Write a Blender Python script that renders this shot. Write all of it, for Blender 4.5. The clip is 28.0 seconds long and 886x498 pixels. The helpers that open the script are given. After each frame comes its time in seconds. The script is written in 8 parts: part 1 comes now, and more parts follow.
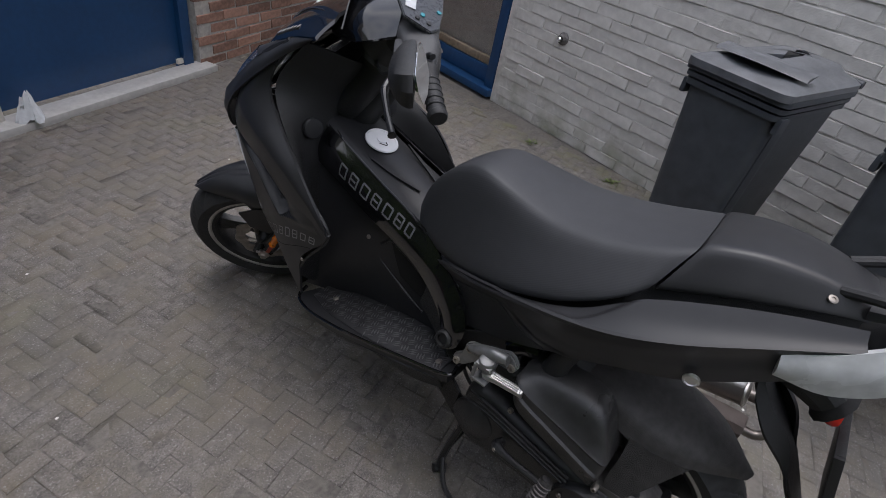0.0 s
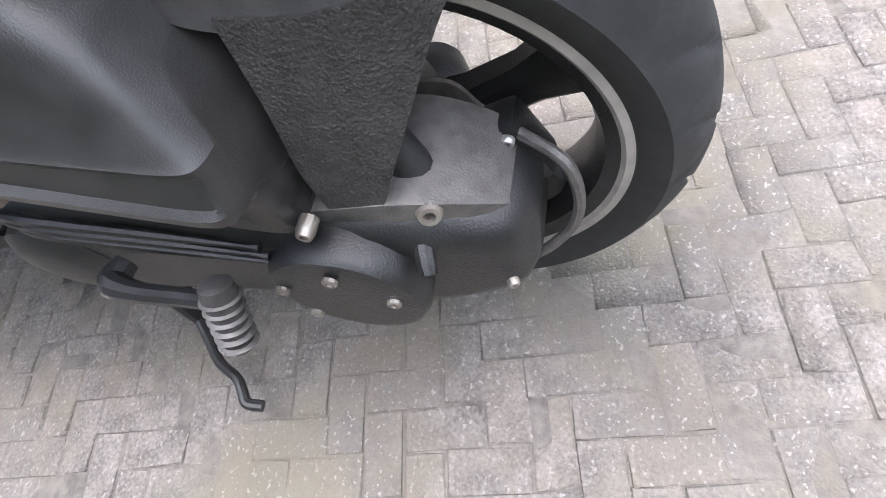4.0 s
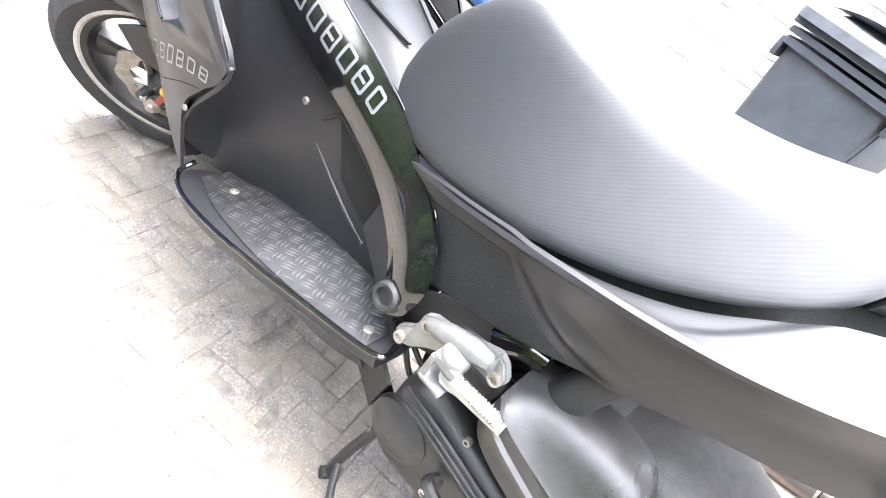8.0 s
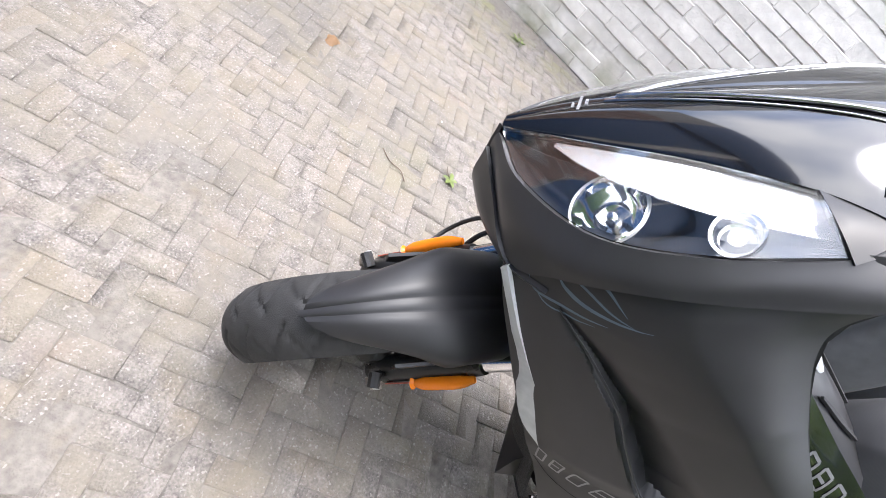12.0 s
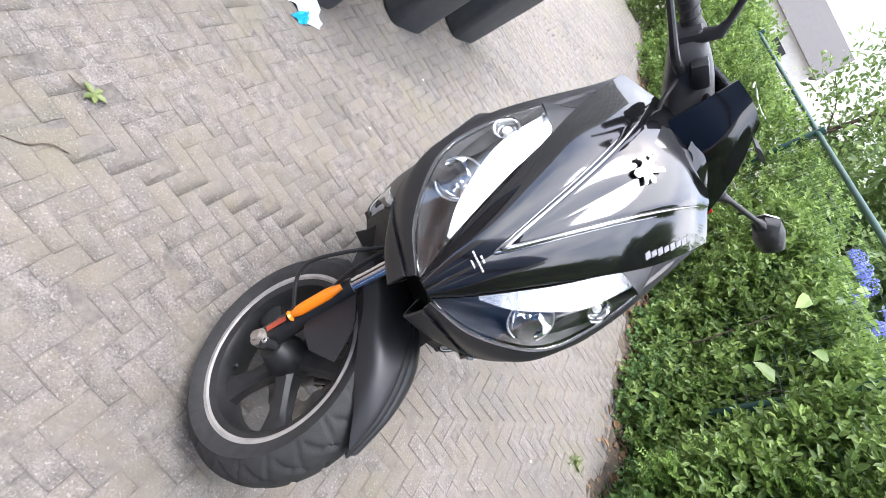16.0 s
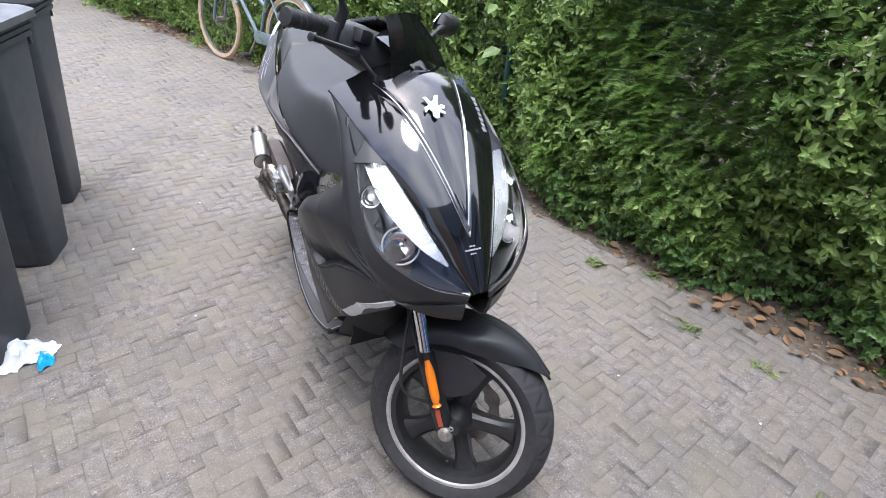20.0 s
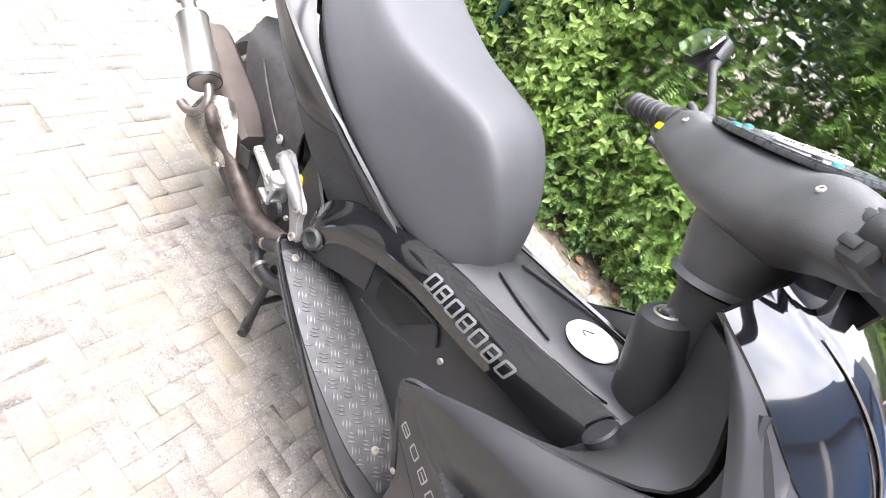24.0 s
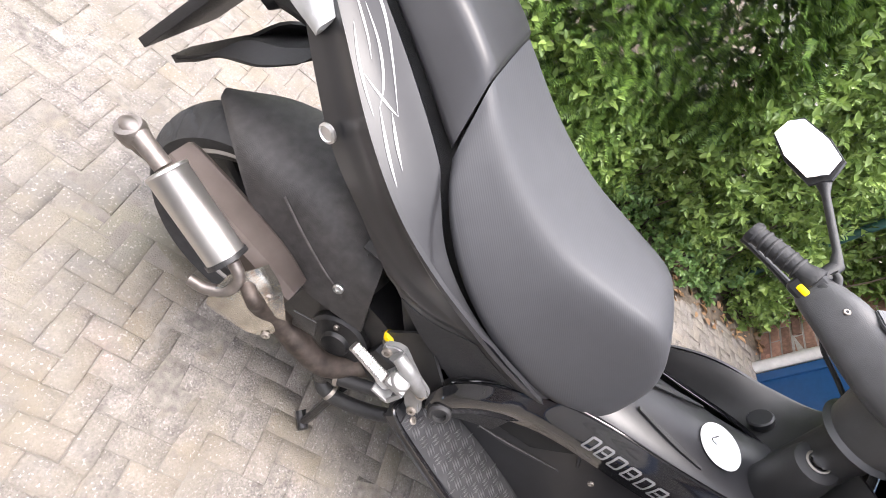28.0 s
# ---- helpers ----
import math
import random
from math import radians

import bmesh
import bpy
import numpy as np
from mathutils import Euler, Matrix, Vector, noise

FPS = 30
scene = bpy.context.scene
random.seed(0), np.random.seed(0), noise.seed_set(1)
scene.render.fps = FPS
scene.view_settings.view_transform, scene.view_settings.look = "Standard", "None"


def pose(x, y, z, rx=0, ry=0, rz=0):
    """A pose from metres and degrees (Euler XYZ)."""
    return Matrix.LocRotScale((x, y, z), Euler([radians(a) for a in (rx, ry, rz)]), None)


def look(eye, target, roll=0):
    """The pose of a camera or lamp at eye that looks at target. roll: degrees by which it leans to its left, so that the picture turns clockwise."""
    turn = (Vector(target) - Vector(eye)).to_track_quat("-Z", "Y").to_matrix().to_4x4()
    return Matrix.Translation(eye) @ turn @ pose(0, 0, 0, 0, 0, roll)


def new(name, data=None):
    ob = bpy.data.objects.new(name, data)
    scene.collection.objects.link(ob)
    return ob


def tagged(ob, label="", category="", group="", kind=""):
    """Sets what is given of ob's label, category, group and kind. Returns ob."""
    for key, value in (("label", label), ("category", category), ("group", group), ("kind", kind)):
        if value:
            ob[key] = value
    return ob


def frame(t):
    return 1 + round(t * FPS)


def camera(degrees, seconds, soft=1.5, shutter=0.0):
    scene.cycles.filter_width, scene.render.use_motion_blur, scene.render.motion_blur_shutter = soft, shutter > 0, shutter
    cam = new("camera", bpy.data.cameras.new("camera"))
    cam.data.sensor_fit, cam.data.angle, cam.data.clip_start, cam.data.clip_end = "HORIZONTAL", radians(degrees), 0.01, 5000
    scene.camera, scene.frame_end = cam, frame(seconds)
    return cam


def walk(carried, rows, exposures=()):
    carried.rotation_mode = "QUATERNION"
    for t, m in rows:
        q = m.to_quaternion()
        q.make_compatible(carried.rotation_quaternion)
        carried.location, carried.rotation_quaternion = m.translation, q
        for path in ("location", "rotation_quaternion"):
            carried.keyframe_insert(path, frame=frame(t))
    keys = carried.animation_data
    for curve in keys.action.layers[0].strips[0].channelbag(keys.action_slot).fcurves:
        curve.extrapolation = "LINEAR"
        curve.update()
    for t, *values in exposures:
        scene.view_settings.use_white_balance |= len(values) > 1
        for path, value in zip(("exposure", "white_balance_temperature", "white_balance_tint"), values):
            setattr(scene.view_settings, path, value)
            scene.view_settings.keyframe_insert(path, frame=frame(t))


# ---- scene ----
cam = camera(81.0, 28.0, soft=0.8)
PATH = [
    (0, (-0.862, 0.045, 1.309), (-0.1850, 0.4692, 0.7070), 12.21),
    (0.5, (-0.789, -0.064, 1.095), (-0.1443, 0.0463, 0.3385), 26.45),
    (1, (-0.729, -0.154, 1.051), (-0.1030, -0.1250, 0.2716), 25.14),
    (1.5, (-0.629, -0.116, 1.055), (0.0155, -0.2387, 0.2999), 36.90),
    (2, (-0.503, -0.116, 0.975), (0.0596, -0.0383, 0.1517), 21.67),
    (2.2, (-0.408, -0.155, 0.845), (0.0581, 0.0507, -0.0156), -2.15),
    (2.5, (-0.327, -0.185, 0.654), (0.0276, 0.1219, -0.2287), -34.90),
    (4.5, (-0.306, -0.141, 0.650), (0.1729, 0.0888, -0.1977), -18.07),
    (5, (-0.363, 0.033, 0.750), (0.2320, 0.1386, -0.0473), 20.71),
    (5.5, (-0.392, 0.096, 0.782), (0.2627, 0.2071, 0.0343), 33.32),
    (6, (-0.447, 0.099, 0.836), (0.2243, 0.2891, 0.1195), 31.90),
    (6.5, (-0.504, 0.068, 0.942), (0.1886, 0.3197, 0.2658), 27.06),
    (7, (-0.518, 0.084, 0.968), (0.1862, 0.3687, 0.3176), 26.57),
    (7.5, (-0.543, 0.124, 0.971), (0.1459, 0.4452, 0.3220), 28.06),
    (8, (-0.580, 0.221, 0.964), (0.1323, 0.5268, 0.3319), 32.58),
    (8.5, (-0.612, 0.345, 0.955), (0.1098, 0.6558, 0.3365), 33.98),
    (9, (-0.609, 0.425, 0.946), (0.0931, 0.7614, 0.3192), 34.39),
    (9.5, (-0.575, 0.556, 0.951), (0.1246, 0.8949, 0.3214), 34.82),
    (10, (-0.552, 0.709, 0.960), (0.1480, 0.9962, 0.3060), 37.43),
    (10.5, (-0.587, 0.910, 0.953), (0.1475, 1.1005, 0.3021), 41.23),
    (11, (-0.614, 1.088, 0.971), (0.1313, 1.2332, 0.3203), 42.20),
    (11.5, (-0.574, 1.253, 0.965), (0.1851, 1.2660, 0.3144), 45.81),
    (12, (-0.561, 1.367, 0.996), (0.1478, 1.2061, 0.3097), 47.04),
    (12.5, (-0.547, 1.473, 1.011), (0.0717, 1.0362, 0.3575), 53.42),
    (14.5, (-0.376, 1.888, 1.141), (-0.0510, 1.1557, 0.5427), 58.03),
    (15, (-0.206, 1.833, 1.110), (-0.0227, 1.0566, 0.5061), 61.54),
    (15.5, (-0.088, 1.812, 1.131), (-0.0216, 1.0261, 0.5155), 62.47),
    (16, (0.056, 1.902, 1.167), (0.0352, 1.0822, 0.5949), 63.86),
    (16.5, (0.160, 1.946, 1.179), (0.1204, 1.1980, 0.5162), 49.92),
    (17, (0.197, 1.873, 1.250), (0.1631, 1.0994, 0.6177), 12.80),
    (17.5, (0.237, 1.932, 1.257), (0.0102, 1.1777, 0.6409), 6.76),
    (18, (0.329, 2.065, 1.265), (0.0259, 1.3102, 0.6835), 4.40),
    (18.5, (0.370, 2.117, 1.311), (0.0814, 1.3240, 0.7746), 1.97),
    (19, (0.381, 2.141, 1.330), (0.0917, 1.3404, 0.8053), 1.31),
    (19.5, (0.435, 2.081, 1.330), (0.0701, 1.3069, 0.8117), 2.07),
    (20, (0.484, 1.990, 1.319), (0.0698, 1.2569, 0.7793), 5.45),
    (20.5, (0.482, 1.860, 1.290), (-0.0567, 1.2232, 0.7378), 26.98),
    (21, (0.559, 1.741, 1.277), (0.0334, 1.1059, 0.7105), 33.38),
    (21.5, (0.658, 1.605, 1.267), (0.0823, 1.0149, 0.7002), 33.64),
    (22, (0.699, 1.456, 1.245), (0.1212, 0.8744, 0.6716), 36.17),
    (22.5, (0.710, 1.286, 1.199), (0.1031, 0.7331, 0.6283), 39.11),
    (24.5, (0.614, 0.712, 1.170), (-0.0992, 0.4775, 0.5092), 43.89),
    (25, (0.553, 0.579, 1.162), (-0.1638, 0.4300, 0.4815), 45.72),
    (25.5, (0.543, 0.419, 1.161), (-0.2013, 0.4715, 0.4954), 49.94),
    (26, (0.553, 0.281, 1.156), (-0.1999, 0.3818, 0.5059), 53.42),
    (26.5, (0.525, 0.166, 1.157), (-0.2252, 0.2599, 0.5030), 52.64),
    (27, (0.590, 0.071, 1.160), (-0.1243, 0.1905, 0.4698), 56.87),
    (27.5, (0.620, 0.053, 1.171), (-0.1011, 0.2571, 0.5091), 59.41),
    (28, (0.627, 0.051, 1.179), (-0.0822, 0.2660, 0.5077), 57.02),
]
EXPOSURES = [(0.0, 0.05, 6300, 13), (0.5, 0.45, 6300, 13), (1.0, 0.68, 6200, 13), (2.0, 0.92, 6250, 13), (2.5, 1.45, 6250, 13), (4.5, 2.10, 6200, 13), (5.0, 2.30, 6200, 13), (6.0, 2.85, 6300, 12), (7.0, 3.50, 6500, 12), (8.0, 3.85, 6500, 12), (11.0, 3.80, 6500, 12), (11.5, 2.90, 6500, 12), (12.0, 2.20, 6450, 12), (12.5, 2.20, 6450, 12), (15.0, 2.30, 6250, 12), (16.0, 1.85, 6250, 12), (17.0, 1.68, 6150, 13), (18.5, 1.62, 6100, 13), (20.0, 1.47, 6100, 13), (21.0, 1.45, 6200, 13), (22.0, 1.85, 6350, 12), (22.5, 2.05, 6400, 12), (24.5, 3.0, 6600, 13), (25.0, 3.0, 6600, 13), (26.0, 2.60, 6600, 13), (26.5, 2.05, 6600, 13), (27.0, 1.95, 6600, 13), (28.0, 2.30, 6750, 14)]
walk(cam, [(t, look(eye, target, roll)) for t, eye, target, roll in PATH], EXPOSURES)

# ---- sky and sun ----
world = bpy.data.worlds.new("sky")
scene.world = world
world.use_nodes = True
wn = world.node_tree.nodes
sky = wn.new("ShaderNodeTexSky")
sky.sky_type, sky.sun_disc = "NISHITA", False
sky.sun_elevation, sky.sun_rotation = radians(78), radians(148)
sky.dust_density, sky.ozone_density = 3.0, 1.0
bg = wn["Background"]
bg.inputs["Strength"].default_value = 0.16
cl = wn.new("ShaderNodeTexNoise")
cl.inputs["Scale"].default_value, cl.inputs["Detail"].default_value = 2.2, 6
clr = wn.new("ShaderNodeValToRGB")
clr.color_ramp.elements[0].position, clr.color_ramp.elements[1].position = 0.32, 0.62
mixs = wn.new("ShaderNodeMixRGB")
mixs.inputs["Color2"].default_value = (6.9, 7.0, 7.35, 1)
wl = world.node_tree.links
tcw = wn.new("ShaderNodeTexCoord")
wl.new(tcw.outputs["Generated"], cl.inputs["Vector"])
wl.new(cl.outputs["Fac"], clr.inputs["Fac"])
wl.new(clr.outputs["Color"], mixs.inputs["Fac"])
wl.new(sky.outputs["Color"], mixs.inputs["Color1"])
sep = wn.new("ShaderNodeSeparateXYZ")
grad = wn.new("ShaderNodeMapRange")
grad.inputs["From Min"].default_value, grad.inputs["From Max"].default_value = 0.0, 1.0
grad.inputs["To Min"].default_value, grad.inputs["To Max"].default_value = 0.42, 1.65
zen = wn.new("ShaderNodeMixRGB")
zen.blend_type, zen.inputs["Fac"].default_value = "MULTIPLY", 1.0
wl.new(tcw.outputs["Generated"], sep.inputs[0])
wl.new(sep.outputs["Z"], grad.inputs["Value"])
wl.new(mixs.outputs["Color"], zen.inputs["Color1"])
wl.new(grad.outputs["Result"], zen.inputs["Color2"])
wl.new(zen.outputs["Color"], bg.inputs["Color"])
sun = new("sun", bpy.data.lights.new("sun", "SUN"))
sun.data.energy, sun.data.angle, sun.data.color = 1.1, radians(25), (1, 0.98, 0.95)
sun.matrix_world = look((0.5, 0.8, 5), (0, 0, 0))


# ---- materials ----
def material(name, color, rough=0.5, metal=0.0, var=0.15, scale=40.0, bump=0.0, bscale=300.0, fine=0.0, spec=0.5, coat=0.0, random=0.0, alpha=1.0, trans=0.0, voronoi=0.0):
    """A principled material: base colour varied by coarse and fine noise, rough and relief to match."""
    m = bpy.data.materials.new(name)
    m.use_nodes = True
    n, l = m.node_tree.nodes, m.node_tree.links
    p = n["Principled BSDF"]
    p.inputs["Roughness"].default_value = rough
    p.inputs["Metallic"].default_value = metal
    p.inputs["Specular IOR Level"].default_value = spec
    p.inputs["Coat Weight"].default_value = coat
    p.inputs["Coat Roughness"].default_value = 0.04
    p.inputs["Transmission Weight"].default_value = trans
    tc = n.new("ShaderNodeTexCoord")
    n1, n2 = n.new("ShaderNodeTexNoise"), n.new("ShaderNodeTexNoise")
    n1.inputs["Scale"].default_value, n1.inputs["Detail"].default_value = scale * 0.15, 5
    n2.inputs["Scale"].default_value, n2.inputs["Detail"].default_value = scale, 4
    mixn = n.new("ShaderNodeMath")
    mixn.operation = "ADD"
    l.new(tc.outputs["Object"], n1.inputs["Vector"])
    l.new(tc.outputs["Object"], n2.inputs["Vector"])
    l.new(n1.outputs["Fac"], mixn.inputs[0])
    l.new(n2.outputs["Fac"], mixn.inputs[1])
    last = mixn.outputs[0]
    if random:
        oi = n.new("ShaderNodeObjectInfo")
        ge = n.new("ShaderNodeNewGeometry")
        ad = n.new("ShaderNodeMath")
        ad.operation = "ADD"
        l.new(oi.outputs["Random"], ad.inputs[0])
        l.new(ge.outputs["Random Per Island"], ad.inputs[1])
        fr = n.new("ShaderNodeMath")
        fr.operation = "FRACT"
        l.new(ad.outputs[0], fr.inputs[0])
        mr = n.new("ShaderNodeMath")
        mr.operation, mr.inputs[1].default_value = "MULTIPLY_ADD", random
        mr.inputs[2].default_value = -random / 2
        l.new(fr.outputs[0], mr.inputs[0])
        a2 = n.new("ShaderNodeMath")
        a2.operation = "ADD"
        l.new(last, a2.inputs[0])
        l.new(mr.outputs[0], a2.inputs[1])
        last = a2.outputs[0]
    ramp = n.new("ShaderNodeMapRange")
    ramp.inputs["From Min"].default_value, ramp.inputs["From Max"].default_value = 0.6, 1.4
    ramp.inputs["To Min"].default_value, ramp.inputs["To Max"].default_value = 1 - var * 1.6, 1 + var * 1.6
    l.new(last, ramp.inputs["Value"])
    mul = n.new("ShaderNodeMixRGB")
    mul.blend_type, mul.inputs["Fac"].default_value = "MULTIPLY", 1
    mul.inputs["Color1"].default_value = (*color, 1)
    l.new(ramp.outputs["Result"], mul.inputs["Color2"])
    l.new(mul.outputs["Color"], p.inputs["Base Color"])
    rr = n.new("ShaderNodeMapRange")
    rr.inputs["From Min"].default_value, rr.inputs["From Max"].default_value = 0.3, 0.7
    rr.inputs["To Min"].default_value, rr.inputs["To Max"].default_value = max(0.02, rough - 0.08), min(1, rough + 0.08)
    l.new(n1.outputs["Fac"], rr.inputs["Value"])
    l.new(rr.outputs["Result"], p.inputs["Roughness"])
    if bump:
        nb = n.new("ShaderNodeTexVoronoi" if voronoi else "ShaderNodeTexNoise")
        nb.inputs["Scale"].default_value = bscale
        nb.inputs["Detail"].default_value = 4
        l.new(tc.outputs["Object"], nb.inputs["Vector"])
        b = n.new("ShaderNodeBump")
        b.inputs["Strength"].default_value, b.inputs["Distance"].default_value = bump, 0.005
        l.new(nb.outputs[0], b.inputs["Height"])
        l.new(b.outputs["Normal"], p.inputs["Normal"])
    return m


M = {
    "satin": material("satin_black_paint", (0.023, 0.023, 0.025), 0.40, var=0.10, scale=30, spec=0.42),
    "gloss": material("gloss_black_paint", (0.006, 0.006, 0.007), 0.06, var=0.05, spec=0.6, coat=0.6),
    "plastic": material("black_textured_plastic", (0.018, 0.018, 0.019), 0.55, var=0.15, bump=0.25, bscale=900),
    "dusty": material("dusty_black_plastic", (0.046, 0.043, 0.042), 0.55, var=0.35, scale=60, bump=0.3, bscale=700),
    "vinyl": material("black_seat_vinyl", (0.036, 0.037, 0.041), 0.58, var=0.06, bump=0.35, bscale=500, voronoi=1),
    "rubber": material("tyre_rubber", (0.030, 0.030, 0.031), 0.75, var=0.25, scale=60, bump=0.2, bscale=600),
    "alloy": material("brushed_alloy", (0.62, 0.61, 0.60), 0.38, 0.9, var=0.12, bump=0.1, bscale=800),
    "rim": material("grey_rim_lip", (0.42, 0.40, 0.38), 0.5, 0.4, var=0.2),
    "chrome": material("polished_chrome", (0.85, 0.85, 0.86), 0.10, 1.0, var=0.05),
    "steel": material("dull_steel", (0.33, 0.30, 0.27), 0.5, 0.8, var=0.35, scale=50),
    "rust": material("rusty_steel", (0.105, 0.086, 0.078), 0.5, 0.5, var=0.22, scale=18),
    "case": material("cast_case_paint", (0.024, 0.024, 0.025), 0.36, 0.2, var=0.3, scale=50, bump=0.2, bscale=500),
    "castalu": material("dirty_cast_aluminium", (0.17, 0.16, 0.155), 0.6, 0.6, var=0.35, scale=60, bump=0.3, bscale=500),
    "checker": material("dark_checker_plate", (0.085, 0.085, 0.09), 0.42, 0.75, var=0.2),
    "orange": material("orange_reflector", (0.85, 0.22, 0.01), 0.18, var=0.05),
    "red": material("red_lens", (0.55, 0.03, 0.02), 0.2, var=0.05),
    "clear": material("clear_lens_plastic", (0.52, 0.53, 0.53), 0.25, 0.0, var=0.15),
    "yellow": material("yellow_switch", (0.80, 0.55, 0.0), 0.35, var=0.05),
    "white": material("white_fuel_cap", (0.80, 0.80, 0.80), 0.35, var=0.03),
    "decal": material("silver_decal", (0.26, 0.26, 0.27), 0.4, 0.3, var=0.08),
    "bluedecal": material("blue_grey_decal", (0.10, 0.14, 0.18), 0.4, 0.3, var=0.1),
    "binplastic": material("grey_bin_plastic", (0.055, 0.062, 0.072), 0.5, var=0.18, scale=20, bump=0.15, bscale=500),
    "binlid": material("weathered_bin_lid", (0.13, 0.135, 0.145), 0.40, var=0.25, scale=20, bump=0.15, bscale=500),
    "brickpave": material("paving_brick", (0.166, 0.151, 0.140), 0.9, var=0.44, scale=190, bump=0.65, bscale=260, random=0.06),
    "sand": material("joint_sand", (0.142, 0.130, 0.117), 0.95, var=0.4, scale=60, bump=0.6, bscale=300),
    "whitewall": material("white_painted_brick", (0.60, 0.58, 0.545), 0.75, var=0.10, scale=25, bump=0.5, bscale=110, random=0.12),
    "redbrick": material("red_brick", (0.30, 0.17, 0.125), 0.85, var=0.3, scale=40, bump=0.5, bscale=160, random=0.6),
    "mortar": material("mortar", (0.38, 0.36, 0.33), 0.9, var=0.25, bump=0.4),
    "bluepaint": material("blue_door_paint", (0.010, 0.055, 0.15), 0.4, var=0.1),
    "cream": material("pale_frame_paint", (0.60, 0.56, 0.50), 0.5, var=0.12),
    "pvc": material("grey_pvc_pipe", (0.45, 0.44, 0.42), 0.45, var=0.12),
    "soil": material("hedge_soil", (0.09, 0.07, 0.05), 0.95, var=0.5, scale=40, bump=0.8, bscale=120),
    "greenpost": material("green_fence_paint", (0.012, 0.05, 0.04), 0.4, var=0.15),
    "bark": material("hedge_bark", (0.10, 0.075, 0.055), 0.9, var=0.4, bump=0.5, bscale=120),
}


# ---- mesh helpers ----
def V(*a):
    return Vector(a)


def part(name, bm, mat_, parent=None, label="", smooth=35):
    """Links a bmesh as one mesh object, under a parent where one is given."""
    bmesh.ops.recalc_face_normals(bm, faces=bm.faces)
    me = bpy.data.meshes.new(name)
    bm.to_mesh(me)
    bm.free()
    me.materials.append(M[mat_] if isinstance(mat_, str) else mat_)
    if smooth:
        me.shade_smooth()
        me.set_sharp_from_angle(angle=radians(smooth))
    ob = new(name, me)
    if parent:
        ob.parent = parent
    if label:
        ob["label"] = label
    return ob


def empty(name, label, category, group="", kind="", m=None):
    ob = new(name)
    ob.empty_display_size = 0.1
    if m is not None:
        ob.matrix_world = m
    return tagged(ob, label, category, group, kind)


def grid_faces(bm, rows, close_u=False, close_v=False):
    vs = [[bm.verts.new(p) for p in r] for r in rows]
    nu, nv = len(vs), len(vs[0])
    for i in range(nu if close_u else nu - 1):
        for j in range(nv if close_v else nv - 1):
            a, b, c, d = vs[i][j], vs[(i + 1) % nu][j], vs[(i + 1) % nu][(j + 1) % nv], vs[i][(j + 1) % nv]
            if len({a, b, c, d}) == 4:
                bm.faces.new((a, b, c, d))
    return vs


def spline(pts, n):
    """n points along a Catmull-Rom curve through pts."""
    pts = [Vector(p) for p in pts]
    q = [2 * pts[0] - pts[1], *pts, 2 * pts[-1] - pts[-2]]
    out = []
    for k in range(n):
        u = k / (n - 1) * (len(pts) - 1)
        i = min(int(u), len(pts) - 2)
        f = u - i
        a, b, c, d = q[i], q[i + 1], q[i + 2], q[i + 3]
        out.append(0.5 * (2 * b + (c - a) * f + (2 * a - 5 * b + 4 * c - d) * f * f + (3 * b - 3 * c + d - a) * f ** 3))
    return out


def loft(rings, cap=True, close=True, bm=None):
    bm = bm or bmesh.new()
    vs = grid_faces(bm, rings, close_v=close)
    if cap and close:
        bm.faces.new(vs[0])
        bm.faces.new(list(reversed(vs[-1])))
    return bm


def skin(rows, nu, nv, thick=0.006, bm=None, side=1, push=None, inside=False):
    """A smooth panel through a coarse net of points, with thickness; side -1 mirrors it in x."""
    rows = [[Vector((p[0] * side, p[1], p[2])) for p in r] for r in rows]
    a = [spline(r, nv) for r in rows]
    cols = [spline([r[j] for r in a], nu) for j in range(nv)]
    g = [[cols[j][i] for j in range(nv)] for i in range(nu)]
    own = bm is None
    bm = bm or bmesh.new()
    nrm = [[None] * nv for _ in range(nu)]
    for i in range(nu):
        for j in range(nv):
            du = g[min(i + 1, nu - 1)][j] - g[max(i - 1, 0)][j]
            dv = g[i][min(j + 1, nv - 1)] - g[i][max(j - 1, 0)]
            n = du.cross(dv)
            nrm[i][j] = n.normalized() if n.length > 1e-9 else Vector((0, 0, 1))
    way = 1 if sum(n.x for r in nrm for n in r) * side > 0 else -1
    if push:
        g = [[g[i][j] + nrm[i][j] * way * push(i / (nu - 1), j / (nv - 1)) for j in range(nv)] for i in range(nu)]
    back = [[g[i][j] - nrm[i][j] * thick * (way if inside else side) for j in range(nv)] for i in range(nu)]
    top = grid_faces(bm, g)
    bot = grid_faces(bm, back)
    rim = [(i, 0) for i in range(nu)] + [(nu - 1, j) for j in range(1, nv)] + [(i, nv - 1) for i in range(nu - 2, -1, -1)] + [(0, j) for j in range(nv - 2, 0, -1)]
    for k in range(len(rim)):
        (a0, a1), (b0, b1) = rim[k], rim[(k + 1) % len(rim)]
        bm.faces.new((top[a0][a1], top[b0][b1], bot[b0][b1], bot[a0][a1]))
    return bm


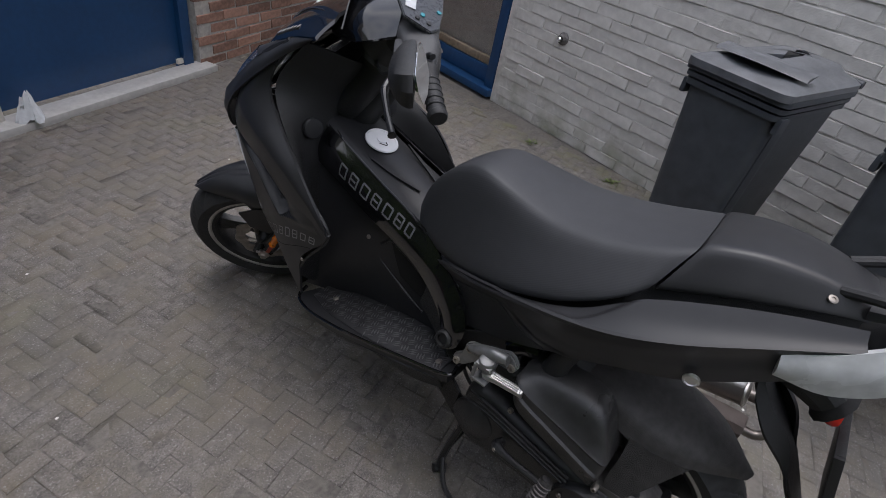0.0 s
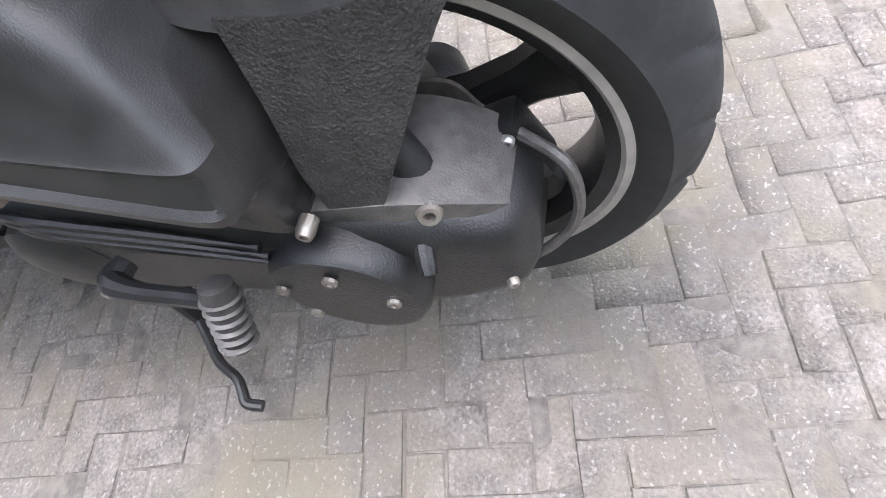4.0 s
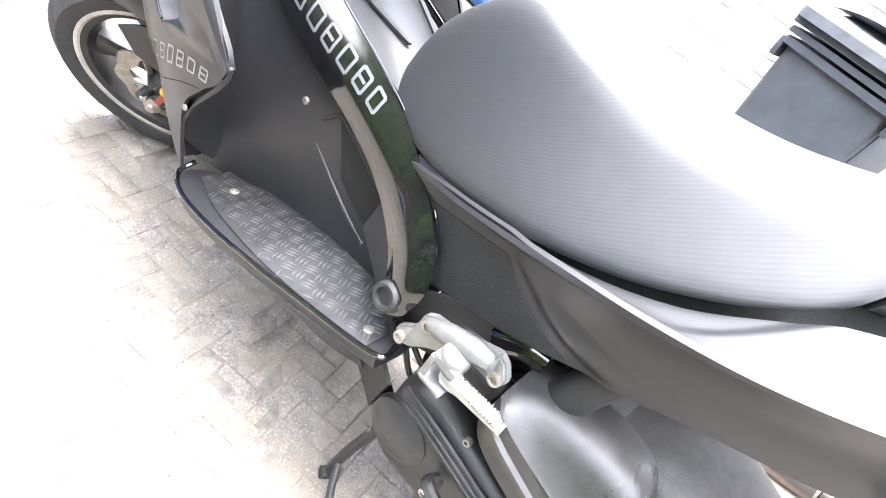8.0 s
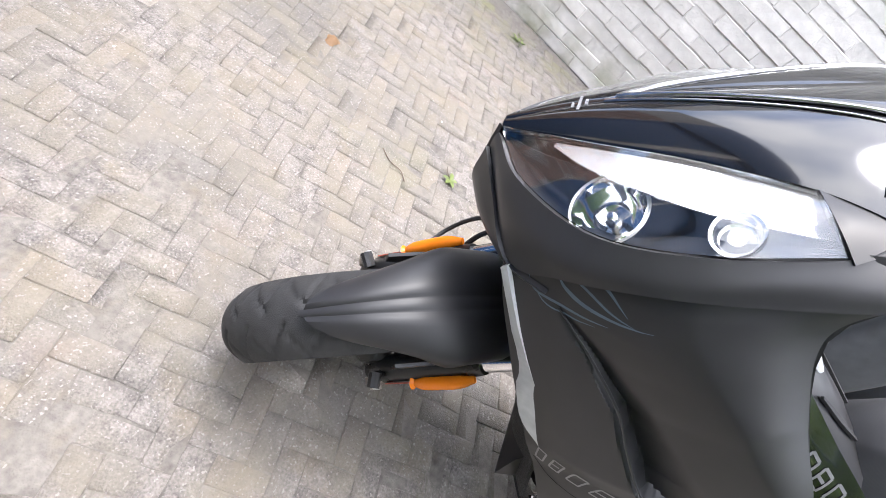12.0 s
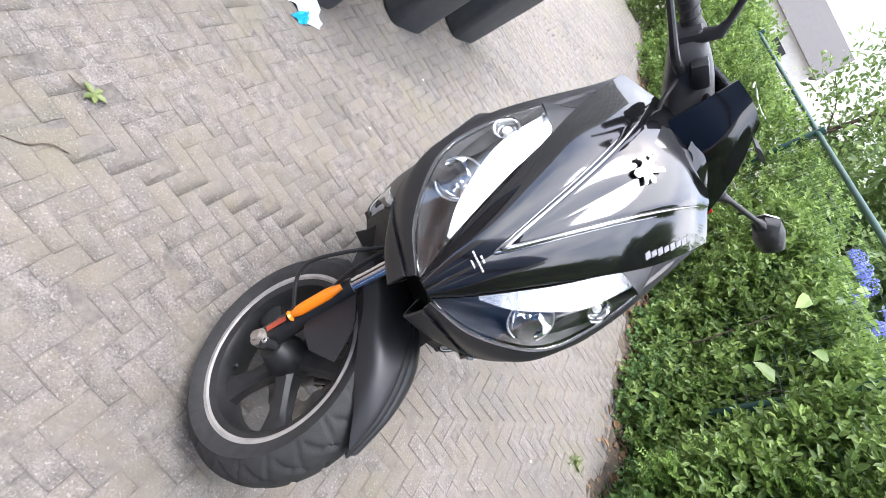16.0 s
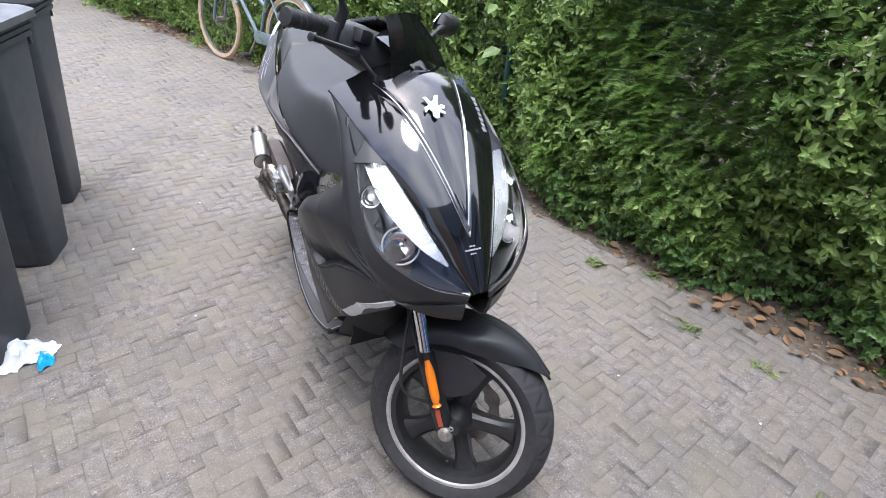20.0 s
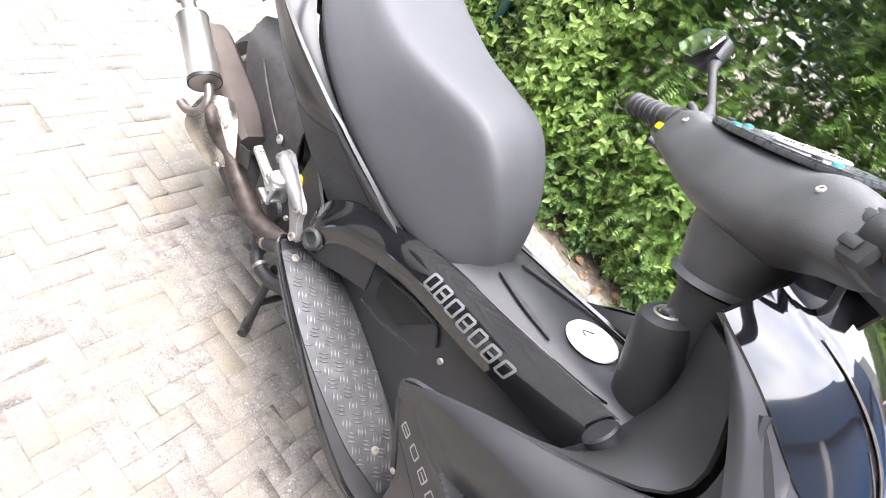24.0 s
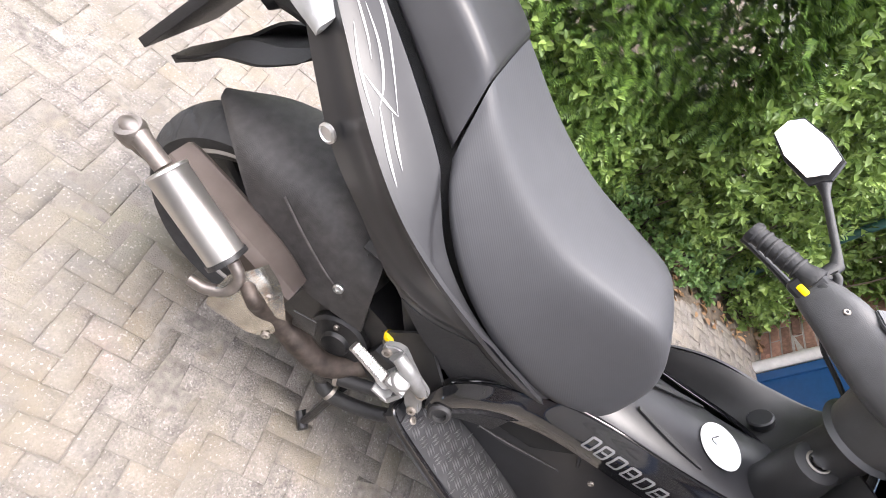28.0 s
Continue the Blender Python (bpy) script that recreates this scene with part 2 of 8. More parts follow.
def tube(pts, r, seg=12, n=0, bm=None, cap=True):
    """A round bar along pts; r is one radius or one for each point."""
    if n:
        k0 = len(pts)
        rr = [r] * k0 if not isinstance(r, (list, tuple)) else r
        r = [rr[min(int(i / (n - 1) * (k0 - 1)), k0 - 2)] * (1 - (i / (n - 1) * (k0 - 1)) % 1) + rr[min(int(i / (n - 1) * (k0 - 1)) + 1, k0 - 1)] * ((i / (n - 1) * (k0 - 1)) % 1) for i in range(n)]
        pts = spline(pts, n)
    pts = [Vector(p) for p in pts]
    rad = list(r) if isinstance(r, (list, tuple)) else [r] * len(pts)
    t0 = (pts[1] - pts[0]).normalized()
    u = t0.orthogonal().normalized()
    rings = []
    for i, p in enumerate(pts):
        t = (pts[min(i + 1, len(pts) - 1)] - pts[max(i - 1, 0)]).normalized()
        u = (u - t * u.dot(t)).normalized()
        w = t.cross(u)
        rings.append([p + (u * math.cos(a) + w * math.sin(a)) * rad[i] for a in (2 * math.pi * k / seg for k in range(seg))])
    return loft(rings, cap=cap, bm=bm)


def lathe(profile, m=None, seg=32, bm=None, cap=True, arc=1.0):
    """Turns (radius, along) about local z; m places it."""
    m = m or Matrix()
    rings = [[m @ Vector((r * math.cos(a), r * math.sin(a), h)) for a in (2 * math.pi * arc * k / seg for k in range(seg))] for r, h in profile]
    return loft(rings, cap=cap, bm=bm)


def turned(profile, m=None, seg=48, bm=None):
    """A closed ring profile turned about local z (a tyre, a rim)."""
    m = m or Matrix()
    bm = bm or bmesh.new()
    rings = [[m @ Vector((r * math.cos(a), r * math.sin(a), h)) for r, h in profile] for a in (2 * math.pi * k / seg for k in range(seg))]
    grid_faces(bm, rings, close_u=True, close_v=True)
    return bm


def box(c, s, m=None, bev=0.0, bm=None, taper=1.0, seg=2):
    own = bmesh.new()
    bmesh.ops.create_cube(own, size=1)
    for v in own.verts:
        k = taper if v.co.z < 0 else 1
        v.co = Vector((v.co.x * s[0] * k, v.co.y * s[1] * k, v.co.z * s[2]))
    if bev:
        bmesh.ops.bevel(own, geom=own.edges[:], offset=bev, segments=seg, affect="EDGES", profile=0.6)
    own.transform((m or Matrix()) @ Matrix.Translation(c) if m is None else m @ Matrix.Translation(c))
    if bm is None:
        return own
    me = bpy.data.meshes.new("tmp")
    own.to_mesh(me)
    own.free()
    bm.from_mesh(me)
    bpy.data.meshes.remove(me)
    return bm


def slab(outline, m, thick, bev=0.0):
    """A flat plate: a 2D outline in local xy, thickness along local z."""
    bm = bmesh.new()
    f = bm.faces.new([bm.verts.new((x, y, 0)) for x, y in outline])
    r = bmesh.ops.extrude_face_region(bm, geom=[f])
    bmesh.ops.translate(bm, vec=(0, 0, thick), verts=[e for e in r["geom"] if isinstance(e, bmesh.types.BMVert)])
    if bev:
        bmesh.ops.recalc_face_normals(bm, faces=bm.faces)
        bmesh.ops.bevel(bm, geom=[e for e in bm.edges if e.calc_face_angle(0) > 0.6], offset=bev, segments=2, affect="EDGES")
    bm.transform(m)
    return bm


def axis_to(p, d, spin=(0, 0, 1)):
    """The pose at p whose local z points along d."""
    return Matrix.Translation(p) @ Vector(d).to_track_quat("Z", "Y").to_matrix().to_4x4()


def bolt(p, d, r=0.006, h=0.005, parent=None, mat_="steel", name="bolt"):
    bm = lathe([(r, 0), (r, h * 0.7), (r * 0.8, h), (r * 0.45, h), (r * 0.4, h * 0.5)], axis_to(p, d), 10)
    return part(name, bm, mat_, parent)

def stain(m, tint, scale, lo, hi, amount):
    """Lay patches of dirt over a material, by their place in the world, so that they run across its pieces."""
    n, l = m.node_tree.nodes, m.node_tree.links
    p = n["Principled BSDF"]
    src = p.inputs["Base Color"].links[0].from_socket
    g, nz, mr, mx = n.new("ShaderNodeNewGeometry"), n.new("ShaderNodeTexNoise"), n.new("ShaderNodeMapRange"), n.new("ShaderNodeMixRGB")
    nz.inputs["Scale"].default_value, nz.inputs["Detail"].default_value, nz.inputs["Roughness"].default_value = scale, 7, 0.65
    mr.inputs["From Min"].default_value, mr.inputs["From Max"].default_value = lo, hi
    mr.inputs["To Min"].default_value, mr.inputs["To Max"].default_value = 0.0, amount
    mx.inputs["Color2"].default_value = (*tint, 1)
    l.new(g.outputs["Position"], nz.inputs["Vector"])
    l.new(nz.outputs["Fac"], mr.inputs["Value"])
    l.new(mr.outputs["Result"], mx.inputs["Fac"])
    l.new(src, mx.inputs["Color1"])
    l.new(mx.outputs["Color"], p.inputs["Base Color"])


for nm in ("brickpave", "sand"):
    stain(M[nm], (0.166, 0.150, 0.130), 3.1, 0.42, 0.60, 0.7)
    stain(M[nm], (0.105, 0.096, 0.086), 1.7, 0.50, 0.68, 0.55)
    stain(M[nm], (0.172, 0.142, 0.098), 7.0, 0.52, 0.68, 0.5)
    stain(M[nm], (0.20, 0.19, 0.178), 26.0, 0.60, 0.72, 0.3)


def glass_material(name, color, rough=0.02, ior=1.72):
    m = bpy.data.materials.new(name)
    m.use_nodes = True
    p = m.node_tree.nodes["Principled BSDF"]
    p.inputs["Base Color"].default_value = (*color, 1)
    p.inputs["Roughness"].default_value = rough
    p.inputs["IOR"].default_value = ior
    p.inputs["Transmission Weight"].default_value = 1.0
    return m


M["glass"] = glass_material("clear_lamp_glass", (0.95, 0.96, 0.97))
M["trim"] = material("dark_chrome_trim", (0.46, 0.46, 0.47), 0.2, 0.95, var=0.1)
M["cover"] = material("grey_black_cover_plastic", (0.052, 0.052, 0.054), 0.45, var=0.15, bump=0.2, bscale=900)
M["lampdark"] = material("dark_lamp_housing", (0.035, 0.035, 0.038), 0.35, 0.2, var=0.1)
M["mirror"] = material("mirror_silver", (0.92, 0.93, 0.94), 0.02, 1.0, var=0.0)
M["airbox"] = material("dusty_air_box", (0.034, 0.033, 0.033), 0.32, var=0.3, scale=45, bump=0.12, bscale=900)
M["castlight"] = material("light_cast_alloy", (0.25, 0.25, 0.25), 0.45, 0.6, var=0.15, scale=60, bump=0.15, bscale=600)
M["brushed"] = material("brushed_silencer", (0.52, 0.50, 0.48), 0.36, 0.95, var=0.12, scale=12)
M["polished"] = material("scratched_polished_steel", (0.52, 0.49, 0.43), 0.25, 0.95, var=0.3, scale=30, bump=0.1, bscale=200)
M["steelpipe"] = material("dull_pipe_steel", (0.22, 0.195, 0.18), 0.45, 0.8, var=0.3, scale=60)
M["rustdark"] = material("sooty_pipe", (0.075, 0.06, 0.052), 0.6, 0.5, var=0.5, scale=50)
M["forkblack"] = material("fork_black", (0.015, 0.015, 0.016), 0.3, var=0.1)
M["redlabel"] = material("red_label", (0.35, 0.06, 0.03), 0.4, var=0.1)
M["carbon"] = material("carbon_print", (0.05, 0.052, 0.055), 0.3, var=0.3, scale=900)
M["ribbed"] = material("ribbed_black_insert", (0.026, 0.026, 0.028), 0.40, var=0.1, bump=0.5, bscale=420, voronoi=1)
M["teal"] = material("teal_lamp", (0.05, 0.30, 0.36), 0.3, var=0.1)
# fine ribs across the saddle
vn, vl = M["vinyl"].node_tree.nodes, M["vinyl"].node_tree.links
wave = vn.new("ShaderNodeTexWave")
wave.inputs["Scale"].default_value = 118
wave.bands_direction = "Z"
wtc = vn.new("ShaderNodeTexCoord")
wmap = vn.new("ShaderNodeMapping")
wmap.inputs["Rotation"].default_value = (radians(35), radians(20), 0)
wb = vn.new("ShaderNodeBump")
wb.inputs["Strength"].default_value, wb.inputs["Distance"].default_value = 0.05, 0.001
vl.new(wtc.outputs["Object"], wmap.inputs["Vector"])
vl.new(wmap.outputs["Vector"], wave.inputs["Vector"])
vl.new(wave.outputs["Fac"], wb.inputs["Height"])
vl.new(wb.outputs["Normal"], vn["Principled BSDF"].inputs["Normal"])


M["rooftile"] = material("dark_roof_tile", (0.06, 0.055, 0.055), 0.7, var=0.25, scale=20)
M["brownstrip"] = material("weathered_brown_wood", (0.22, 0.17, 0.12), 0.7, var=0.3, scale=40, bump=0.3, bscale=120)
M["brass"] = material("small_brass", (0.55, 0.42, 0.15), 0.35, 0.8, var=0.2)
M["film"] = material("white_plastic_film", (0.72, 0.74, 0.76), 0.3, var=0.1)
M["bagblue"] = material("blue_plastic_film", (0.02, 0.35, 0.65), 0.3, var=0.2)
M["tantyre"] = material("tan_tyre", (0.42, 0.29, 0.18), 0.7, var=0.15)
M["bikepaint"] = material("blue_grey_bike_paint", (0.15, 0.19, 0.22), 0.35, 0.2, var=0.1)
M["whitestone"] = material("white_pebble", (0.7, 0.68, 0.64), 0.8, var=0.1)


def mossy(m, z0, z1, color, x_wall=None):
    """Lets green growth creep over the lowest part of a wall, with a ragged edge."""
    n, l = m.node_tree.nodes, m.node_tree.links
    p = n["Principled BSDF"]
    old = p.inputs["Base Color"].links[0].from_socket
    ge = n.new("ShaderNodeNewGeometry")
    sx = n.new("ShaderNodeSeparateXYZ")
    l.new(ge.outputs["Position"], sx.inputs[0])
    no = n.new("ShaderNodeTexNoise")
    no.inputs["Scale"].default_value, no.inputs["Detail"].default_value = 7.0, 6
    l.new(ge.outputs["Position"], no.inputs["Vector"])
    mr = n.new("ShaderNodeMapRange")
    mr.inputs["From Min"].default_value, mr.inputs["From Max"].default_value = z0, z1
    mr.inputs["To Min"].default_value, mr.inputs["To Max"].default_value = 1.0, 0.0
    l.new(sx.outputs["X" if x_wall else "Z"], mr.inputs["Value"])
    mu = n.new("ShaderNodeMath")
    mu.operation = "MULTIPLY_ADD"
    mu.inputs[1].default_value, mu.inputs[2].default_value = 2.2, -0.9
    l.new(no.outputs["Fac"], mu.inputs[0])
    m2 = n.new("ShaderNodeMath")
    m2.operation, m2.use_clamp = "MULTIPLY", True
    l.new(mr.outputs["Result"], m2.inputs[0])
    l.new(mu.outputs[0], m2.inputs[1])
    mx = n.new("ShaderNodeMixRGB")
    mx.inputs["Color2"].default_value = (*color, 1)
    l.new(m2.outputs[0], mx.inputs["Fac"])
    l.new(old, mx.inputs["Color1"])
    l.new(mx.outputs["Color"], p.inputs["Base Color"])


def tint(m, a, b, scale, lo=0.45, hi=0.62, per_piece=0.0):
    """Patches of a second colour over the first, piece by piece or by soft noise."""
    n, l = m.node_tree.nodes, m.node_tree.links
    p = n["Principled BSDF"]
    old = p.inputs["Base Color"].links[0].from_socket
    ge = n.new("ShaderNodeNewGeometry")
    no = n.new("ShaderNodeTexNoise")
    no.inputs["Scale"].default_value, no.inputs["Detail"].default_value = scale, 5
    l.new(ge.outputs["Position"], no.inputs["Vector"])
    src = no.outputs["Fac"]
    if per_piece:
        oi = n.new("ShaderNodeObjectInfo")
        ad = n.new("ShaderNodeMath")
        ad.operation = "ADD"
        l.new(oi.outputs["Random"], ad.inputs[0])
        l.new(ge.outputs["Random Per Island"], ad.inputs[1])
        fr = n.new("ShaderNodeMath")
        fr.operation = "FRACT"
        l.new(ad.outputs[0], fr.inputs[0])
        ma = n.new("ShaderNodeMath")
        ma.operation, ma.inputs[1].default_value = "MULTIPLY_ADD", per_piece
        l.new(fr.outputs[0], ma.inputs[0])
        l.new(src, ma.inputs[2])
        src = ma.outputs[0]
    mr = n.new("ShaderNodeMapRange")
    mr.inputs["From Min"].default_value, mr.inputs["From Max"].default_value = lo, hi
    mr.inputs["To Max"].default_value = a
    l.new(src, mr.inputs["Value"])
    mx = n.new("ShaderNodeMixRGB")
    mx.inputs["Color2"].default_value = (*b, 1)
    l.new(mr.outputs["Result"], mx.inputs["Fac"])
    l.new(old, mx.inputs["Color1"])
    l.new(mx.outputs["Color"], p.inputs["Base Color"])


M["wallmortar"] = material("painted_wall_joint", (0.58, 0.56, 0.525), 0.85, var=0.15, bump=0.4, bscale=140)
for k in ("whitewall", "wallmortar"):
    mossy(M[k], 0.02, 0.30, (0.16, 0.17, 0.07))
tint(M["brickpave"], 0.22, (0.220, 0.178, 0.125), 3.0, 1.02, 1.22, 0.75)
tint(M["brickpave"], 0.35, (0.205, 0.145, 0.126), 5.0, 0.60, 0.75, 0.0)
tint(M["brickpave"], 0.5, (0.115, 0.112, 0.107), 1.6, 0.50, 0.70, 0.0)
tint(M["brickpave"], 0.5, (0.115, 0.104, 0.094), 34.0, 0.56, 0.70, 0.0)
tint(M["brickpave"], 0.6, (0.330, 0.318, 0.296), 150.0, 0.60, 0.66, 0.0)
tint(M["brickpave"], 0.45, (0.175, 0.168, 0.095), 2.3, 0.56, 0.74, 0.0)
tint(M["brickpave"], 0.55, (0.165, 0.147, 0.116), 9.0, 0.46, 0.66, 0.0)
mossy(M["brickpave"], 1.95, 1.60, (0.17, 0.17, 0.09), 1)
M["greymark"] = material("grey_letter_print", (0.13, 0.13, 0.135), 0.45, 0.2, var=0.1)
M["tear"] = material("checker_tear", (0.17, 0.17, 0.175), 0.38, 0.75, var=0.2)
M["lampsilver"] = material("silvered_lamp_plastic", (0.50, 0.51, 0.52), 0.36, 0.6, var=0.1)
M["plate"] = material("silvered_lamp_plate", (0.86, 0.87, 0.88), 0.22, 0.9, var=0.06, scale=60, bump=0.15, bscale=160)
# matt black for the tunnel recess's painted shade, panel joints and a sticker
M["shade_mark"] = material("shade_and_mark_black", (0.006, 0.006, 0.006), 0.8, var=0.1)
M["flapmesh"] = material("ribbed_dusty_flap", (0.050, 0.047, 0.045), 0.6, var=0.3, scale=60, bump=0.9, bscale=420, voronoi=1)
# ---- the scooter ----
scooter = empty("motor_scooter", "matt black motor scooter parked on its centre stand, bars turned", "scooter", m=Matrix())
REAR = V(0, -0.01, 0.29)
STEER_TOP, STEER_LOW, LOCK = V(0, 0.792, 1.05), V(0, 1.20, 0.25), radians(45)
TURN = Matrix.Translation(STEER_LOW) @ Matrix.Rotation(LOCK, 4, (STEER_TOP - STEER_LOW).normalized()) @ Matrix.Translation(-STEER_LOW)


def T(*p):
    """A point of the steered front, given as if the bars were straight."""
    return TURN @ Vector(p)


def groove(a, h, w, n):
    """How deep the tread is cut at the angle a and the place h across a tyre of width w."""
    u = abs(h) / (w * 0.5)
    s = (a * n / (2 * math.pi) + (0.5 if h > 0 else 0) + 0.9 * u) % 1.0
    cut = 1.0 if s < 0.16 and 0.12 < u < 0.86 else 0.0
    s2 = (a * n / (2 * math.pi) + 0.3 + (0.5 if h > 0 else 0) - 0.5 * u) % 1.0
    return max(cut, 0.8 if s2 < 0.10 and 0.45 < u < 0.95 else 0.0)


def wheel(c, turn, R, w, name, parent, n):
    m = turn @ Matrix.Translation(c) @ Matrix.Rotation(radians(90), 4, "Y")
    ri = 0.180
    hub = part(name, lathe([(0.014, -0.075), (0.026, -0.07), (0.036, -0.05), (0.045, -0.03), (0.045, 0.03), (0.036, 0.05), (0.026, 0.07), (0.014, 0.075)], m, 24), "case", parent, "cast hub")
    prof = [(ri - 0.004, -w * 0.36), (ri + 0.008, -w * 0.44), (ri + 0.022, -w * 0.485), (R - 0.034, -w * 0.5)]
    tread = [-0.47, -0.43, -0.38, -0.33, -0.28, -0.23, -0.18, -0.13, -0.08, -0.04, 0, 0.04, 0.08, 0.13, 0.18, 0.23, 0.28, 0.33, 0.38, 0.43, 0.47]
    seg = 288
    bm = bmesh.new()
    rings = []
    for k in range(seg):
        a = 2 * math.pi * k / seg
        ring = [(r, h) for r, h in prof]
        for t in tread:
            h = t * w
            ring.append((R - 0.030 * (abs(t) / 0.47) ** 2.4 - 0.0045 * groove(a, h, w, n), h))
        ring += [(r, -h) for r, h in reversed(prof)]
        rings.append([m @ V(r * math.cos(a), r * math.sin(a), h) for r, h in ring])
    grid_faces(bm, rings, close_u=True)
    part("tyre", bm, "rubber", hub, "black tyre with slanted tread grooves", 50)
    rimp = [(ri + 0.004, -w * 0.37), (ri + 0.009, -w * 0.405), (ri - 0.004, -w * 0.41), (ri - 0.008, -w * 0.38), (ri + 0.0, -w * 0.36)]
    for s in (1, -1):
        part("rim_lip", turned([(r, h * s) for r, h in rimp], m, 96), "rim", hub, "bare grey rim edge")
    barrel = [(ri - 0.006, -w * 0.385), (ri - 0.020, -w * 0.33), (ri - 0.028, -0.02), (ri - 0.028, 0.02), (ri - 0.020, w * 0.33), (ri - 0.006, w * 0.385), (ri + 0.0, w * 0.3), (ri + 0.0, -w * 0.3)]
    part("rim", turned(barrel, m, 72), "case", hub, "black alloy rim")
    for k in range(5):
        a = 2 * math.pi * k / 5 + 0.3
        e, t = V(math.cos(a), math.sin(a), 0), V(-math.sin(a), math.cos(a), 0)
        rings = []
        for r, hw, ht in ((0.030, 0.024, 0.026), (0.06, 0.020, 0.02), (0.11, 0.021, 0.017), (0.135, 0.027, 0.018), (0.160, 0.036, 0.02)):
            q = e * r + t * 0.03 * (r / 0.16)
            rings.append([m @ (q + t * sx * hw + V(0, 0, sz * ht)) for sx, sz in ((-1, -0.6), (-0.6, -1), (0.6, -1), (1, -0.6), (1, 0.6), (0.6, 1), (-0.6, 1), (-1, 0.6))])
        part("spoke", loft(rings), "case", hub)
    return hub, m


def disc(hub, m, h, r, parent_label):
    """A waved brake disc with holes, flat across the axle."""
    bm = bmesh.new()
    ring = []
    for k in range(72):
        a = 2 * math.pi * k / 72
        ro = r + 0.004 * math.sin(a * 9)
        ri = r * 0.66 - 0.005 * math.sin(a * 9)
        ring.append([m @ V(x * math.cos(a), x * math.sin(a), z) for x, z in ((ri, h - 0.002), (ro, h - 0.002), (ro, h + 0.002), (ri, h + 0.002))])
    grid_faces(bm, ring, close_u=True, close_v=True)
    d = part("brake_disc", bm, "steel", hub, parent_label)
    for k in range(5):
        a = 2 * math.pi * k / 5
        p0, p1 = m @ V(0.04 * math.cos(a), 0.04 * math.sin(a), h), m @ V(r * 0.68 * math.cos(a + 0.25), r * 0.68 * math.sin(a + 0.25), h)
        part("disc_arm", tube([p0, p1], 0.006, 6), "steel", d)
    return d


rear_wheel, RW = wheel(REAR, Matrix(), 0.243, 0.125, "rear_wheel", scooter, 20)
front_wheel, FW = wheel(V(0, 1.252, 0.245), TURN, 0.245, 0.115, "front_wheel", scooter, 22)
disc(rear_wheel, RW, -0.035, 0.09, "steel rear brake disc")
disc(front_wheel, FW, -0.05, 0.10, "waved steel front brake disc")
part("valve", tube([FW @ V(0.155, 0.02, 0.0), FW @ V(0.130, 0.02, 0.02)], 0.0035, 8), "plastic", front_wheel)


def dense(rows, n):
    cols = [spline([r[j] for r in rows], n) for j in range(len(rows[0]))]
    return [[cols[j][i] for j in range(len(cols))] for i in range(n)]


# saddle: y, lower edge, top, half width
SEAT = [(0.645, 0.648, 0.672, 0.035), (0.632, 0.640, 0.705, 0.062), (0.60, 0.628, 0.760, 0.086), (0.55, 0.622, 0.812, 0.104), (0.49, 0.625, 0.842, 0.122),
        (0.41, 0.645, 0.838, 0.142), (0.32, 0.682, 0.832, 0.160), (0.24, 0.722, 0.842, 0.165), (0.18, 0.762, 0.862, 0.160), (0.14, 0.795, 0.885, 0.148), (0.118, 0.815, 0.90, 0.13)]


def seat_ring(y, zb, zt, w, lean=0.0):
    h = zt - zb
    half = [(0, zt + 0.002), (w * 0.30, zt + 0.001), (w * 0.54, zt - h * 0.01), (w * 0.61, zt - h * 0.03), (w * 0.665, zt - h * 0.085), (w * 0.71, zt - h * 0.165), (w * 0.76, zt - h * 0.28), (w * 0.87, zt - h * 0.54), (w * 0.95, zb + h * 0.27), (w * 0.99, zb + h * 0.15), (w, zb + h * 0.09), (w * 0.985, zb + h * 0.03), (w * 0.9, zb), (0, zb)]
    full = half + [(-x, z) for x, z in reversed(half[1:-1])]
    return [V(x, y - lean * (1 - (zt - z) / max(h, 1e-4)), z) for x, z in full]


seat = part("seat", loft(dense([seat_ring(*r, lean=0.035 * min(1, max(0, (0.2 - r[0]) / 0.08))) for r in SEAT], 56)), "vinyl", scooter, "dark grey finely ribbed vinyl saddle", 60)
TAIL = [(0.108, 0.822, 0.908, 0.125), (0.085, 0.832, 0.918, 0.122), (0.03, 0.853, 0.932, 0.110), (-0.04, 0.875, 0.935, 0.092), (-0.10, 0.892, 0.926, 0.074), (-0.145, 0.898, 0.914, 0.055)]
tail = part("tail_cowl", loft(dense([seat_ring(*r, lean=0.03) for r in TAIL], 20)), "satin", scooter, "satin black single-seat tail cover", 60)
for sd in (-1, 1):
    bolt((sd * 0.066, -0.095, 0.914), (sd * 0.5, -0.2, 1), 0.007, 0.003, tail, "steel", "screw")
# dark frame that fills the gap below saddle and cover
part("seat_base", loft(dense([seat_ring(y, zb - 0.05, zb + 0.03, w * 0.9) for y, zb, zt, w in SEAT[2:]] + [seat_ring(y, zb - 0.05, zb + 0.02, w * 0.92) for y, zb, zt, w in TAIL[1:]], 24)), "plastic", scooter, "dark seat base")

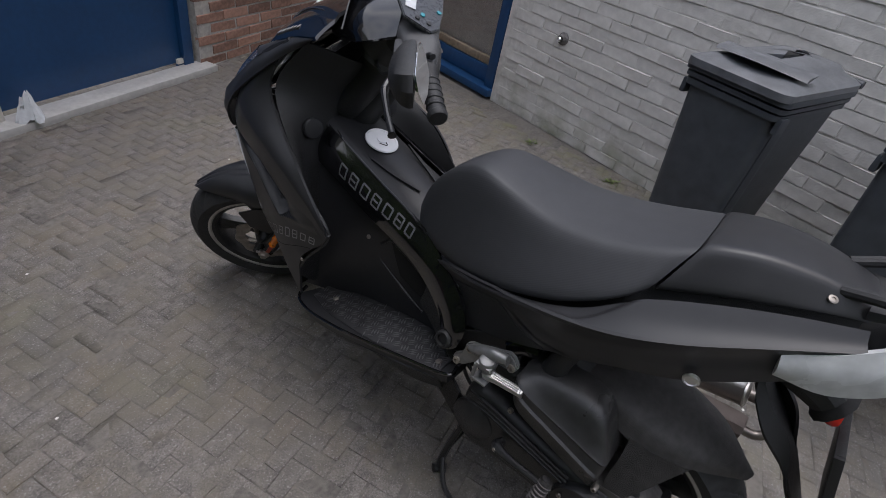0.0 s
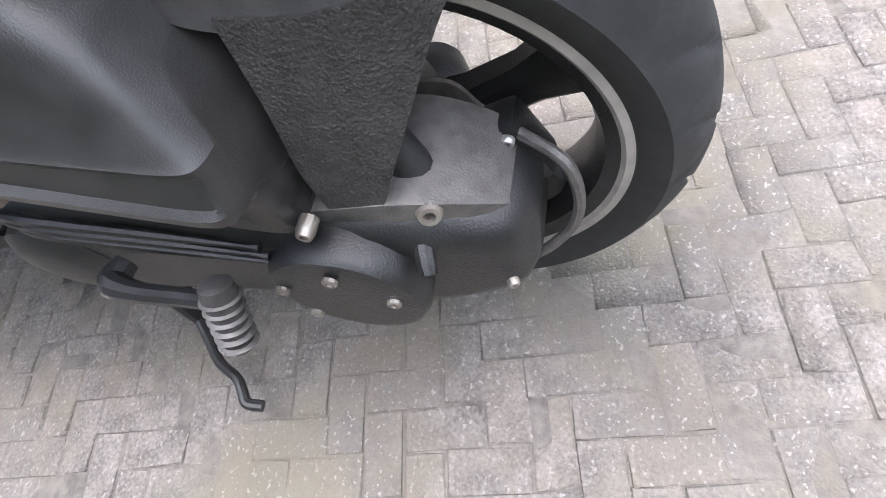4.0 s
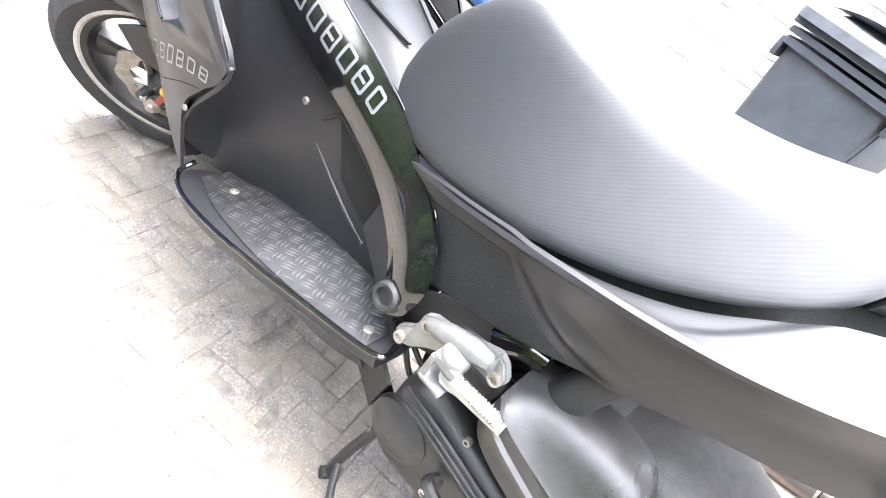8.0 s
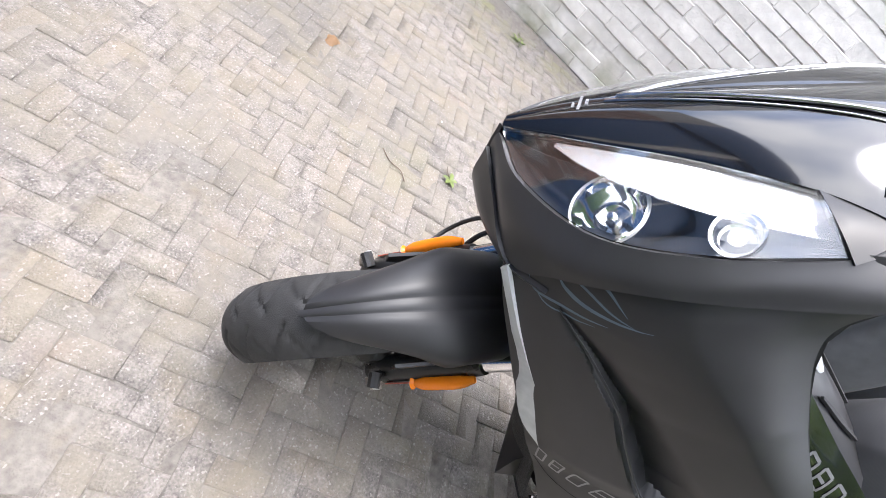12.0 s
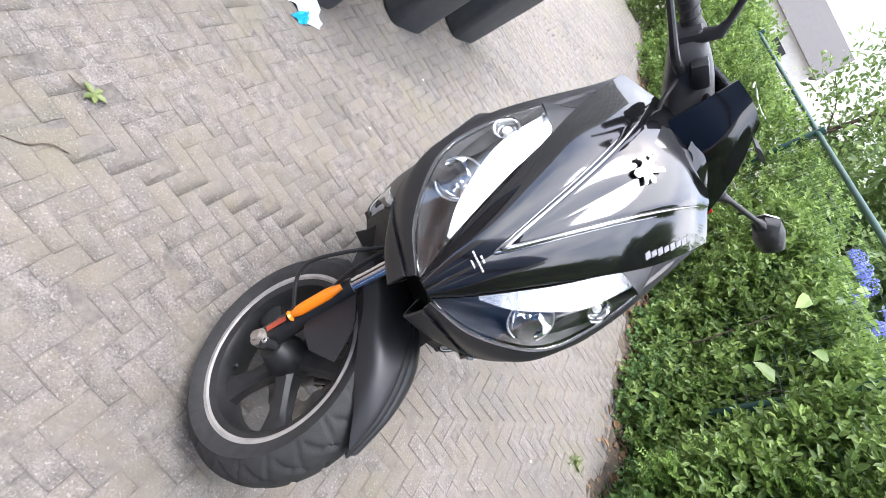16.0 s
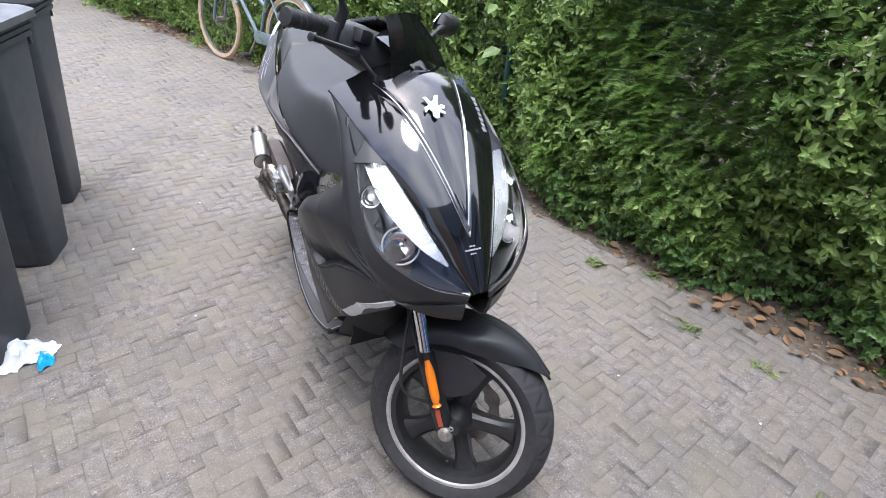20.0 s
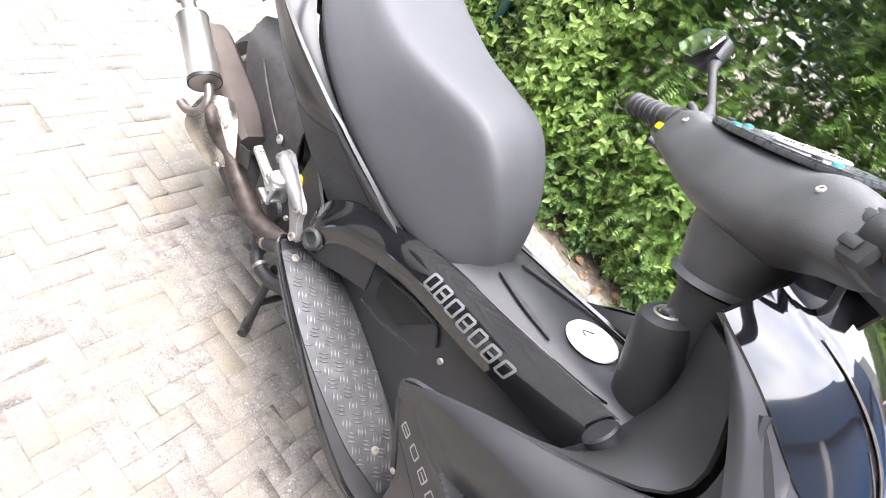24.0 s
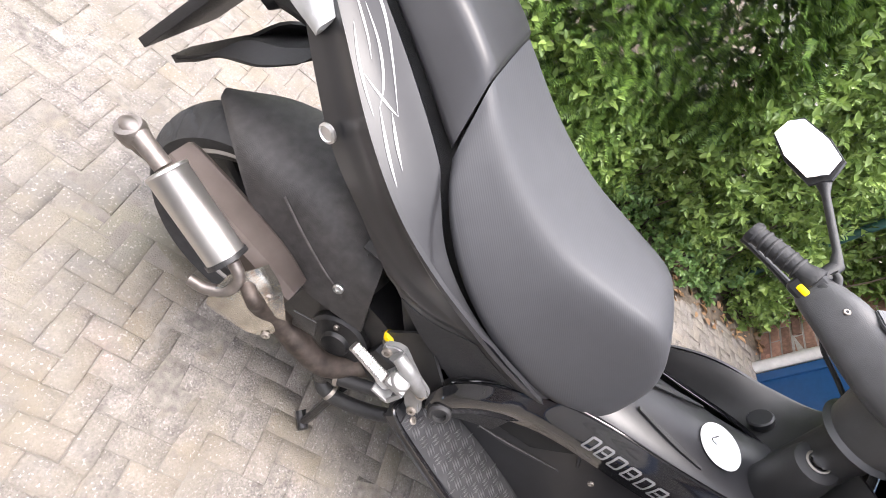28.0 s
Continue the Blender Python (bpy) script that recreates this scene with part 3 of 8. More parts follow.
# side fairing: a deck beside the saddle, a sharp edge, and a steep face below it
DECK_IN = [(0.098, 0.55, 0.612), (0.138, 0.42, 0.652), (0.160, 0.30, 0.696), (0.168, 0.20, 0.748), (0.150, 0.115, 0.812), (0.130, 0.03, 0.852), (0.105, -0.06, 0.882), (0.078, -0.15, 0.903)]
EDGE = [(0.112, 0.535, 0.607), (0.156, 0.41, 0.655), (0.186, 0.30, 0.700), (0.205, 0.20, 0.738), (0.209, 0.115, 0.772), (0.188, 0.03, 0.806), (0.150, -0.06, 0.845), (0.102, -0.16, 0.884)]
FACE_LOW = [(0.130, 0.432, 0.502), (0.146, 0.360, 0.532), (0.159, 0.28, 0.573), (0.168, 0.19, 0.628), (0.168, 0.10, 0.678), (0.156, 0.01, 0.718), (0.128, -0.075, 0.768), (0.088, -0.17, 0.828)]
DECK = [DECK_IN, [tuple(a * 0.5 + b * 0.5 - (0.004 if k == 2 else 0) for k, (a, b) in enumerate(zip(p, q))) for p, q in zip(DECK_IN, EDGE)], EDGE]
SIDE = [EDGE, [(p[0] * 0.66 + q[0] * 0.34 - 0.006, p[1] * 0.66 + q[1] * 0.34, p[2] * 0.66 + q[2] * 0.34) for p, q in zip(EDGE, FACE_LOW)],
        [(p[0] * 0.33 + q[0] * 0.67 - 0.002, p[1] * 0.33 + q[1] * 0.67, p[2] * 0.33 + q[2] * 0.67) for p, q in zip(EDGE, FACE_LOW)], FACE_LOW]


def deck_fold(u, v):
    """Ahead of a slanting fold the deck is dished beside the saddle."""
    f = 0.575 - 0.165 * u
    if v > f:
        return 0.0
    return -0.007 * (1 - u) ** 0.7 * min(1, (f - v) / 0.035) * min(1, max(0, (v - 0.10) / 0.18))


def sweep_front(t):
    """The front border of the raised sweep on the fairing, as (v, u): t from the saddle down."""
    return 0.215 + 0.19 * t ** 1.4, 0.04 + 0.90 * t


def sweep_back(t):
    return 0.215 + 0.36 * t ** 1.1, 0.04 + 0.78 * t ** 0.9


def face_relief(u, v):
    """The lens-shaped sweep stands proud along its front border and runs out behind; the strip before it lies back."""
    t = min(max((u - 0.04) / 0.90, 0), 1)
    f, b = sweep_front(t)[0], sweep_back(t)[0]
    low = -0.004 * min(1, max(0, (v - 0.05) / 0.06))
    if v < f:
        return low
    high = 0.006 * math.sin(math.pi * min(1, 0.12 + t * 0.80)) * max(0, 1 - (v - f) / max(b - f, 0.001)) ** 0.8
    k = min(1, (v - f) / 0.05)
    k = k * k * (3 - 2 * k)
    return low * (1 - k) + high * k


def on_net(rows, u, v, side, off):
    """The point at (u, v) of a panel's net, off its surface."""
    def at(uu, vv):
        uu, vv = min(max(uu, 0), 1), min(max(vv, 0), 1)
        col = []
        for r in rows:
            q = spline([(p[0] * side, p[1], p[2]) for p in r], 41)
            k = vv * 40
            i = min(int(k), 39)
            col.append(q[i].lerp(q[i + 1], k - i))
        q = spline(col, 21)
        k = uu * 20
        i = min(int(k), 19)
        return q[i].lerp(q[i + 1], k - i)
    p = at(u, v)
    n = (at(u + 0.04, v) - at(u - 0.04, v)).cross(at(u, v + 0.02) - at(u, v - 0.02)).normalized()
    if n.x * side < 0:
        n = -n
    return p + n * off


STRIP = [
        [(0.070, 0.925, 0.745), (0.080, 0.86, 0.728), (0.086, 0.74, 0.690), (0.090, 0.62, 0.655), (0.100, 0.53, 0.622), (0.136, 0.430, 0.582), (0.150, 0.394, 0.530), (0.158, 0.398, 0.470)],
        [(0.098, 0.925, 0.705), (0.105, 0.86, 0.690), (0.110, 0.74, 0.652), (0.112, 0.62, 0.618), (0.118, 0.53, 0.586), (0.148, 0.448, 0.552), (0.162, 0.416, 0.506), (0.164, 0.416, 0.455)],
        [(0.104, 0.915, 0.665), (0.110, 0.85, 0.650), (0.112, 0.74, 0.614), (0.113, 0.62, 0.582), (0.118, 0.545, 0.552), (0.142, 0.474, 0.524), (0.155, 0.442, 0.488), (0.157, 0.436, 0.446)]]
SHIELD = [
        [(0.150, 0.93, 0.955), (0.168, 0.98, 0.900), (0.182, 1.00, 0.83), (0.205, 0.93, 0.765), (0.226, 0.85, 0.715), (0.233, 0.79, 0.660), (0.230, 0.738, 0.595)],
        [(0.160, 0.99, 0.930), (0.178, 1.03, 0.860), (0.192, 1.05, 0.790), (0.214, 0.98, 0.715), (0.231, 0.90, 0.655), (0.236, 0.83, 0.600), (0.231, 0.76, 0.560)],
        [(0.165, 1.055, 0.884), (0.180, 1.085, 0.810), (0.190, 1.10, 0.735), (0.205, 1.04, 0.655), (0.220, 0.955, 0.590), (0.230, 0.88, 0.545), (0.232, 0.80, 0.520)],
        [(0.160, 1.10, 0.830), (0.168, 1.14, 0.760), (0.165, 1.165, 0.690), (0.188, 1.10, 0.610), (0.205, 1.01, 0.520), (0.222, 0.92, 0.475), (0.230, 0.84, 0.460)],
        [(0.150, 1.13, 0.790), (0.150, 1.18, 0.720), (0.135, 1.215, 0.640), (0.165, 1.12, 0.545), (0.190, 1.01, 0.455), (0.205, 0.93, 0.385), (0.205, 0.868, 0.315)]]


def ramp_at(x, xs, ys):
    return float(np.interp(x, xs, ys))


def shield_relief(u, v):
    """Leg shield: a deep intake behind a sharp blade, a rounded arm with a ridge above it and a crease below."""
    b = ramp_at(v, (0.38, 0.395, 0.467, 0.55, 0.633, 0.767, 0.817, 0.917), (0.78, 0.745, 0.606, 0.52, 0.512, 0.50, 0.35, 0.162))
    r = ramp_at(v, (0.38, 0.395, 0.45, 0.533, 0.658, 0.767, 0.892), (0.76, 0.70, 0.54, 0.40, 0.31, 0.23, 0.12))
    d = ramp_at(v, (0.385, 0.47, 0.60, 0.72, 0.767, 0.80, 0.86), (0, 0.012, 0.028, 0.032, 0.024, 0.008, 0))
    top = ramp_at(v, (0.1, 0.2, 0.35, 0.5, 0.658, 0.833), (0.6, 0.5, 0.362, 0.19, 0.10, 0.04))
    a = ramp_at(v, (0.08, 0.3, 0.5, 0.66, 0.85, 1.0), (0, 0.014, 0.020, 0.014, 0.006, 0))
    h = 0.0
    if u < top:
        h += a * math.sin(math.pi / 2 * u / top)
    elif u < r:
        h += a * (1 - (u - top) / (r - top))
    if r < u < b + 0.03:
        f = min(1, max(0, (u - b) / 0.03))
        h -= d * (min(1, (u - r) / (b - r))) ** 1.2 * (1 - f * f * (3 - 2 * f))
    low = ramp_at(u, (0.16, 0.35, 0.488, 0.638, 0.788, 1.0), (0.917, 0.817, 0.767, 0.742, 0.70, 0.66))
    if v > low and u >= b:
        h -= 0.006 * min(1, (v - low) / 0.06)
    return h


def net_strokes(name, net, strokes, side, off, mat_, parent, label, n=8, push=None):
    """Flat ribbons on a panel: each stroke is (points (v, u), half width, tapered or not)."""
    for pts, w, taper in strokes:
        bm = bmesh.new()
        k = max(2, n if len(pts) > 2 else 4)
        q = spline([(p[0], p[1], 0) for p in pts], k)
        lift = [off + (push(p.y, p.x) if push else 0) for p in q]
        g = [on_net(net, p.y, p.x, side, h) for p, h in zip(q, lift)]
        nr = [on_net(net, p.y, p.x, side, h + 0.01) - c for p, h, c in zip(q, lift, g)]
        rows = [[], []]
        for i in range(k):
            d = g[min(i + 1, k - 1)] - g[max(i - 1, 0)]
            t = d.cross(nr[i]).normalized()
            ww = w * (math.sin(math.pi * (0.04 + 0.92 * i / (k - 1))) if taper else 1)
            rows[0].append(g[i] + t * ww)
            rows[1].append(g[i] - t * ww)
        grid_faces(bm, rows)
        part(name, bm, mat_, parent, label)


def ring_mark(v, u, dv, du, lv, lu, bar):
    """A plain hollow block in panel coordinates: (v, u) its middle, (dv, du) half its length, (lv, lu) half its height."""
    c = [(v + a * dv + b * lv, u + a * du + b * lu) for a, b in ((-1, -1), (1, -1), (1, 1), (-1, 1))]
    out = [(c[k], c[(k + 1) % 4]) for k in range(4)]
    if bar:
        out.append(((v - dv * 0.9, u - du * 0.9), (v + dv * 0.6, u + du * 0.6)))
    return out


for sd in (-1, 1):
    panel = part("side_panel", skin(SIDE, 40, 110, 0.006, side=sd, push=face_relief, inside=True), "satin", scooter, "satin black rear side fairing", 28)
    part("side_deck", skin(DECK, 30, 110, 0.006, side=sd, push=deck_fold, inside=True), "satin", panel, "upper deck of the fairing")
    part("ribbed_insert", skin([[on_net(SIDE, u, 0.06 + (sweep_front(u)[0] - 0.075) * k / 5, 1, 0.0012 + face_relief(u, 0.06 + (sweep_front(u)[0] - 0.075) * k / 5)) for k in range(6)] for u in (0.22, 0.4, 0.6, 0.8, 0.97)], 16, 24, 0.002, side=sd, inside=True), "ribbed", panel, "finely ribbed dark insert")
    part("round_cap", lathe([(0.013, 0), (0.013, 0.003), (0.010, 0.005), (0.009, 0.003), (0.003, 0.003)], axis_to((sd * 0.166, -0.005, 0.742), (sd, -0.2, -0.1)), 20), "alloy", panel, "round bright cap")
    for p in ((0.138, 0.438, 0.568), (0.141, 0.372, 0.575)):
        bolt((sd * p[0], p[1], p[2] + 0.004), (sd, 0, 0.1), 0.005, 0.004, panel, "steel", "screw")
    # silver swirl sticker on the tail side, and a scrape below it
    if sd > 0:
        swirl = [([(0.90, 0.30), (0.88, 0.12), (0.84, 0.10), (0.78, 0.22), (0.70, 0.42)], 0.0016, 1), ([(0.70, 0.42), (0.725, 0.52), (0.75, 0.62), (0.79, 0.80)], 0.0015, 1), ([(0.86, 0.74), (0.82, 0.84), (0.78, 0.86), (0.73, 0.84)], 0.0015, 1), ([(0.712, 0.50), (0.67, 0.58), (0.625, 0.64)], 0.0018, 1),
                 ([(0.735, 0.68), (0.67, 0.78), (0.61, 0.84)], 0.0018, 1), ([(0.87, 0.36), (0.81, 0.36), (0.76, 0.48), (0.735, 0.66)], 0.0015, 1), ([(0.91, 0.48), (0.87, 0.50), (0.83, 0.52), (0.80, 0.58)], 0.0012, 1)]
        net_strokes("decal", DECK, swirl, sd, 0.0010, "decal", panel, "silver swirl sticker", 20)
        net_strokes("scrape", SIDE, [([(0.50, 0.02), (0.45, 0.05), (0.40, 0.03), (0.35, 0.06)], 0.0022, 1), ([(0.47, 0.07), (0.42, 0.09), (0.37, 0.08)], 0.0012, 1)], sd, 0.0010, "castlight", panel, "pale scrape", 12)
    # clear tail lamp wings
    part("tail_lamp", skin([
        [(0.124, -0.080, 0.836), (0.108, -0.13, 0.866), (0.073, -0.19, 0.904), (0.035, -0.235, 0.930)],
        [(0.132, -0.082, 0.820), (0.112, -0.14, 0.838), (0.078, -0.21, 0.868), (0.040, -0.245, 0.905)],
        [(0.122, -0.085, 0.804), (0.098, -0.155, 0.800), (0.070, -0.22, 0.838), (0.030, -0.250, 0.880)]], 12, 20, 0.010, side=sd), "clear", scooter, "clear ribbed tail lamp lens")
    part("grab_handle", tube([(sd * 0.05, -0.10, 0.925), (sd * 0.065, -0.15, 0.945), (sd * 0.055, -0.205, 0.95), (sd * 0.0, -0.235, 0.945)], 0.009, 10, 14), "plastic", scooter, "black tail handle")
part("undertail", skin([
    [(-0.125, 0.05, 0.70), (-0.11, -0.06, 0.775), (-0.075, -0.16, 0.83), (-0.04, -0.235, 0.88)],
    [(0, 0.05, 0.66), (0, -0.06, 0.735), (0, -0.16, 0.80), (0, -0.24, 0.865)],
    [(0.125, 0.05, 0.70), (0.11, -0.06, 0.775), (0.075, -0.16, 0.83), (0.04, -0.235, 0.88)]], 10, 16, 0.006), "plastic", scooter, "black undertail")
part("tail_top", skin([[(-0.06, -0.14, 0.905), (-0.045, -0.19, 0.915), (-0.02, -0.24, 0.92)], [(0, -0.145, 0.91), (0, -0.19, 0.922), (0, -0.245, 0.925)], [(0.06, -0.14, 0.905), (0.045, -0.19, 0.915), (0.02, -0.24, 0.92)]], 8, 8, 0.015), "plastic", scooter, "dark tail end cover")

# number plate hanger and plate
hanger = part("plate_hanger", skin([
    [(-0.050, -0.085, 0.745), (-0.052, -0.130, 0.690), (-0.046, -0.185, 0.640), (-0.040, -0.225, 0.560), (-0.022, -0.275, 0.480)],
    [(-0.062, -0.105, 0.690), (-0.066, -0.145, 0.640), (-0.050, -0.20, 0.585), (-0.040, -0.24, 0.530), (-0.020, -0.278, 0.476)],
    [(0.062, -0.105, 0.690), (0.066, -0.145, 0.640), (0.050, -0.20, 0.585), (0.040, -0.24, 0.530), (0.020, -0.278, 0.476)],
    [(0.050, -0.085, 0.745), (0.052, -0.130, 0.690), (0.046, -0.185, 0.640), (0.040, -0.225, 0.560), (0.022, -0.275, 0.480)]], 14, 18, 0.006), "plastic", scooter, "black plate hanger")
part("hanger_arm", tube([(0, -0.08, 0.775), (0, -0.15, 0.745), (0, -0.205, 0.715)], [0.05, 0.04, 0.028], 10, 10), "plastic", hanger)
PL = Matrix.Translation((0, -0.262, 0.600)) @ Matrix.Rotation(radians(-20), 4, "X")
plate = part("number_plate", box((0, 0, 0), (0.155, 0.004, 0.185), PL, 0.002), "plastic", scooter, "number plate in a black holder")
for x, z, w, h in ((-0.0735, 0, 0.008, 0.185), (0.0735, 0, 0.008, 0.185), (0, 0.0885, 0.139, 0.008), (0, -0.0885, 0.139, 0.008)):
    part("plate_frame", box((x, -0.006, z), (w, 0.014, h), PL, 0.002), "plastic", plate)
part("plate_face", box((0, -0.0028, 0), (0.138, 0.0012, 0.168), PL), "yellow", plate, "yellow plate face")
for i, (x, z, l) in enumerate(((0, 0.045, 0.09), (0, 0, 0.10), (0, -0.045, 0.09))):
    part("mark", box((x, -0.004, z), (l, 0.001, 0.028), PL, 0.0), "plastic", plate, "dark bar")
part("rear_reflector", lathe([(0.017, 0), (0.019, 0.004), (0.019, 0.012), (0.015, 0.018), (0.004, 0.02)], axis_to((0, -0.205, 0.700), (0, -1, 0.1)), 20), "red", scooter, "round red reflector")

# ---- footboards, tunnel and trim ----
def fz(y):
    return 0.408 - 0.244 * (y - 0.42)


def plate_edge(y):
    """Inner and outer edge of the checker plate."""
    u = (y - 0.415) / 0.43
    return 0.112 - 0.02 * math.sin(math.pi * min(1, u * 1.1)) + 0.05 * max(0, u - 0.75) * 4 * 0.25, 0.196 + 0.022 * math.sin(math.pi * min(1, 0.1 + u * 0.95)) - 0.03 * max(0, u - 0.85) * 4


for sd in (-1, 1):
    fb = part("footboard", skin([
        [(0.080, 0.385, fz(0.385)), (0.085, 0.50, fz(0.50)), (0.082, 0.62, fz(0.62)), (0.085, 0.72, fz(0.72)), (0.12, 0.82, fz(0.82)), (0.15, 0.865, fz(0.865))],
        [(0.150, 0.378, fz(0.378)), (0.165, 0.50, fz(0.50)), (0.175, 0.62, fz(0.62)), (0.18, 0.72, fz(0.72)), (0.18, 0.82, fz(0.82)), (0.18, 0.878, fz(0.87))],
        [(0.200, 0.382, fz(0.382)), (0.216, 0.50, fz(0.50)), (0.229, 0.62, fz(0.62)), (0.234, 0.72, fz(0.72)), (0.228, 0.81, fz(0.81)), (0.205, 0.875, fz(0.87))]],
        8, 40, 0.022, side=sd), "satin", scooter, "black footboard")
    part("board_edge", tube([(sd * 0.165, 0.380, fz(0.38) + 0.001), (sd * 0.200, 0.384, fz(0.38) + 0.001), (sd * 0.217, 0.50, fz(0.50) + 0.001), (sd * 0.230, 0.62, fz(0.62) + 0.001), (sd * 0.235, 0.72, fz(0.72) + 0.001), (sd * 0.229, 0.81, fz(0.81) + 0.001), (sd * 0.205, 0.874, fz(0.87) + 0.002), (sd * 0.17, 0.885, fz(0.87) + 0.01)], 0.0045, 8, 50), "gloss", fb, "shiny raised edge")
    rows = []
    for i in range(5):
        row = []
        for y in (0.402, 0.45, 0.52, 0.60, 0.68, 0.76, 0.815, 0.848):
            a, b = plate_edge(y)
            row.append((a + (b - a) * i / 4, y, fz(y) + 0.004))
        rows.append(row)
    cp = part("checker_plate", skin(rows, 9, 30, 0.003, side=sd), "checker", fb, "dark grey aluminium checker plate")
    tears = bmesh.new()
    cell = 0.0235
    for i in range(20):
        for j in range(7):
            along = V(sd * 0.42, 0.9, 0).normalized() if (i + j) % 2 else V(sd * 0.9, -0.42, 0).normalized()
            across = V(-along.y, along.x, 0)
            for q in (-1, 0, 1):
                c = V(sd * (0.085 + (j + 0.5) * cell), 0.405 + (i + 0.5) * cell, 0) + across * q * 0.0068
                e0, e1 = plate_edge(c.y)
                if c.y > 0.842 or not e0 + 0.006 < abs(c.x) < e1 - 0.006:
                    continue
                c.z = fz(c.y) + 0.0035
                along3 = V(along.x, along.y, -0.244 * along.y)
                ring = [c + along3 * 0.0112, c + across * 0.0023, c - along3 * 0.0112, c - across * 0.0023]
                vs = [tears.verts.new(p) for p in ring]
                top = [tears.verts.new(c + (p - c) * 0.6 + V(0, 0, 0.0022)) for p in ring]
                for w in range(4):
                    tears.faces.new((vs[w], vs[(w + 1) % 4], top[(w + 1) % 4], top[w]))
                tears.faces.new(top)
    part("tear_pattern", tears, "tear", cp, "raised bright tear pattern", 0)["kind"] = "stuff"
    for p in ((0.180, 0.420), (0.155, 0.784)):
        bolt((sd * p[0], p[1], fz(p[1]) + 0.004), (0, 0.24, 1), 0.008, 0.004, cp, "steel", "screw")
    # dark tray below the board
    part("belly_panel", skin([
        [(0.205, 0.40, fz(0.40) - 0.02), (0.222, 0.52, fz(0.52) - 0.02), (0.232, 0.68, fz(0.68) - 0.02), (0.222, 0.80, fz(0.8) - 0.02), (0.19, 0.885, fz(0.87) - 0.01)],
        [(0.13, 0.42, 0.27), (0.15, 0.52, 0.25), (0.15, 0.68, 0.235), (0.14, 0.80, 0.235), (0.11, 0.90, 0.25)]], 8, 24, 0.006, side=sd), "plastic", scooter, "black belly panel")
    # trim strip with lettering
    strip = part("trim_strip", skin(STRIP,
        14, 60, 0.010, side=sd), "gloss", scooter, "gloss black trim strip")
    part("strip_edge", tube([(sd * 0.073, 0.90, 0.744), (sd * 0.081, 0.86, 0.731), (sd * 0.087, 0.74, 0.693), (sd * 0.091, 0.62, 0.658), (sd * 0.101, 0.53, 0.625), (sd * 0.137, 0.430, 0.585), (sd * 0.151, 0.394, 0.533)], 0.0014, 6, 40), "gloss", strip, "shiny edge line")
    for k in range(7):
        v0, u0 = (0.186 + k * 0.0425, 0.53 - 0.04 * k) if sd < 0 else (0.421 - k * 0.033, 0.43 + 0.03 * k)
        dv = 0.0125 if sd < 0 else 0.0100
        for p in ring_mark(v0, u0, dv, 0.0, 0.0, 0.135, k % 2):
            net_strokes("mark", STRIP, [(p, 0.0023, 0)], sd, 0.0109, "greymark", strip, "plain grey block")
    big = part("peg_cap", lathe([(0.018, -0.012), (0.022, -0.006), (0.022, 0.002), (0.019, 0.004), (0.019, 0.007), (0.021, 0.009), (0.021, 0.014), (0.017, 0.018), (0.013, 0.018), (0.012, 0.011), (0.003, 0.011)], axis_to((sd * 0.166, 0.424, 0.478), (sd, 0.1, 0.3)), 28), "plastic", scooter, "round black bolt cover")
    part("heel_panel", skin([
        [(0.118, 0.52, 0.56), (0.145, 0.465, 0.525), (0.156, 0.425, 0.46), (0.15, 0.40, 0.415)],
        [(0.112, 0.54, 0.47), (0.125, 0.49, 0.45), (0.135, 0.45, 0.43), (0.14, 0.41, 0.405)]], 8, 12, 0.008, side=sd), "plastic", scooter, "black heel panel")

TUN = [(0.42, 0.42, 0.585, 0.105, 0.080), (0.50, 0.37, 0.622, 0.095, 0.080), (0.62, 0.335, 0.662, 0.094, 0.080), (0.75, 0.31, 0.700, 0.098, 0.078), (0.86, 0.29, 0.735, 0.125, 0.076), (0.95, 0.29, 0.770, 0.165, 0.085)]


def tunnel_x(y, z):
    """Half width of the tunnel's flank at a height."""
    k = next(i for i in range(len(TUN) - 1) if y <= TUN[i + 1][0])
    f = (y - TUN[k][0]) / (TUN[k + 1][0] - TUN[k][0])
    zb, zt, wb, wt = (TUN[k][i] * (1 - f) + TUN[k + 1][i] * f for i in (1, 2, 3, 4))
    mid = (zt + zb) / 2 + 0.01
    if z > mid:
        return wb + (wt * 1.12 - wb) * (z - mid) / (zt - 0.06 - mid)
    return wb * 0.93 + wb * 0.07 * max(0, z - zb - 0.05) / (mid - zb - 0.05)


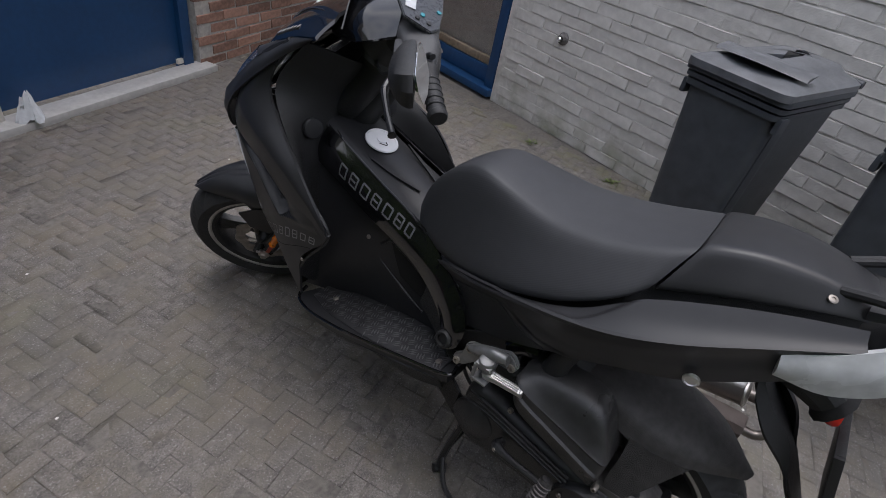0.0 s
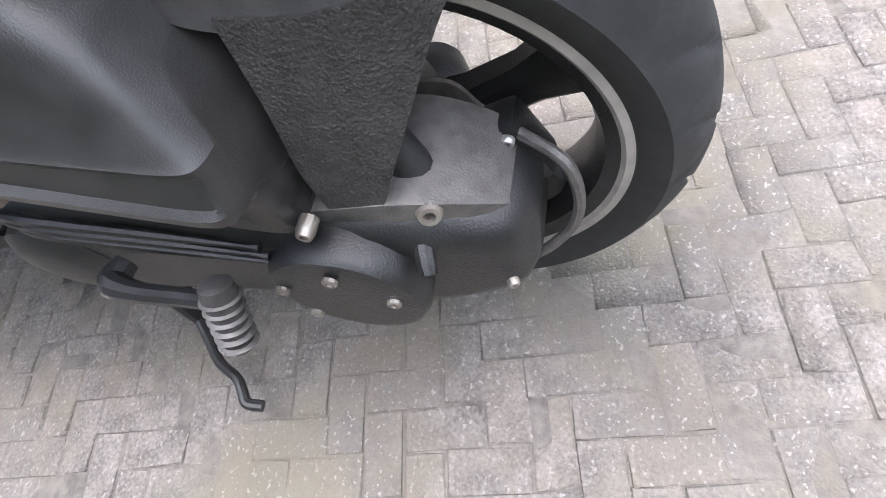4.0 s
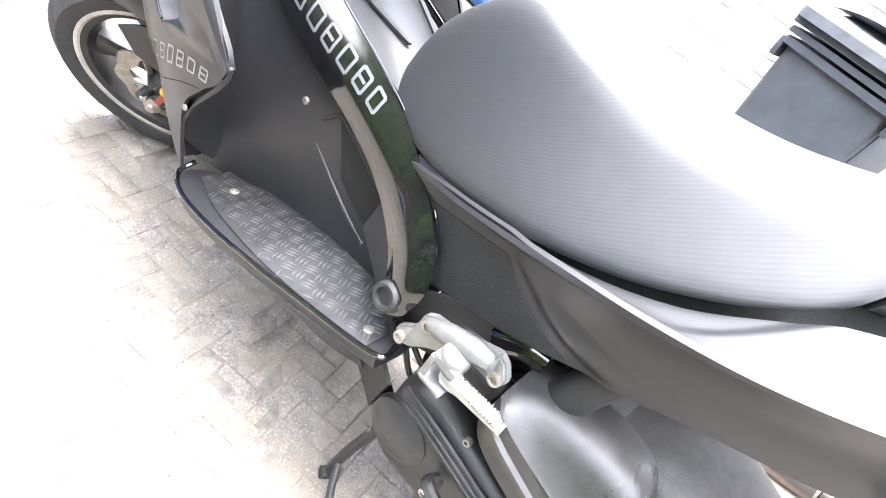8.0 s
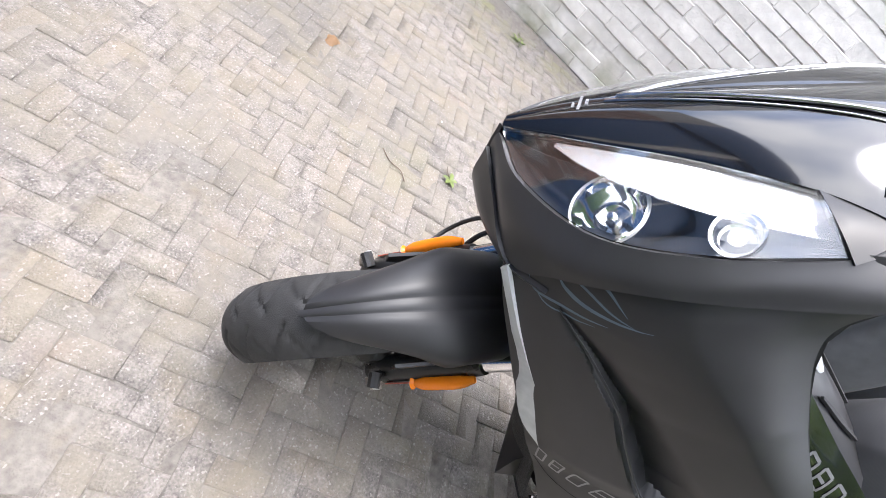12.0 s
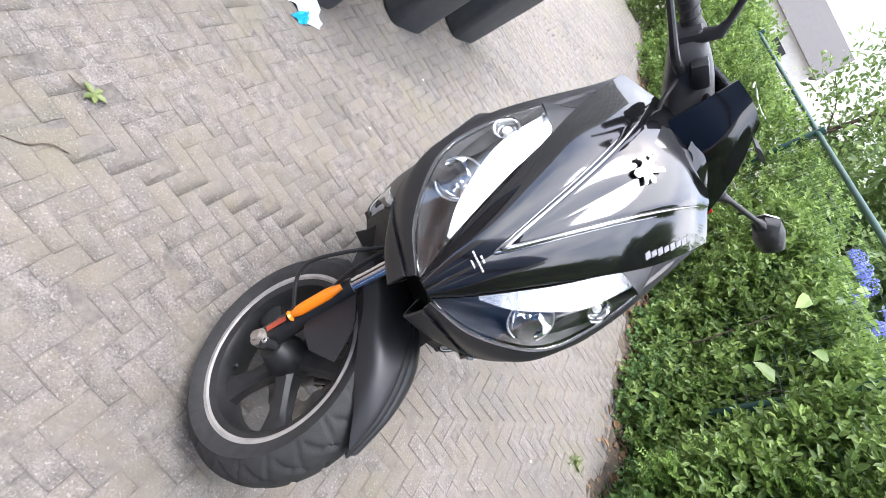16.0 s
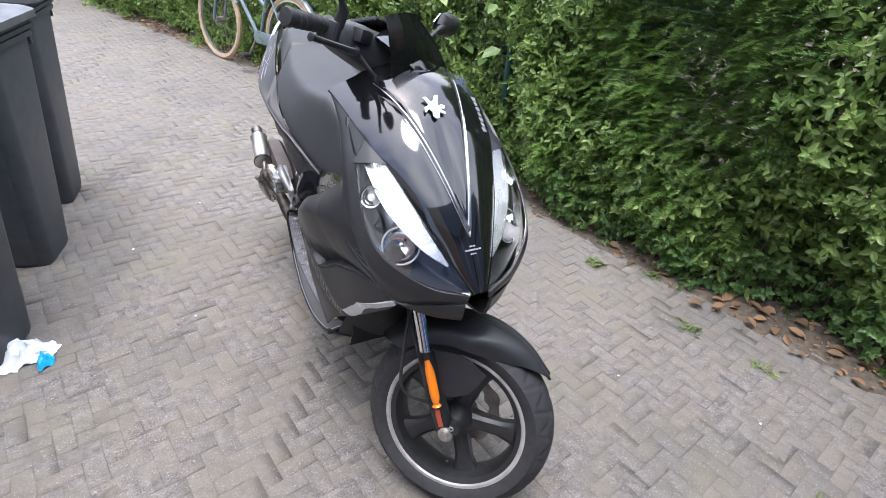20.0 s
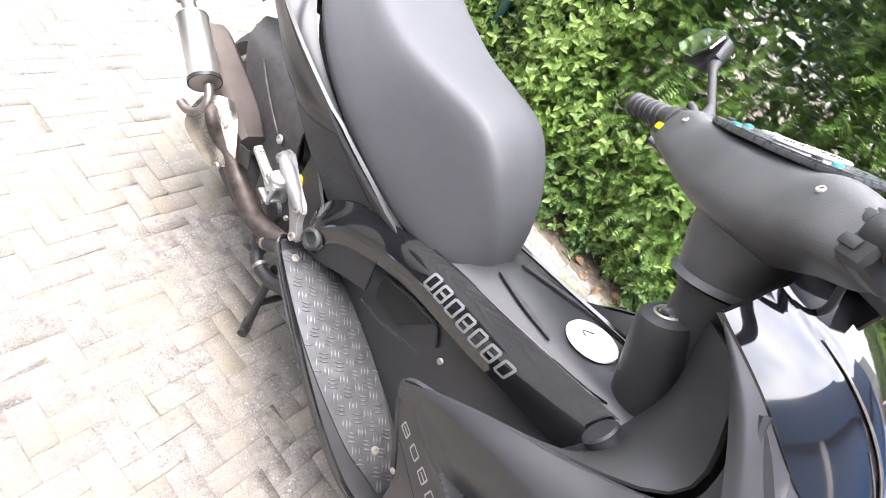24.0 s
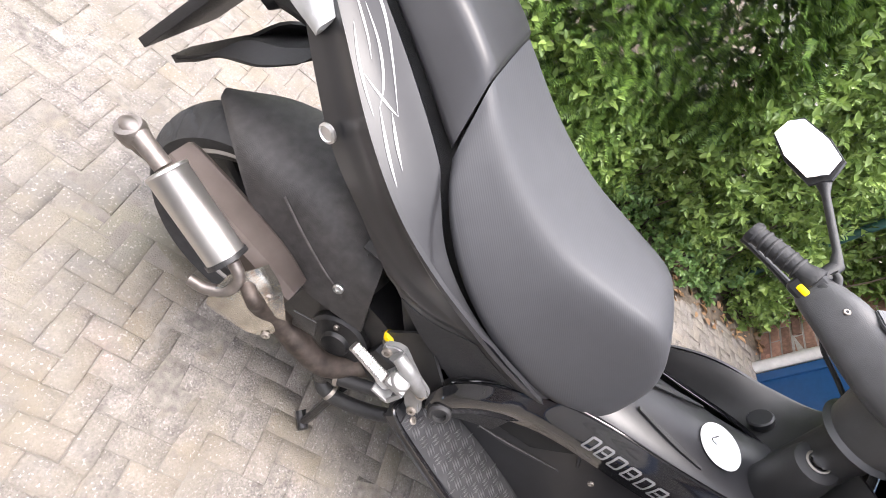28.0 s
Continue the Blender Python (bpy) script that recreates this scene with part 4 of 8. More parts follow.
tunnel = part("tunnel", loft(dense([[V(x, y, z) for x, z in ((0, zt + 0.006), (wt * 0.8, zt), (wt, zt - 0.012), (wt * 1.12, zt - 0.06), (wb, (zt + zb) / 2 + 0.01), (wb * 0.93, zb + 0.05), (wb, zb), (-wb, zb), (-wb * 0.93, zb + 0.05), (-wb, (zt + zb) / 2 + 0.01), (-wt * 1.12, zt - 0.06), (-wt, zt - 0.012), (-wt * 0.8, zt))] for y, zb, zt, wb, wt in TUN], 24)), "satin", scooter, "satin black centre tunnel", 40)
for sd in (-1, 1):
    part("tunnel_groove", skin([[(0.028, 0.66, 0.684), (0.046, 0.73, 0.703), (0.062, 0.79, 0.718)], [(0.034, 0.66, 0.684), (0.056, 0.73, 0.702), (0.066, 0.79, 0.717)]], 3, 10, 0.004, side=sd), "plastic", tunnel)
    # side recess behind the board: its shade painted as a black sheet, no hollow
    part("tunnel_recess", skin([[(tunnel_x(y, z) + 0.0025, y, z) for y, z in row] for row in (((0.668, 0.556), (0.61, 0.540), (0.545, 0.512)), ((0.648, 0.520), (0.600, 0.505), (0.548, 0.484)), ((0.628, 0.480), (0.595, 0.470), (0.558, 0.458)))], 8, 10, 0.002, side=sd), "shade_mark", tunnel, "black sheet painted as the shade of a triangular opening")
    part("recess_lip", tube([(sd * (tunnel_x(y, z) + 0.003), y, z) for y, z in ((0.700, 0.535), (0.672, 0.560), (0.640, 0.552), (0.61, 0.543), (0.545, 0.515))], 0.0035, 8, 20), "plastic", tunnel, "rounded upper lip of the opening")
    part("recess_edge", tube([(sd * 0.108, 0.69, 0.500), (sd * 0.103, 0.60, 0.448), (sd * 0.104, 0.54, 0.428)], [0.001, 0.004, 0.001], 8, 16), "satin", tunnel, "raised edge below the opening")
    bolt((sd * 0.114, 0.727, 0.548), (sd, 0, 0.2), 0.006, 0.004, tunnel, "steel", "screw")
cap = part("fuel_cap", lathe([(0.041, 0), (0.0425, 0.002), (0.041, 0.005), (0.036, 0.0055), (0.035, 0.004), (0.012, 0.004), (0.011, 0.006), (0.004, 0.006)], axis_to((0, 0.823, 0.7285), (0, -0.30, 1)), 48), "white", scooter, "round white fuel cap")
part("cap_mark", tube([(-0.015, 0.815, 0.7310), (0, 0.803, 0.7270), (0.008, 0.83, 0.7350)], 0.0012, 6, 10), "plastic", cap)

# ---- leg shield and nose ----
for sd in (-1, 1):
    sh = part("legshield_side", skin(SHIELD, 120, 130, 0.006, side=sd, push=shield_relief), "satin", scooter, "satin black leg shield side", 28)
    part("shield_ridge", tube([(sd * 0.160, 0.96, 0.945), (sd * 0.178, 1.015, 0.870), (sd * 0.190, 1.02, 0.800), (sd * 0.208, 0.95, 0.748), (sd * 0.227, 0.865, 0.702), (sd * 0.234, 0.80, 0.650), (sd * 0.231, 0.742, 0.592)], 0.007, 8, 40), "satin", sh, "rounded shield edge")
    # inner face, between edge and tunnel
    part("legshield_inner", skin([
        [(0.150, 0.925, 0.950), (0.180, 0.99, 0.830), (0.224, 0.85, 0.712), (0.230, 0.79, 0.655), (0.229, 0.738, 0.590), (0.231, 0.815, 0.480)],
        [(0.085, 0.895, 0.925), (0.125, 0.945, 0.820), (0.165, 0.915, 0.705), (0.185, 0.865, 0.600), (0.200, 0.83, 0.520), (0.210, 0.868, 0.390)],
        [(0.030, 0.870, 0.905), (0.065, 0.925, 0.815), (0.100, 0.925, 0.700), (0.120, 0.900, 0.560), (0.135, 0.88, 0.420), (0.165, 0.888, 0.330)],
        [(0.0, 0.865, 0.900), (0.0, 0.915, 0.815), (0.05, 0.94, 0.700), (0.09, 0.92, 0.520), (0.12, 0.89, 0.360), (0.13, 0.89, 0.300)]],
        20, 30, 0.006, side=sd), "plastic", scooter, "black inner leg shield")
    part("inner_box", lathe([(0.024, -0.01), (0.025, 0.003), (0.022, 0.006), (0.01, 0.007)], axis_to((sd * 0.128, 0.922, 0.752), (sd * 0.2, -1, 0.25)), 24), "satin", scooter, "round black pocket cover")
    net_strokes("panel_seam", SHIELD, [([(0.70, 0.97), (0.767, 0.90), (0.917, 0.675), (0.995, 0.485)], 0.0009, 0)], sd, 0.0065, "shade_mark", sh, "thin dark panel joint", 16, shield_relief)
    blade = [on_net(SHIELD, u, v, sd, 0.0062) for v, u in ((0.395, 0.75), (0.467, 0.612), (0.55, 0.526), (0.633, 0.518), (0.72, 0.512), (0.767, 0.506))]
    part("intake_blade", tube(blade, [0.0008, 0.0016, 0.0018, 0.0018, 0.0018, 0.0010], 8, 30), "satin", sh, "sharp edge before the intake")
    # white indicator lens along the lower edge
    part("indicator", skin([
        [(0.146, 1.210, 0.640), (0.170, 1.135, 0.586), (0.190, 1.065, 0.545), (0.203, 1.012, 0.522)],
        [(0.143, 1.212, 0.630), (0.165, 1.125, 0.560), (0.183, 1.055, 0.490), (0.198, 1.006, 0.478)]], 5, 16, 0.006, side=sd), "clear", sh, "clear ribbed indicator lens")
    # lettering along the lower edge
    for k in range(8):
        f = k / 7
        v0, u0 = 0.700 + 0.262 * f, 0.895 - 0.53 * f
        big_ = (k > 3) == (sd < 0)
        for p in ring_mark(v0, u0, 0.0105, -0.021, 0.013 if big_ else 0.010, 0.042 if big_ else 0.032, k % 2):
            net_strokes("mark", SHIELD, [(p, 0.0016 if big_ else 0.0013, 0)], sd, 0.0069, "decal", sh, "plain grey block", 8, shield_relief)
    # blue-grey swirl sticker by the lamp
    net_strokes("decal", SHIELD, [([(0.30, 0.98), (0.325, 0.90), (0.338, 0.867), (0.31, 0.835), (0.288, 0.80)], 0.0016, 1), ([(0.288, 0.80), (0.292, 0.72), (0.30, 0.65), (0.338, 0.55)], 0.0020, 1), ([(0.35, 0.885), (0.378, 0.84), (0.388, 0.70), (0.375, 0.583)], 0.0016, 1), ([(0.325, 0.79), (0.350, 0.74), (0.362, 0.65), (0.35, 0.467)], 0.0022, 1), ([(0.31, 0.80), (0.325, 0.70), (0.345, 0.60), (0.352, 0.52)], 0.0014, 1), ([(0.365, 0.86), (0.395, 0.80), (0.402, 0.70), (0.39, 0.62)], 0.001, 1)], sd, 0.0069, "bluedecal", sh, "blue-grey swirl sticker", 20, shield_relief)
    bolt((sd * 0.230, 0.831, 0.470), (sd, 0, 0), 0.005, 0.003, sh, "steel", "screw")

NC = [(0, 0.862, 1.030), (0, 0.95, 1.022), (0, 1.035, 0.983), (0, 1.11, 0.915), (0, 1.18, 0.845), (0, 1.227, 0.792), (0, 1.265, 0.744), (0, 1.303, 0.687)]
NE = [(0.174, 0.868, 0.980), (0.162, 0.945, 0.957), (0.147, 1.02, 0.925), (0.126, 1.087, 0.893), (0.092, 1.163, 0.829), (0.062, 1.222, 0.770), (0.040, 1.262, 0.730), (0.014, 1.302, 0.685)]
NCs, NEs = spline(NC, 81), spline(NE, 81)
S_TIP = 5 / 7


def v_line(s):
    """How far out the V trim runs at the station s."""
    return 0.60 * max(0, 1 - (s - 0.06) / (S_TIP - 0.06)) ** 0.75


def hood(s, v, lift=0.0):
    """The nose panel's surface: s from the bars to the tip, v across."""
    k = min(max(s, 0), 1) * 80
    i = min(int(k), 79)
    c, e = NCs[i].lerp(NCs[i + 1], k - i), NEs[i].lerp(NEs[i + 1], k - i)
    a = abs(v)
    p = c.lerp(e, a)
    bow = 0.030 * a * (1 - a) * 4 * (0.25 + 0.75 * min(1, (1 - s) * 1.6)) * 0.55
    inside = v_line(s) - a if s < S_TIP else -1
    step = 0.0055 * min(1, max(0, inside / 0.07 + 0.5)) * min(1, max(0, (S_TIP + 0.03 - s) * 12))
    n = V(0, 0.62, 0.78)
    p = p + n * (bow + step + lift)
    p.x *= 1 if v >= 0 else -1
    return p


bm = bmesh.new()
up = [[hood(i / 60, j / 30 - 1) for j in range(61)] for i in range(61)]
dn = [[hood(i / 60, j / 30 - 1, -0.007) for j in range(61)] for i in range(61)]
ta, tb = grid_faces(bm, up), grid_faces(bm, dn)
rim_ = [(i, 0) for i in range(61)] + [(60, j) for j in range(1, 61)] + [(i, 60) for i in range(59, -1, -1)] + [(0, j) for j in range(59, 0, -1)]
for k in range(len(rim_)):
    (a0, a1), (b0, b1) = rim_[k], rim_[(k + 1) % len(rim_)]
    bm.faces.new((ta[a0][a1], ta[b0][b1], tb[b0][b1], tb[a0][a1]))
nose = part("nose_panel", bm, "gloss", scooter, "gloss black nose panel", 50)
for sd in (-1, 1):
    pts = [hood(s, sd * (v_line(s) + 0.004), 0.0025) for s in (0.10, 0.18, 0.27, 0.36, 0.45, 0.54, 0.62, 0.68, S_TIP - 0.008)] + [hood(S_TIP + 0.004, 0, 0.003)]
    part("v_trim", tube(pts, [0.0008, 0.0014, 0.0017, 0.002, 0.0024, 0.0028, 0.0035, 0.0040, 0.005, 0.005], 10, 40), "trim", nose, "bright V-shaped trim")
    pts = [hood(s, sd * (v_line(s) + 0.030 + 0.05 * s), 0.0012) for s in (0.30, 0.38, 0.46, 0.54, 0.62, 0.68, S_TIP - 0.008)] + [hood(S_TIP + 0.034, 0, 0.0015)]
    part("trim_edge", tube(pts, [0.0006, 0.001, 0.0012, 0.0014, 0.0018, 0.0022, 0.0026, 0.0026], 8, 32), "trim", nose, "thin outer line of the trim")
    lens = part("headlamp_lens", skin([
        [(0.124, 1.088, 0.892), (0.095, 1.166, 0.829), (0.065, 1.226, 0.769), (0.043, 1.265, 0.729), (0.018, 1.302, 0.688)],
        [(0.155, 1.082, 0.893), (0.146, 1.160, 0.824), (0.123, 1.212, 0.766), (0.080, 1.258, 0.717), (0.020, 1.301, 0.686)],
        [(0.176, 1.056, 0.884), (0.186, 1.125, 0.815), (0.172, 1.195, 0.752), (0.100, 1.262, 0.703), (0.022, 1.298, 0.684)]], 16, 28, 0.003, side=sd), "glass", scooter, "clear headlamp glass", 60)
    lens.visible_shadow = False
    part("lamp_housing", skin([
        [(0.120, 1.072, 0.878), (0.092, 1.140, 0.812), (0.062, 1.195, 0.752), (0.040, 1.235, 0.712), (0.016, 1.285, 0.680)],
        [(0.148, 1.045, 0.868), (0.135, 1.105, 0.795), (0.108, 1.155, 0.735), (0.066, 1.21, 0.692), (0.016, 1.28, 0.676)],
        [(0.172, 1.050, 0.878), (0.182, 1.115, 0.806), (0.168, 1.182, 0.742), (0.098, 1.245, 0.694), (0.018, 1.288, 0.676)]], 12, 24, 0.004, side=sd), "lampdark", scooter, "dark lamp housing")
    inner = [(0.124, 1.088, 0.892), (0.095, 1.166, 0.829), (0.065, 1.226, 0.769), (0.048, 1.256, 0.737)]
    outer = [(0.160, 1.068, 0.888), (0.146, 1.148, 0.827), (0.098, 1.219, 0.766), (0.054, 1.256, 0.735)]
    part("reflector_plate", skin([[(a[0] + (b[0] - a[0]) * k / 3, a[1] + (b[1] - a[1]) * k / 3 - 0.006, a[2] + (b[2] - a[2]) * k / 3 - 0.006) for a, b in zip(inner, outer)] for k in range(4)], 10, 24, 0.002, side=sd), "plate", scooter, "bright silvered reflector plate")
    LA = axis_to((sd * 0.124, 1.180, 0.752), (sd * 0.42, 0.78, 0.46))
    bowl = part("lamp_bowl", lathe([(0.038, 0.000), (0.039, 0.006), (0.036, 0.008), (0.034, 0.003), (0.031, -0.008), (0.025, -0.018), (0.016, -0.025), (0.006, -0.027)], LA, 36, cap=False), "mirror", scooter, "round chrome headlamp reflector")
    part("bowl_ring", turned([(0.0385, 0.004), (0.0400, 0.007), (0.0385, 0.009), (0.0370, 0.007)], LA, 40), "lampsilver", bowl, "pale ring round the reflector")
    part("lamp_projector", lathe([(0.006, -0.026), (0.009, -0.016), (0.009, -0.008), (0.006, -0.004), (0.002, -0.002)], LA, 24), "chrome", bowl, "small bulb cap")
    LB = axis_to((sd * 0.163, 1.112, 0.834), (sd * 0.5, 0.72, 0.5))
    part("park_bowl", lathe([(0.021, 0.002), (0.022, 0.005), (0.019, 0.004), (0.015, -0.006), (0.006, -0.011)], LB, 24, cap=False), "chrome", scooter, "small chrome side lamp")
    part("park_bulb", lathe([(0.007, -0.010), (0.008, -0.002), (0.004, 0.002)], LB, 12), "clear", bowl)
    part("lamp_brow", skin([
        [(0.144, 1.010, 0.928), (0.134, 1.050, 0.912), (0.122, 1.090, 0.892)],
        [(0.162, 1.030, 0.907), (0.152, 1.060, 0.902), (0.140, 1.085, 0.893)],
        [(0.180, 1.050, 0.885), (0.168, 1.066, 0.890), (0.154, 1.080, 0.893)]], 6, 6, 0.005, side=sd), "satin", scooter, "satin black brow over the lamp")
    part("lamp_surround", skin([
        [(0.172, 0.866, 0.980), (0.160, 0.945, 0.956), (0.146, 1.016, 0.926), (0.176, 1.052, 0.886), (0.189, 1.125, 0.814), (0.175, 1.197, 0.750), (0.102, 1.265, 0.700), (0.024, 1.302, 0.682)],
        [(0.172, 0.880, 0.970), (0.176, 0.95, 0.938), (0.184, 1.015, 0.895), (0.196, 1.065, 0.850), (0.202, 1.125, 0.785), (0.184, 1.195, 0.715), (0.115, 1.255, 0.672), (0.026, 1.303, 0.676)],
        [(0.162, 0.90, 0.955), (0.179, 0.96, 0.915), (0.197, 1.025, 0.86), (0.206, 1.080, 0.81), (0.206, 1.125, 0.765), (0.186, 1.180, 0.698), (0.140, 1.218, 0.640), (0.028, 1.300, 0.664)]],
        16, 44, 0.006, side=sd), "satin", scooter, "satin black lamp surround")
    part("chin_blade", skin([
        [(0.028, 1.298, 0.662), (0.085, 1.258, 0.650), (0.138, 1.216, 0.640), (0.170, 1.17, 0.665)],
        [(0.026, 1.282, 0.612), (0.080, 1.250, 0.615), (0.130, 1.20, 0.625), (0.15, 1.16, 0.640)],
        [(0.020, 1.22, 0.600), (0.060, 1.19, 0.590), (0.10, 1.15, 0.590), (0.13, 1.11, 0.60)]], 10, 16, 0.006, side=sd), "satin", scooter, "black chin blade")
    part("chin_inner", skin([
        [(0.0, 1.10, 0.60), (0.05, 1.10, 0.59), (0.13, 1.09, 0.59)],
        [(0.0, 1.02, 0.42), (0.06, 1.02, 0.42), (0.17, 0.98, 0.44)],
        [(0.0, 0.93, 0.28), (0.08, 0.93, 0.28), (0.18, 0.90, 0.31)]], 8, 8, 0.006, side=sd), "plastic", scooter, "dark splash panel")
# emblem, a plain bright shape of an upright beast, and a small white sticker of bars
em = Matrix.Translation(hood(0.30, 0.03, 0.004)) @ Matrix.Rotation(radians(-36), 4, "X")
EMB = [(-0.004, 0.026), (0.006, 0.030), (0.012, 0.022), (0.010, 0.012), (0.016, 0.004), (0.022, 0.006), (0.024, 0.012), (0.029, 0.010), (0.026, -0.002), (0.014, -0.006), (0.018, -0.018), (0.024, -0.026), (0.014, -0.028), (0.006, -0.014), (-0.004, -0.020), (-0.008, -0.030), (-0.018, -0.030), (-0.012, -0.016), (-0.008, -0.002), (-0.018, -0.006), (-0.026, -0.002), (-0.024, 0.006), (-0.012, 0.006), (-0.022, 0.014), (-0.020, 0.020), (-0.006, 0.014)]
part("emblem", slab([(x * 0.88, y * 0.95) for x, y in EMB], em, 0.004, 0.0008), "alloy", nose, "bright metal emblem")
for k, (w, h) in enumerate(((0.014, 0.0055), (0.036, 0.0055), (0.036, 0.002))):
    n_ = max(1, int(w / 0.005))
    for q in range(n_):
        x = (q - (n_ - 1) / 2) * w / n_
        part("mark", box((x, 0, 0), (w / n_ * 0.78, 0.003, h), Matrix.Translation(hood(0.795 + k * 0.018, 0, 0.0008)) @ Matrix.Rotation(radians(-38), 4, "X")), "decal", nose, "white sticker bar")
for k in range(7):
    s_ = 0.17 + 0.028 * k
    p = hood(s_, -0.86, 0.001)
    part("mark", box((0, 0, 0), (0.010 if k % 2 else 0.013, 0.011, 0.0015), Matrix.Translation(p) @ Matrix.Rotation(radians(-30), 4, "Y") @ Matrix.Rotation(radians(-32), 4, "X") @ Matrix.Rotation(radians(20), 4, "Z")), "decal", nose, "silver sticker shape")
key = part("key_switch", lathe([(0.044, -0.13), (0.039, -0.03), (0.036, -0.006), (0.033, 0.002), (0.027, 0.006), (0.019, 0.007), (0.018, 0.004), (0.003, 0.004)], axis_to((0.036, 0.848, 0.866), (0.12, -0.62, 0.9)), 36), "plastic", scooter, "key switch barrel")
part("key_ring", turned([(0.017, 0.004), (0.0185, 0.007), (0.0165, 0.009), (0.0145, 0.006)], axis_to((0.036, 0.848, 0.866), (0.12, -0.62, 0.9)), 28), "steel", key, "bright ring round the keyhole")
part("key_slot", lathe([(0.0125, 0.003), (0.0125, 0.007), (0.009, 0.008), (0.004, 0.006)], axis_to((0.036, 0.848, 0.866), (0.12, -0.62, 0.9)), 20), "chrome", key)

# ---- rear: mudguard, engine, exhaust, stand, pegs ----
guard_rows = [
    [(-0.098, 0.145, 0.520), (-0.108, 0.08, 0.518), (-0.118, 0.03, 0.502), (-0.114, -0.03, 0.494), (-0.080, -0.105, 0.496), (-0.012, -0.184, 0.480)],
    [(-0.082, 0.150, 0.545), (-0.090, 0.08, 0.550), (-0.094, 0.02, 0.545), (-0.086, -0.04, 0.534), (-0.058, -0.115, 0.516), (-0.008, -0.188, 0.484)],
    [(0.0, 0.155, 0.555), (0.0, 0.08, 0.564), (0.0, 0.02, 0.560), (0.0, -0.05, 0.548), (0.0, -0.125, 0.524), (0.0, -0.192, 0.486)],
    [(0.094, 0.200, 0.515), (0.090, 0.09, 0.532), (0.084, 0.02, 0.530), (0.080, -0.04, 0.522), (0.058, -0.115, 0.510), (0.008, -0.188, 0.484)],
    [(0.104, 0.255, 0.398), (0.109, 0.14, 0.382), (0.109, 0.05, 0.408), (0.103, -0.03, 0.448), (0.078, -0.105, 0.488), (0.012, -0.184, 0.480)]]
rear_guard = part("rear_mudguard", skin(guard_rows, 24, 30, 0.005), "dusty", scooter, "dusty scuffed black rear mudguard")
part("guard_flap", skin([
    [(-0.124, 0.016, 0.510), (-0.120, -0.03, 0.504), (-0.102, -0.07, 0.503), (-0.078, -0.104, 0.502)],
    [(-0.136, 0.012, 0.458), (-0.132, -0.03, 0.456), (-0.120, -0.060, 0.462), (-0.104, -0.082, 0.472)],
    [(-0.144, 0.014, 0.410), (-0.142, -0.020, 0.408), (-0.138, -0.038, 0.410), (-0.132, -0.052, 0.416)],
    [(-0.148, 0.010, 0.374), (-0.148, -0.008, 0.370), (-0.147, -0.020, 0.370), (-0.146, -0.030, 0.374)]], 18, 16, 0.005), "flapmesh", rear_guard, "finely ribbed dusty side flap")
part("guard_front", skin([
    [(-0.085, 0.15, 0.540), (0, 0.156, 0.552), (0.085, 0.15, 0.536)],
    [(-0.08, 0.20, 0.48), (0, 0.21, 0.49), (0.085, 0.20, 0.48)],
    [(-0.07, 0.24, 0.38), (0, 0.25, 0.38), (0.08, 0.24, 0.38)]], 8, 10, 0.005), "dusty", rear_guard)
part("scuff_line", tube([(0.103, 0.00, 0.520), (0.108, 0.06, 0.490), (0.1095, 0.12, 0.462), (0.108, 0.18, 0.440)], 0.0022, 6, 16), "castalu", rear_guard, "pale scrape")


def air_ring(y, zf, zc, zt, w, lean):
    """A ring across y of the air box: flat foot with a lip, a band, a crease, a leaning face and a rounded top; w draws it in at the ends."""
    xf, xc = -0.199 - (y - 0.031) * 0.06 + w, -0.190 - (y - 0.041) * 0.10 + w
    xt = -0.120
    h = zt - zc
    f = xt - xc
    q = [(-0.10, zf - 0.07), (xf + 0.030, zf - 0.07), (xf + 0.022, zf - 0.012), (xf, zf - 0.008), (xf - 0.001, zf), (xf + 0.004, zf + 0.004), (xc + 0.001, zc - 0.006), (xc - 0.001, zc), (xc + 0.003, zc + 0.004),
         (xc + f * 0.20, zc + h * 0.45), (xc + f * 0.31, zc + h * 0.68), (xc + f * 0.42, zc + h * 0.84), (xc + f * 0.58, zc + h * 0.945), (xc + f * 0.80, zc + h * 0.99), (xt, zt), (xt + 0.02, zt - 0.004), (xt + 0.03, zc)]
    return [V(x, y + lean * max(0, z - zc), z) for x, z in q]


AIR = []
for y, zt, w, lean in ((0.024, 0.505, 0.022, 0.5), (0.026, 0.525, 0.010, 0.5), (0.031, 0.540, 0.003, 0.45), (0.042, 0.553, 0.0005, 0.4), (0.060, 0.562, 0, 0.3), (0.085, 0.568, 0, 0.2), (0.12, 0.572, 0, 0.1), (0.155, 0.572, 0, 0), (0.185, 0.568, 0, 0), (0.21, 0.561, 0.002, 0), (0.228, 0.553, 0.008, 0), (0.240, 0.546, 0.02, 0)):
    AIR.append(air_ring(y, 0.442 + (y - 0.031) * 0.36, 0.476 + (y - 0.041) * 0.32, zt, w, lean))
air_box = part("air_box", loft(dense(AIR, 70)), "airbox", scooter, "dusty black plastic air filter box", 26)
part("frame_strut", tube([(-0.135, 0.195, 0.545), (-0.138, 0.185, 0.60), (-0.140, 0.170, 0.665)], [0.026, 0.022, 0.022], 18, 10), "plastic", scooter, "thick black frame strut")
part("strut_boot", tube([(-0.120, 0.235, 0.56), (-0.126, 0.27, 0.555), (-0.130, 0.29, 0.535)], [0.018, 0.022, 0.024], 18, 10), "gloss", scooter, "black rubber boot")


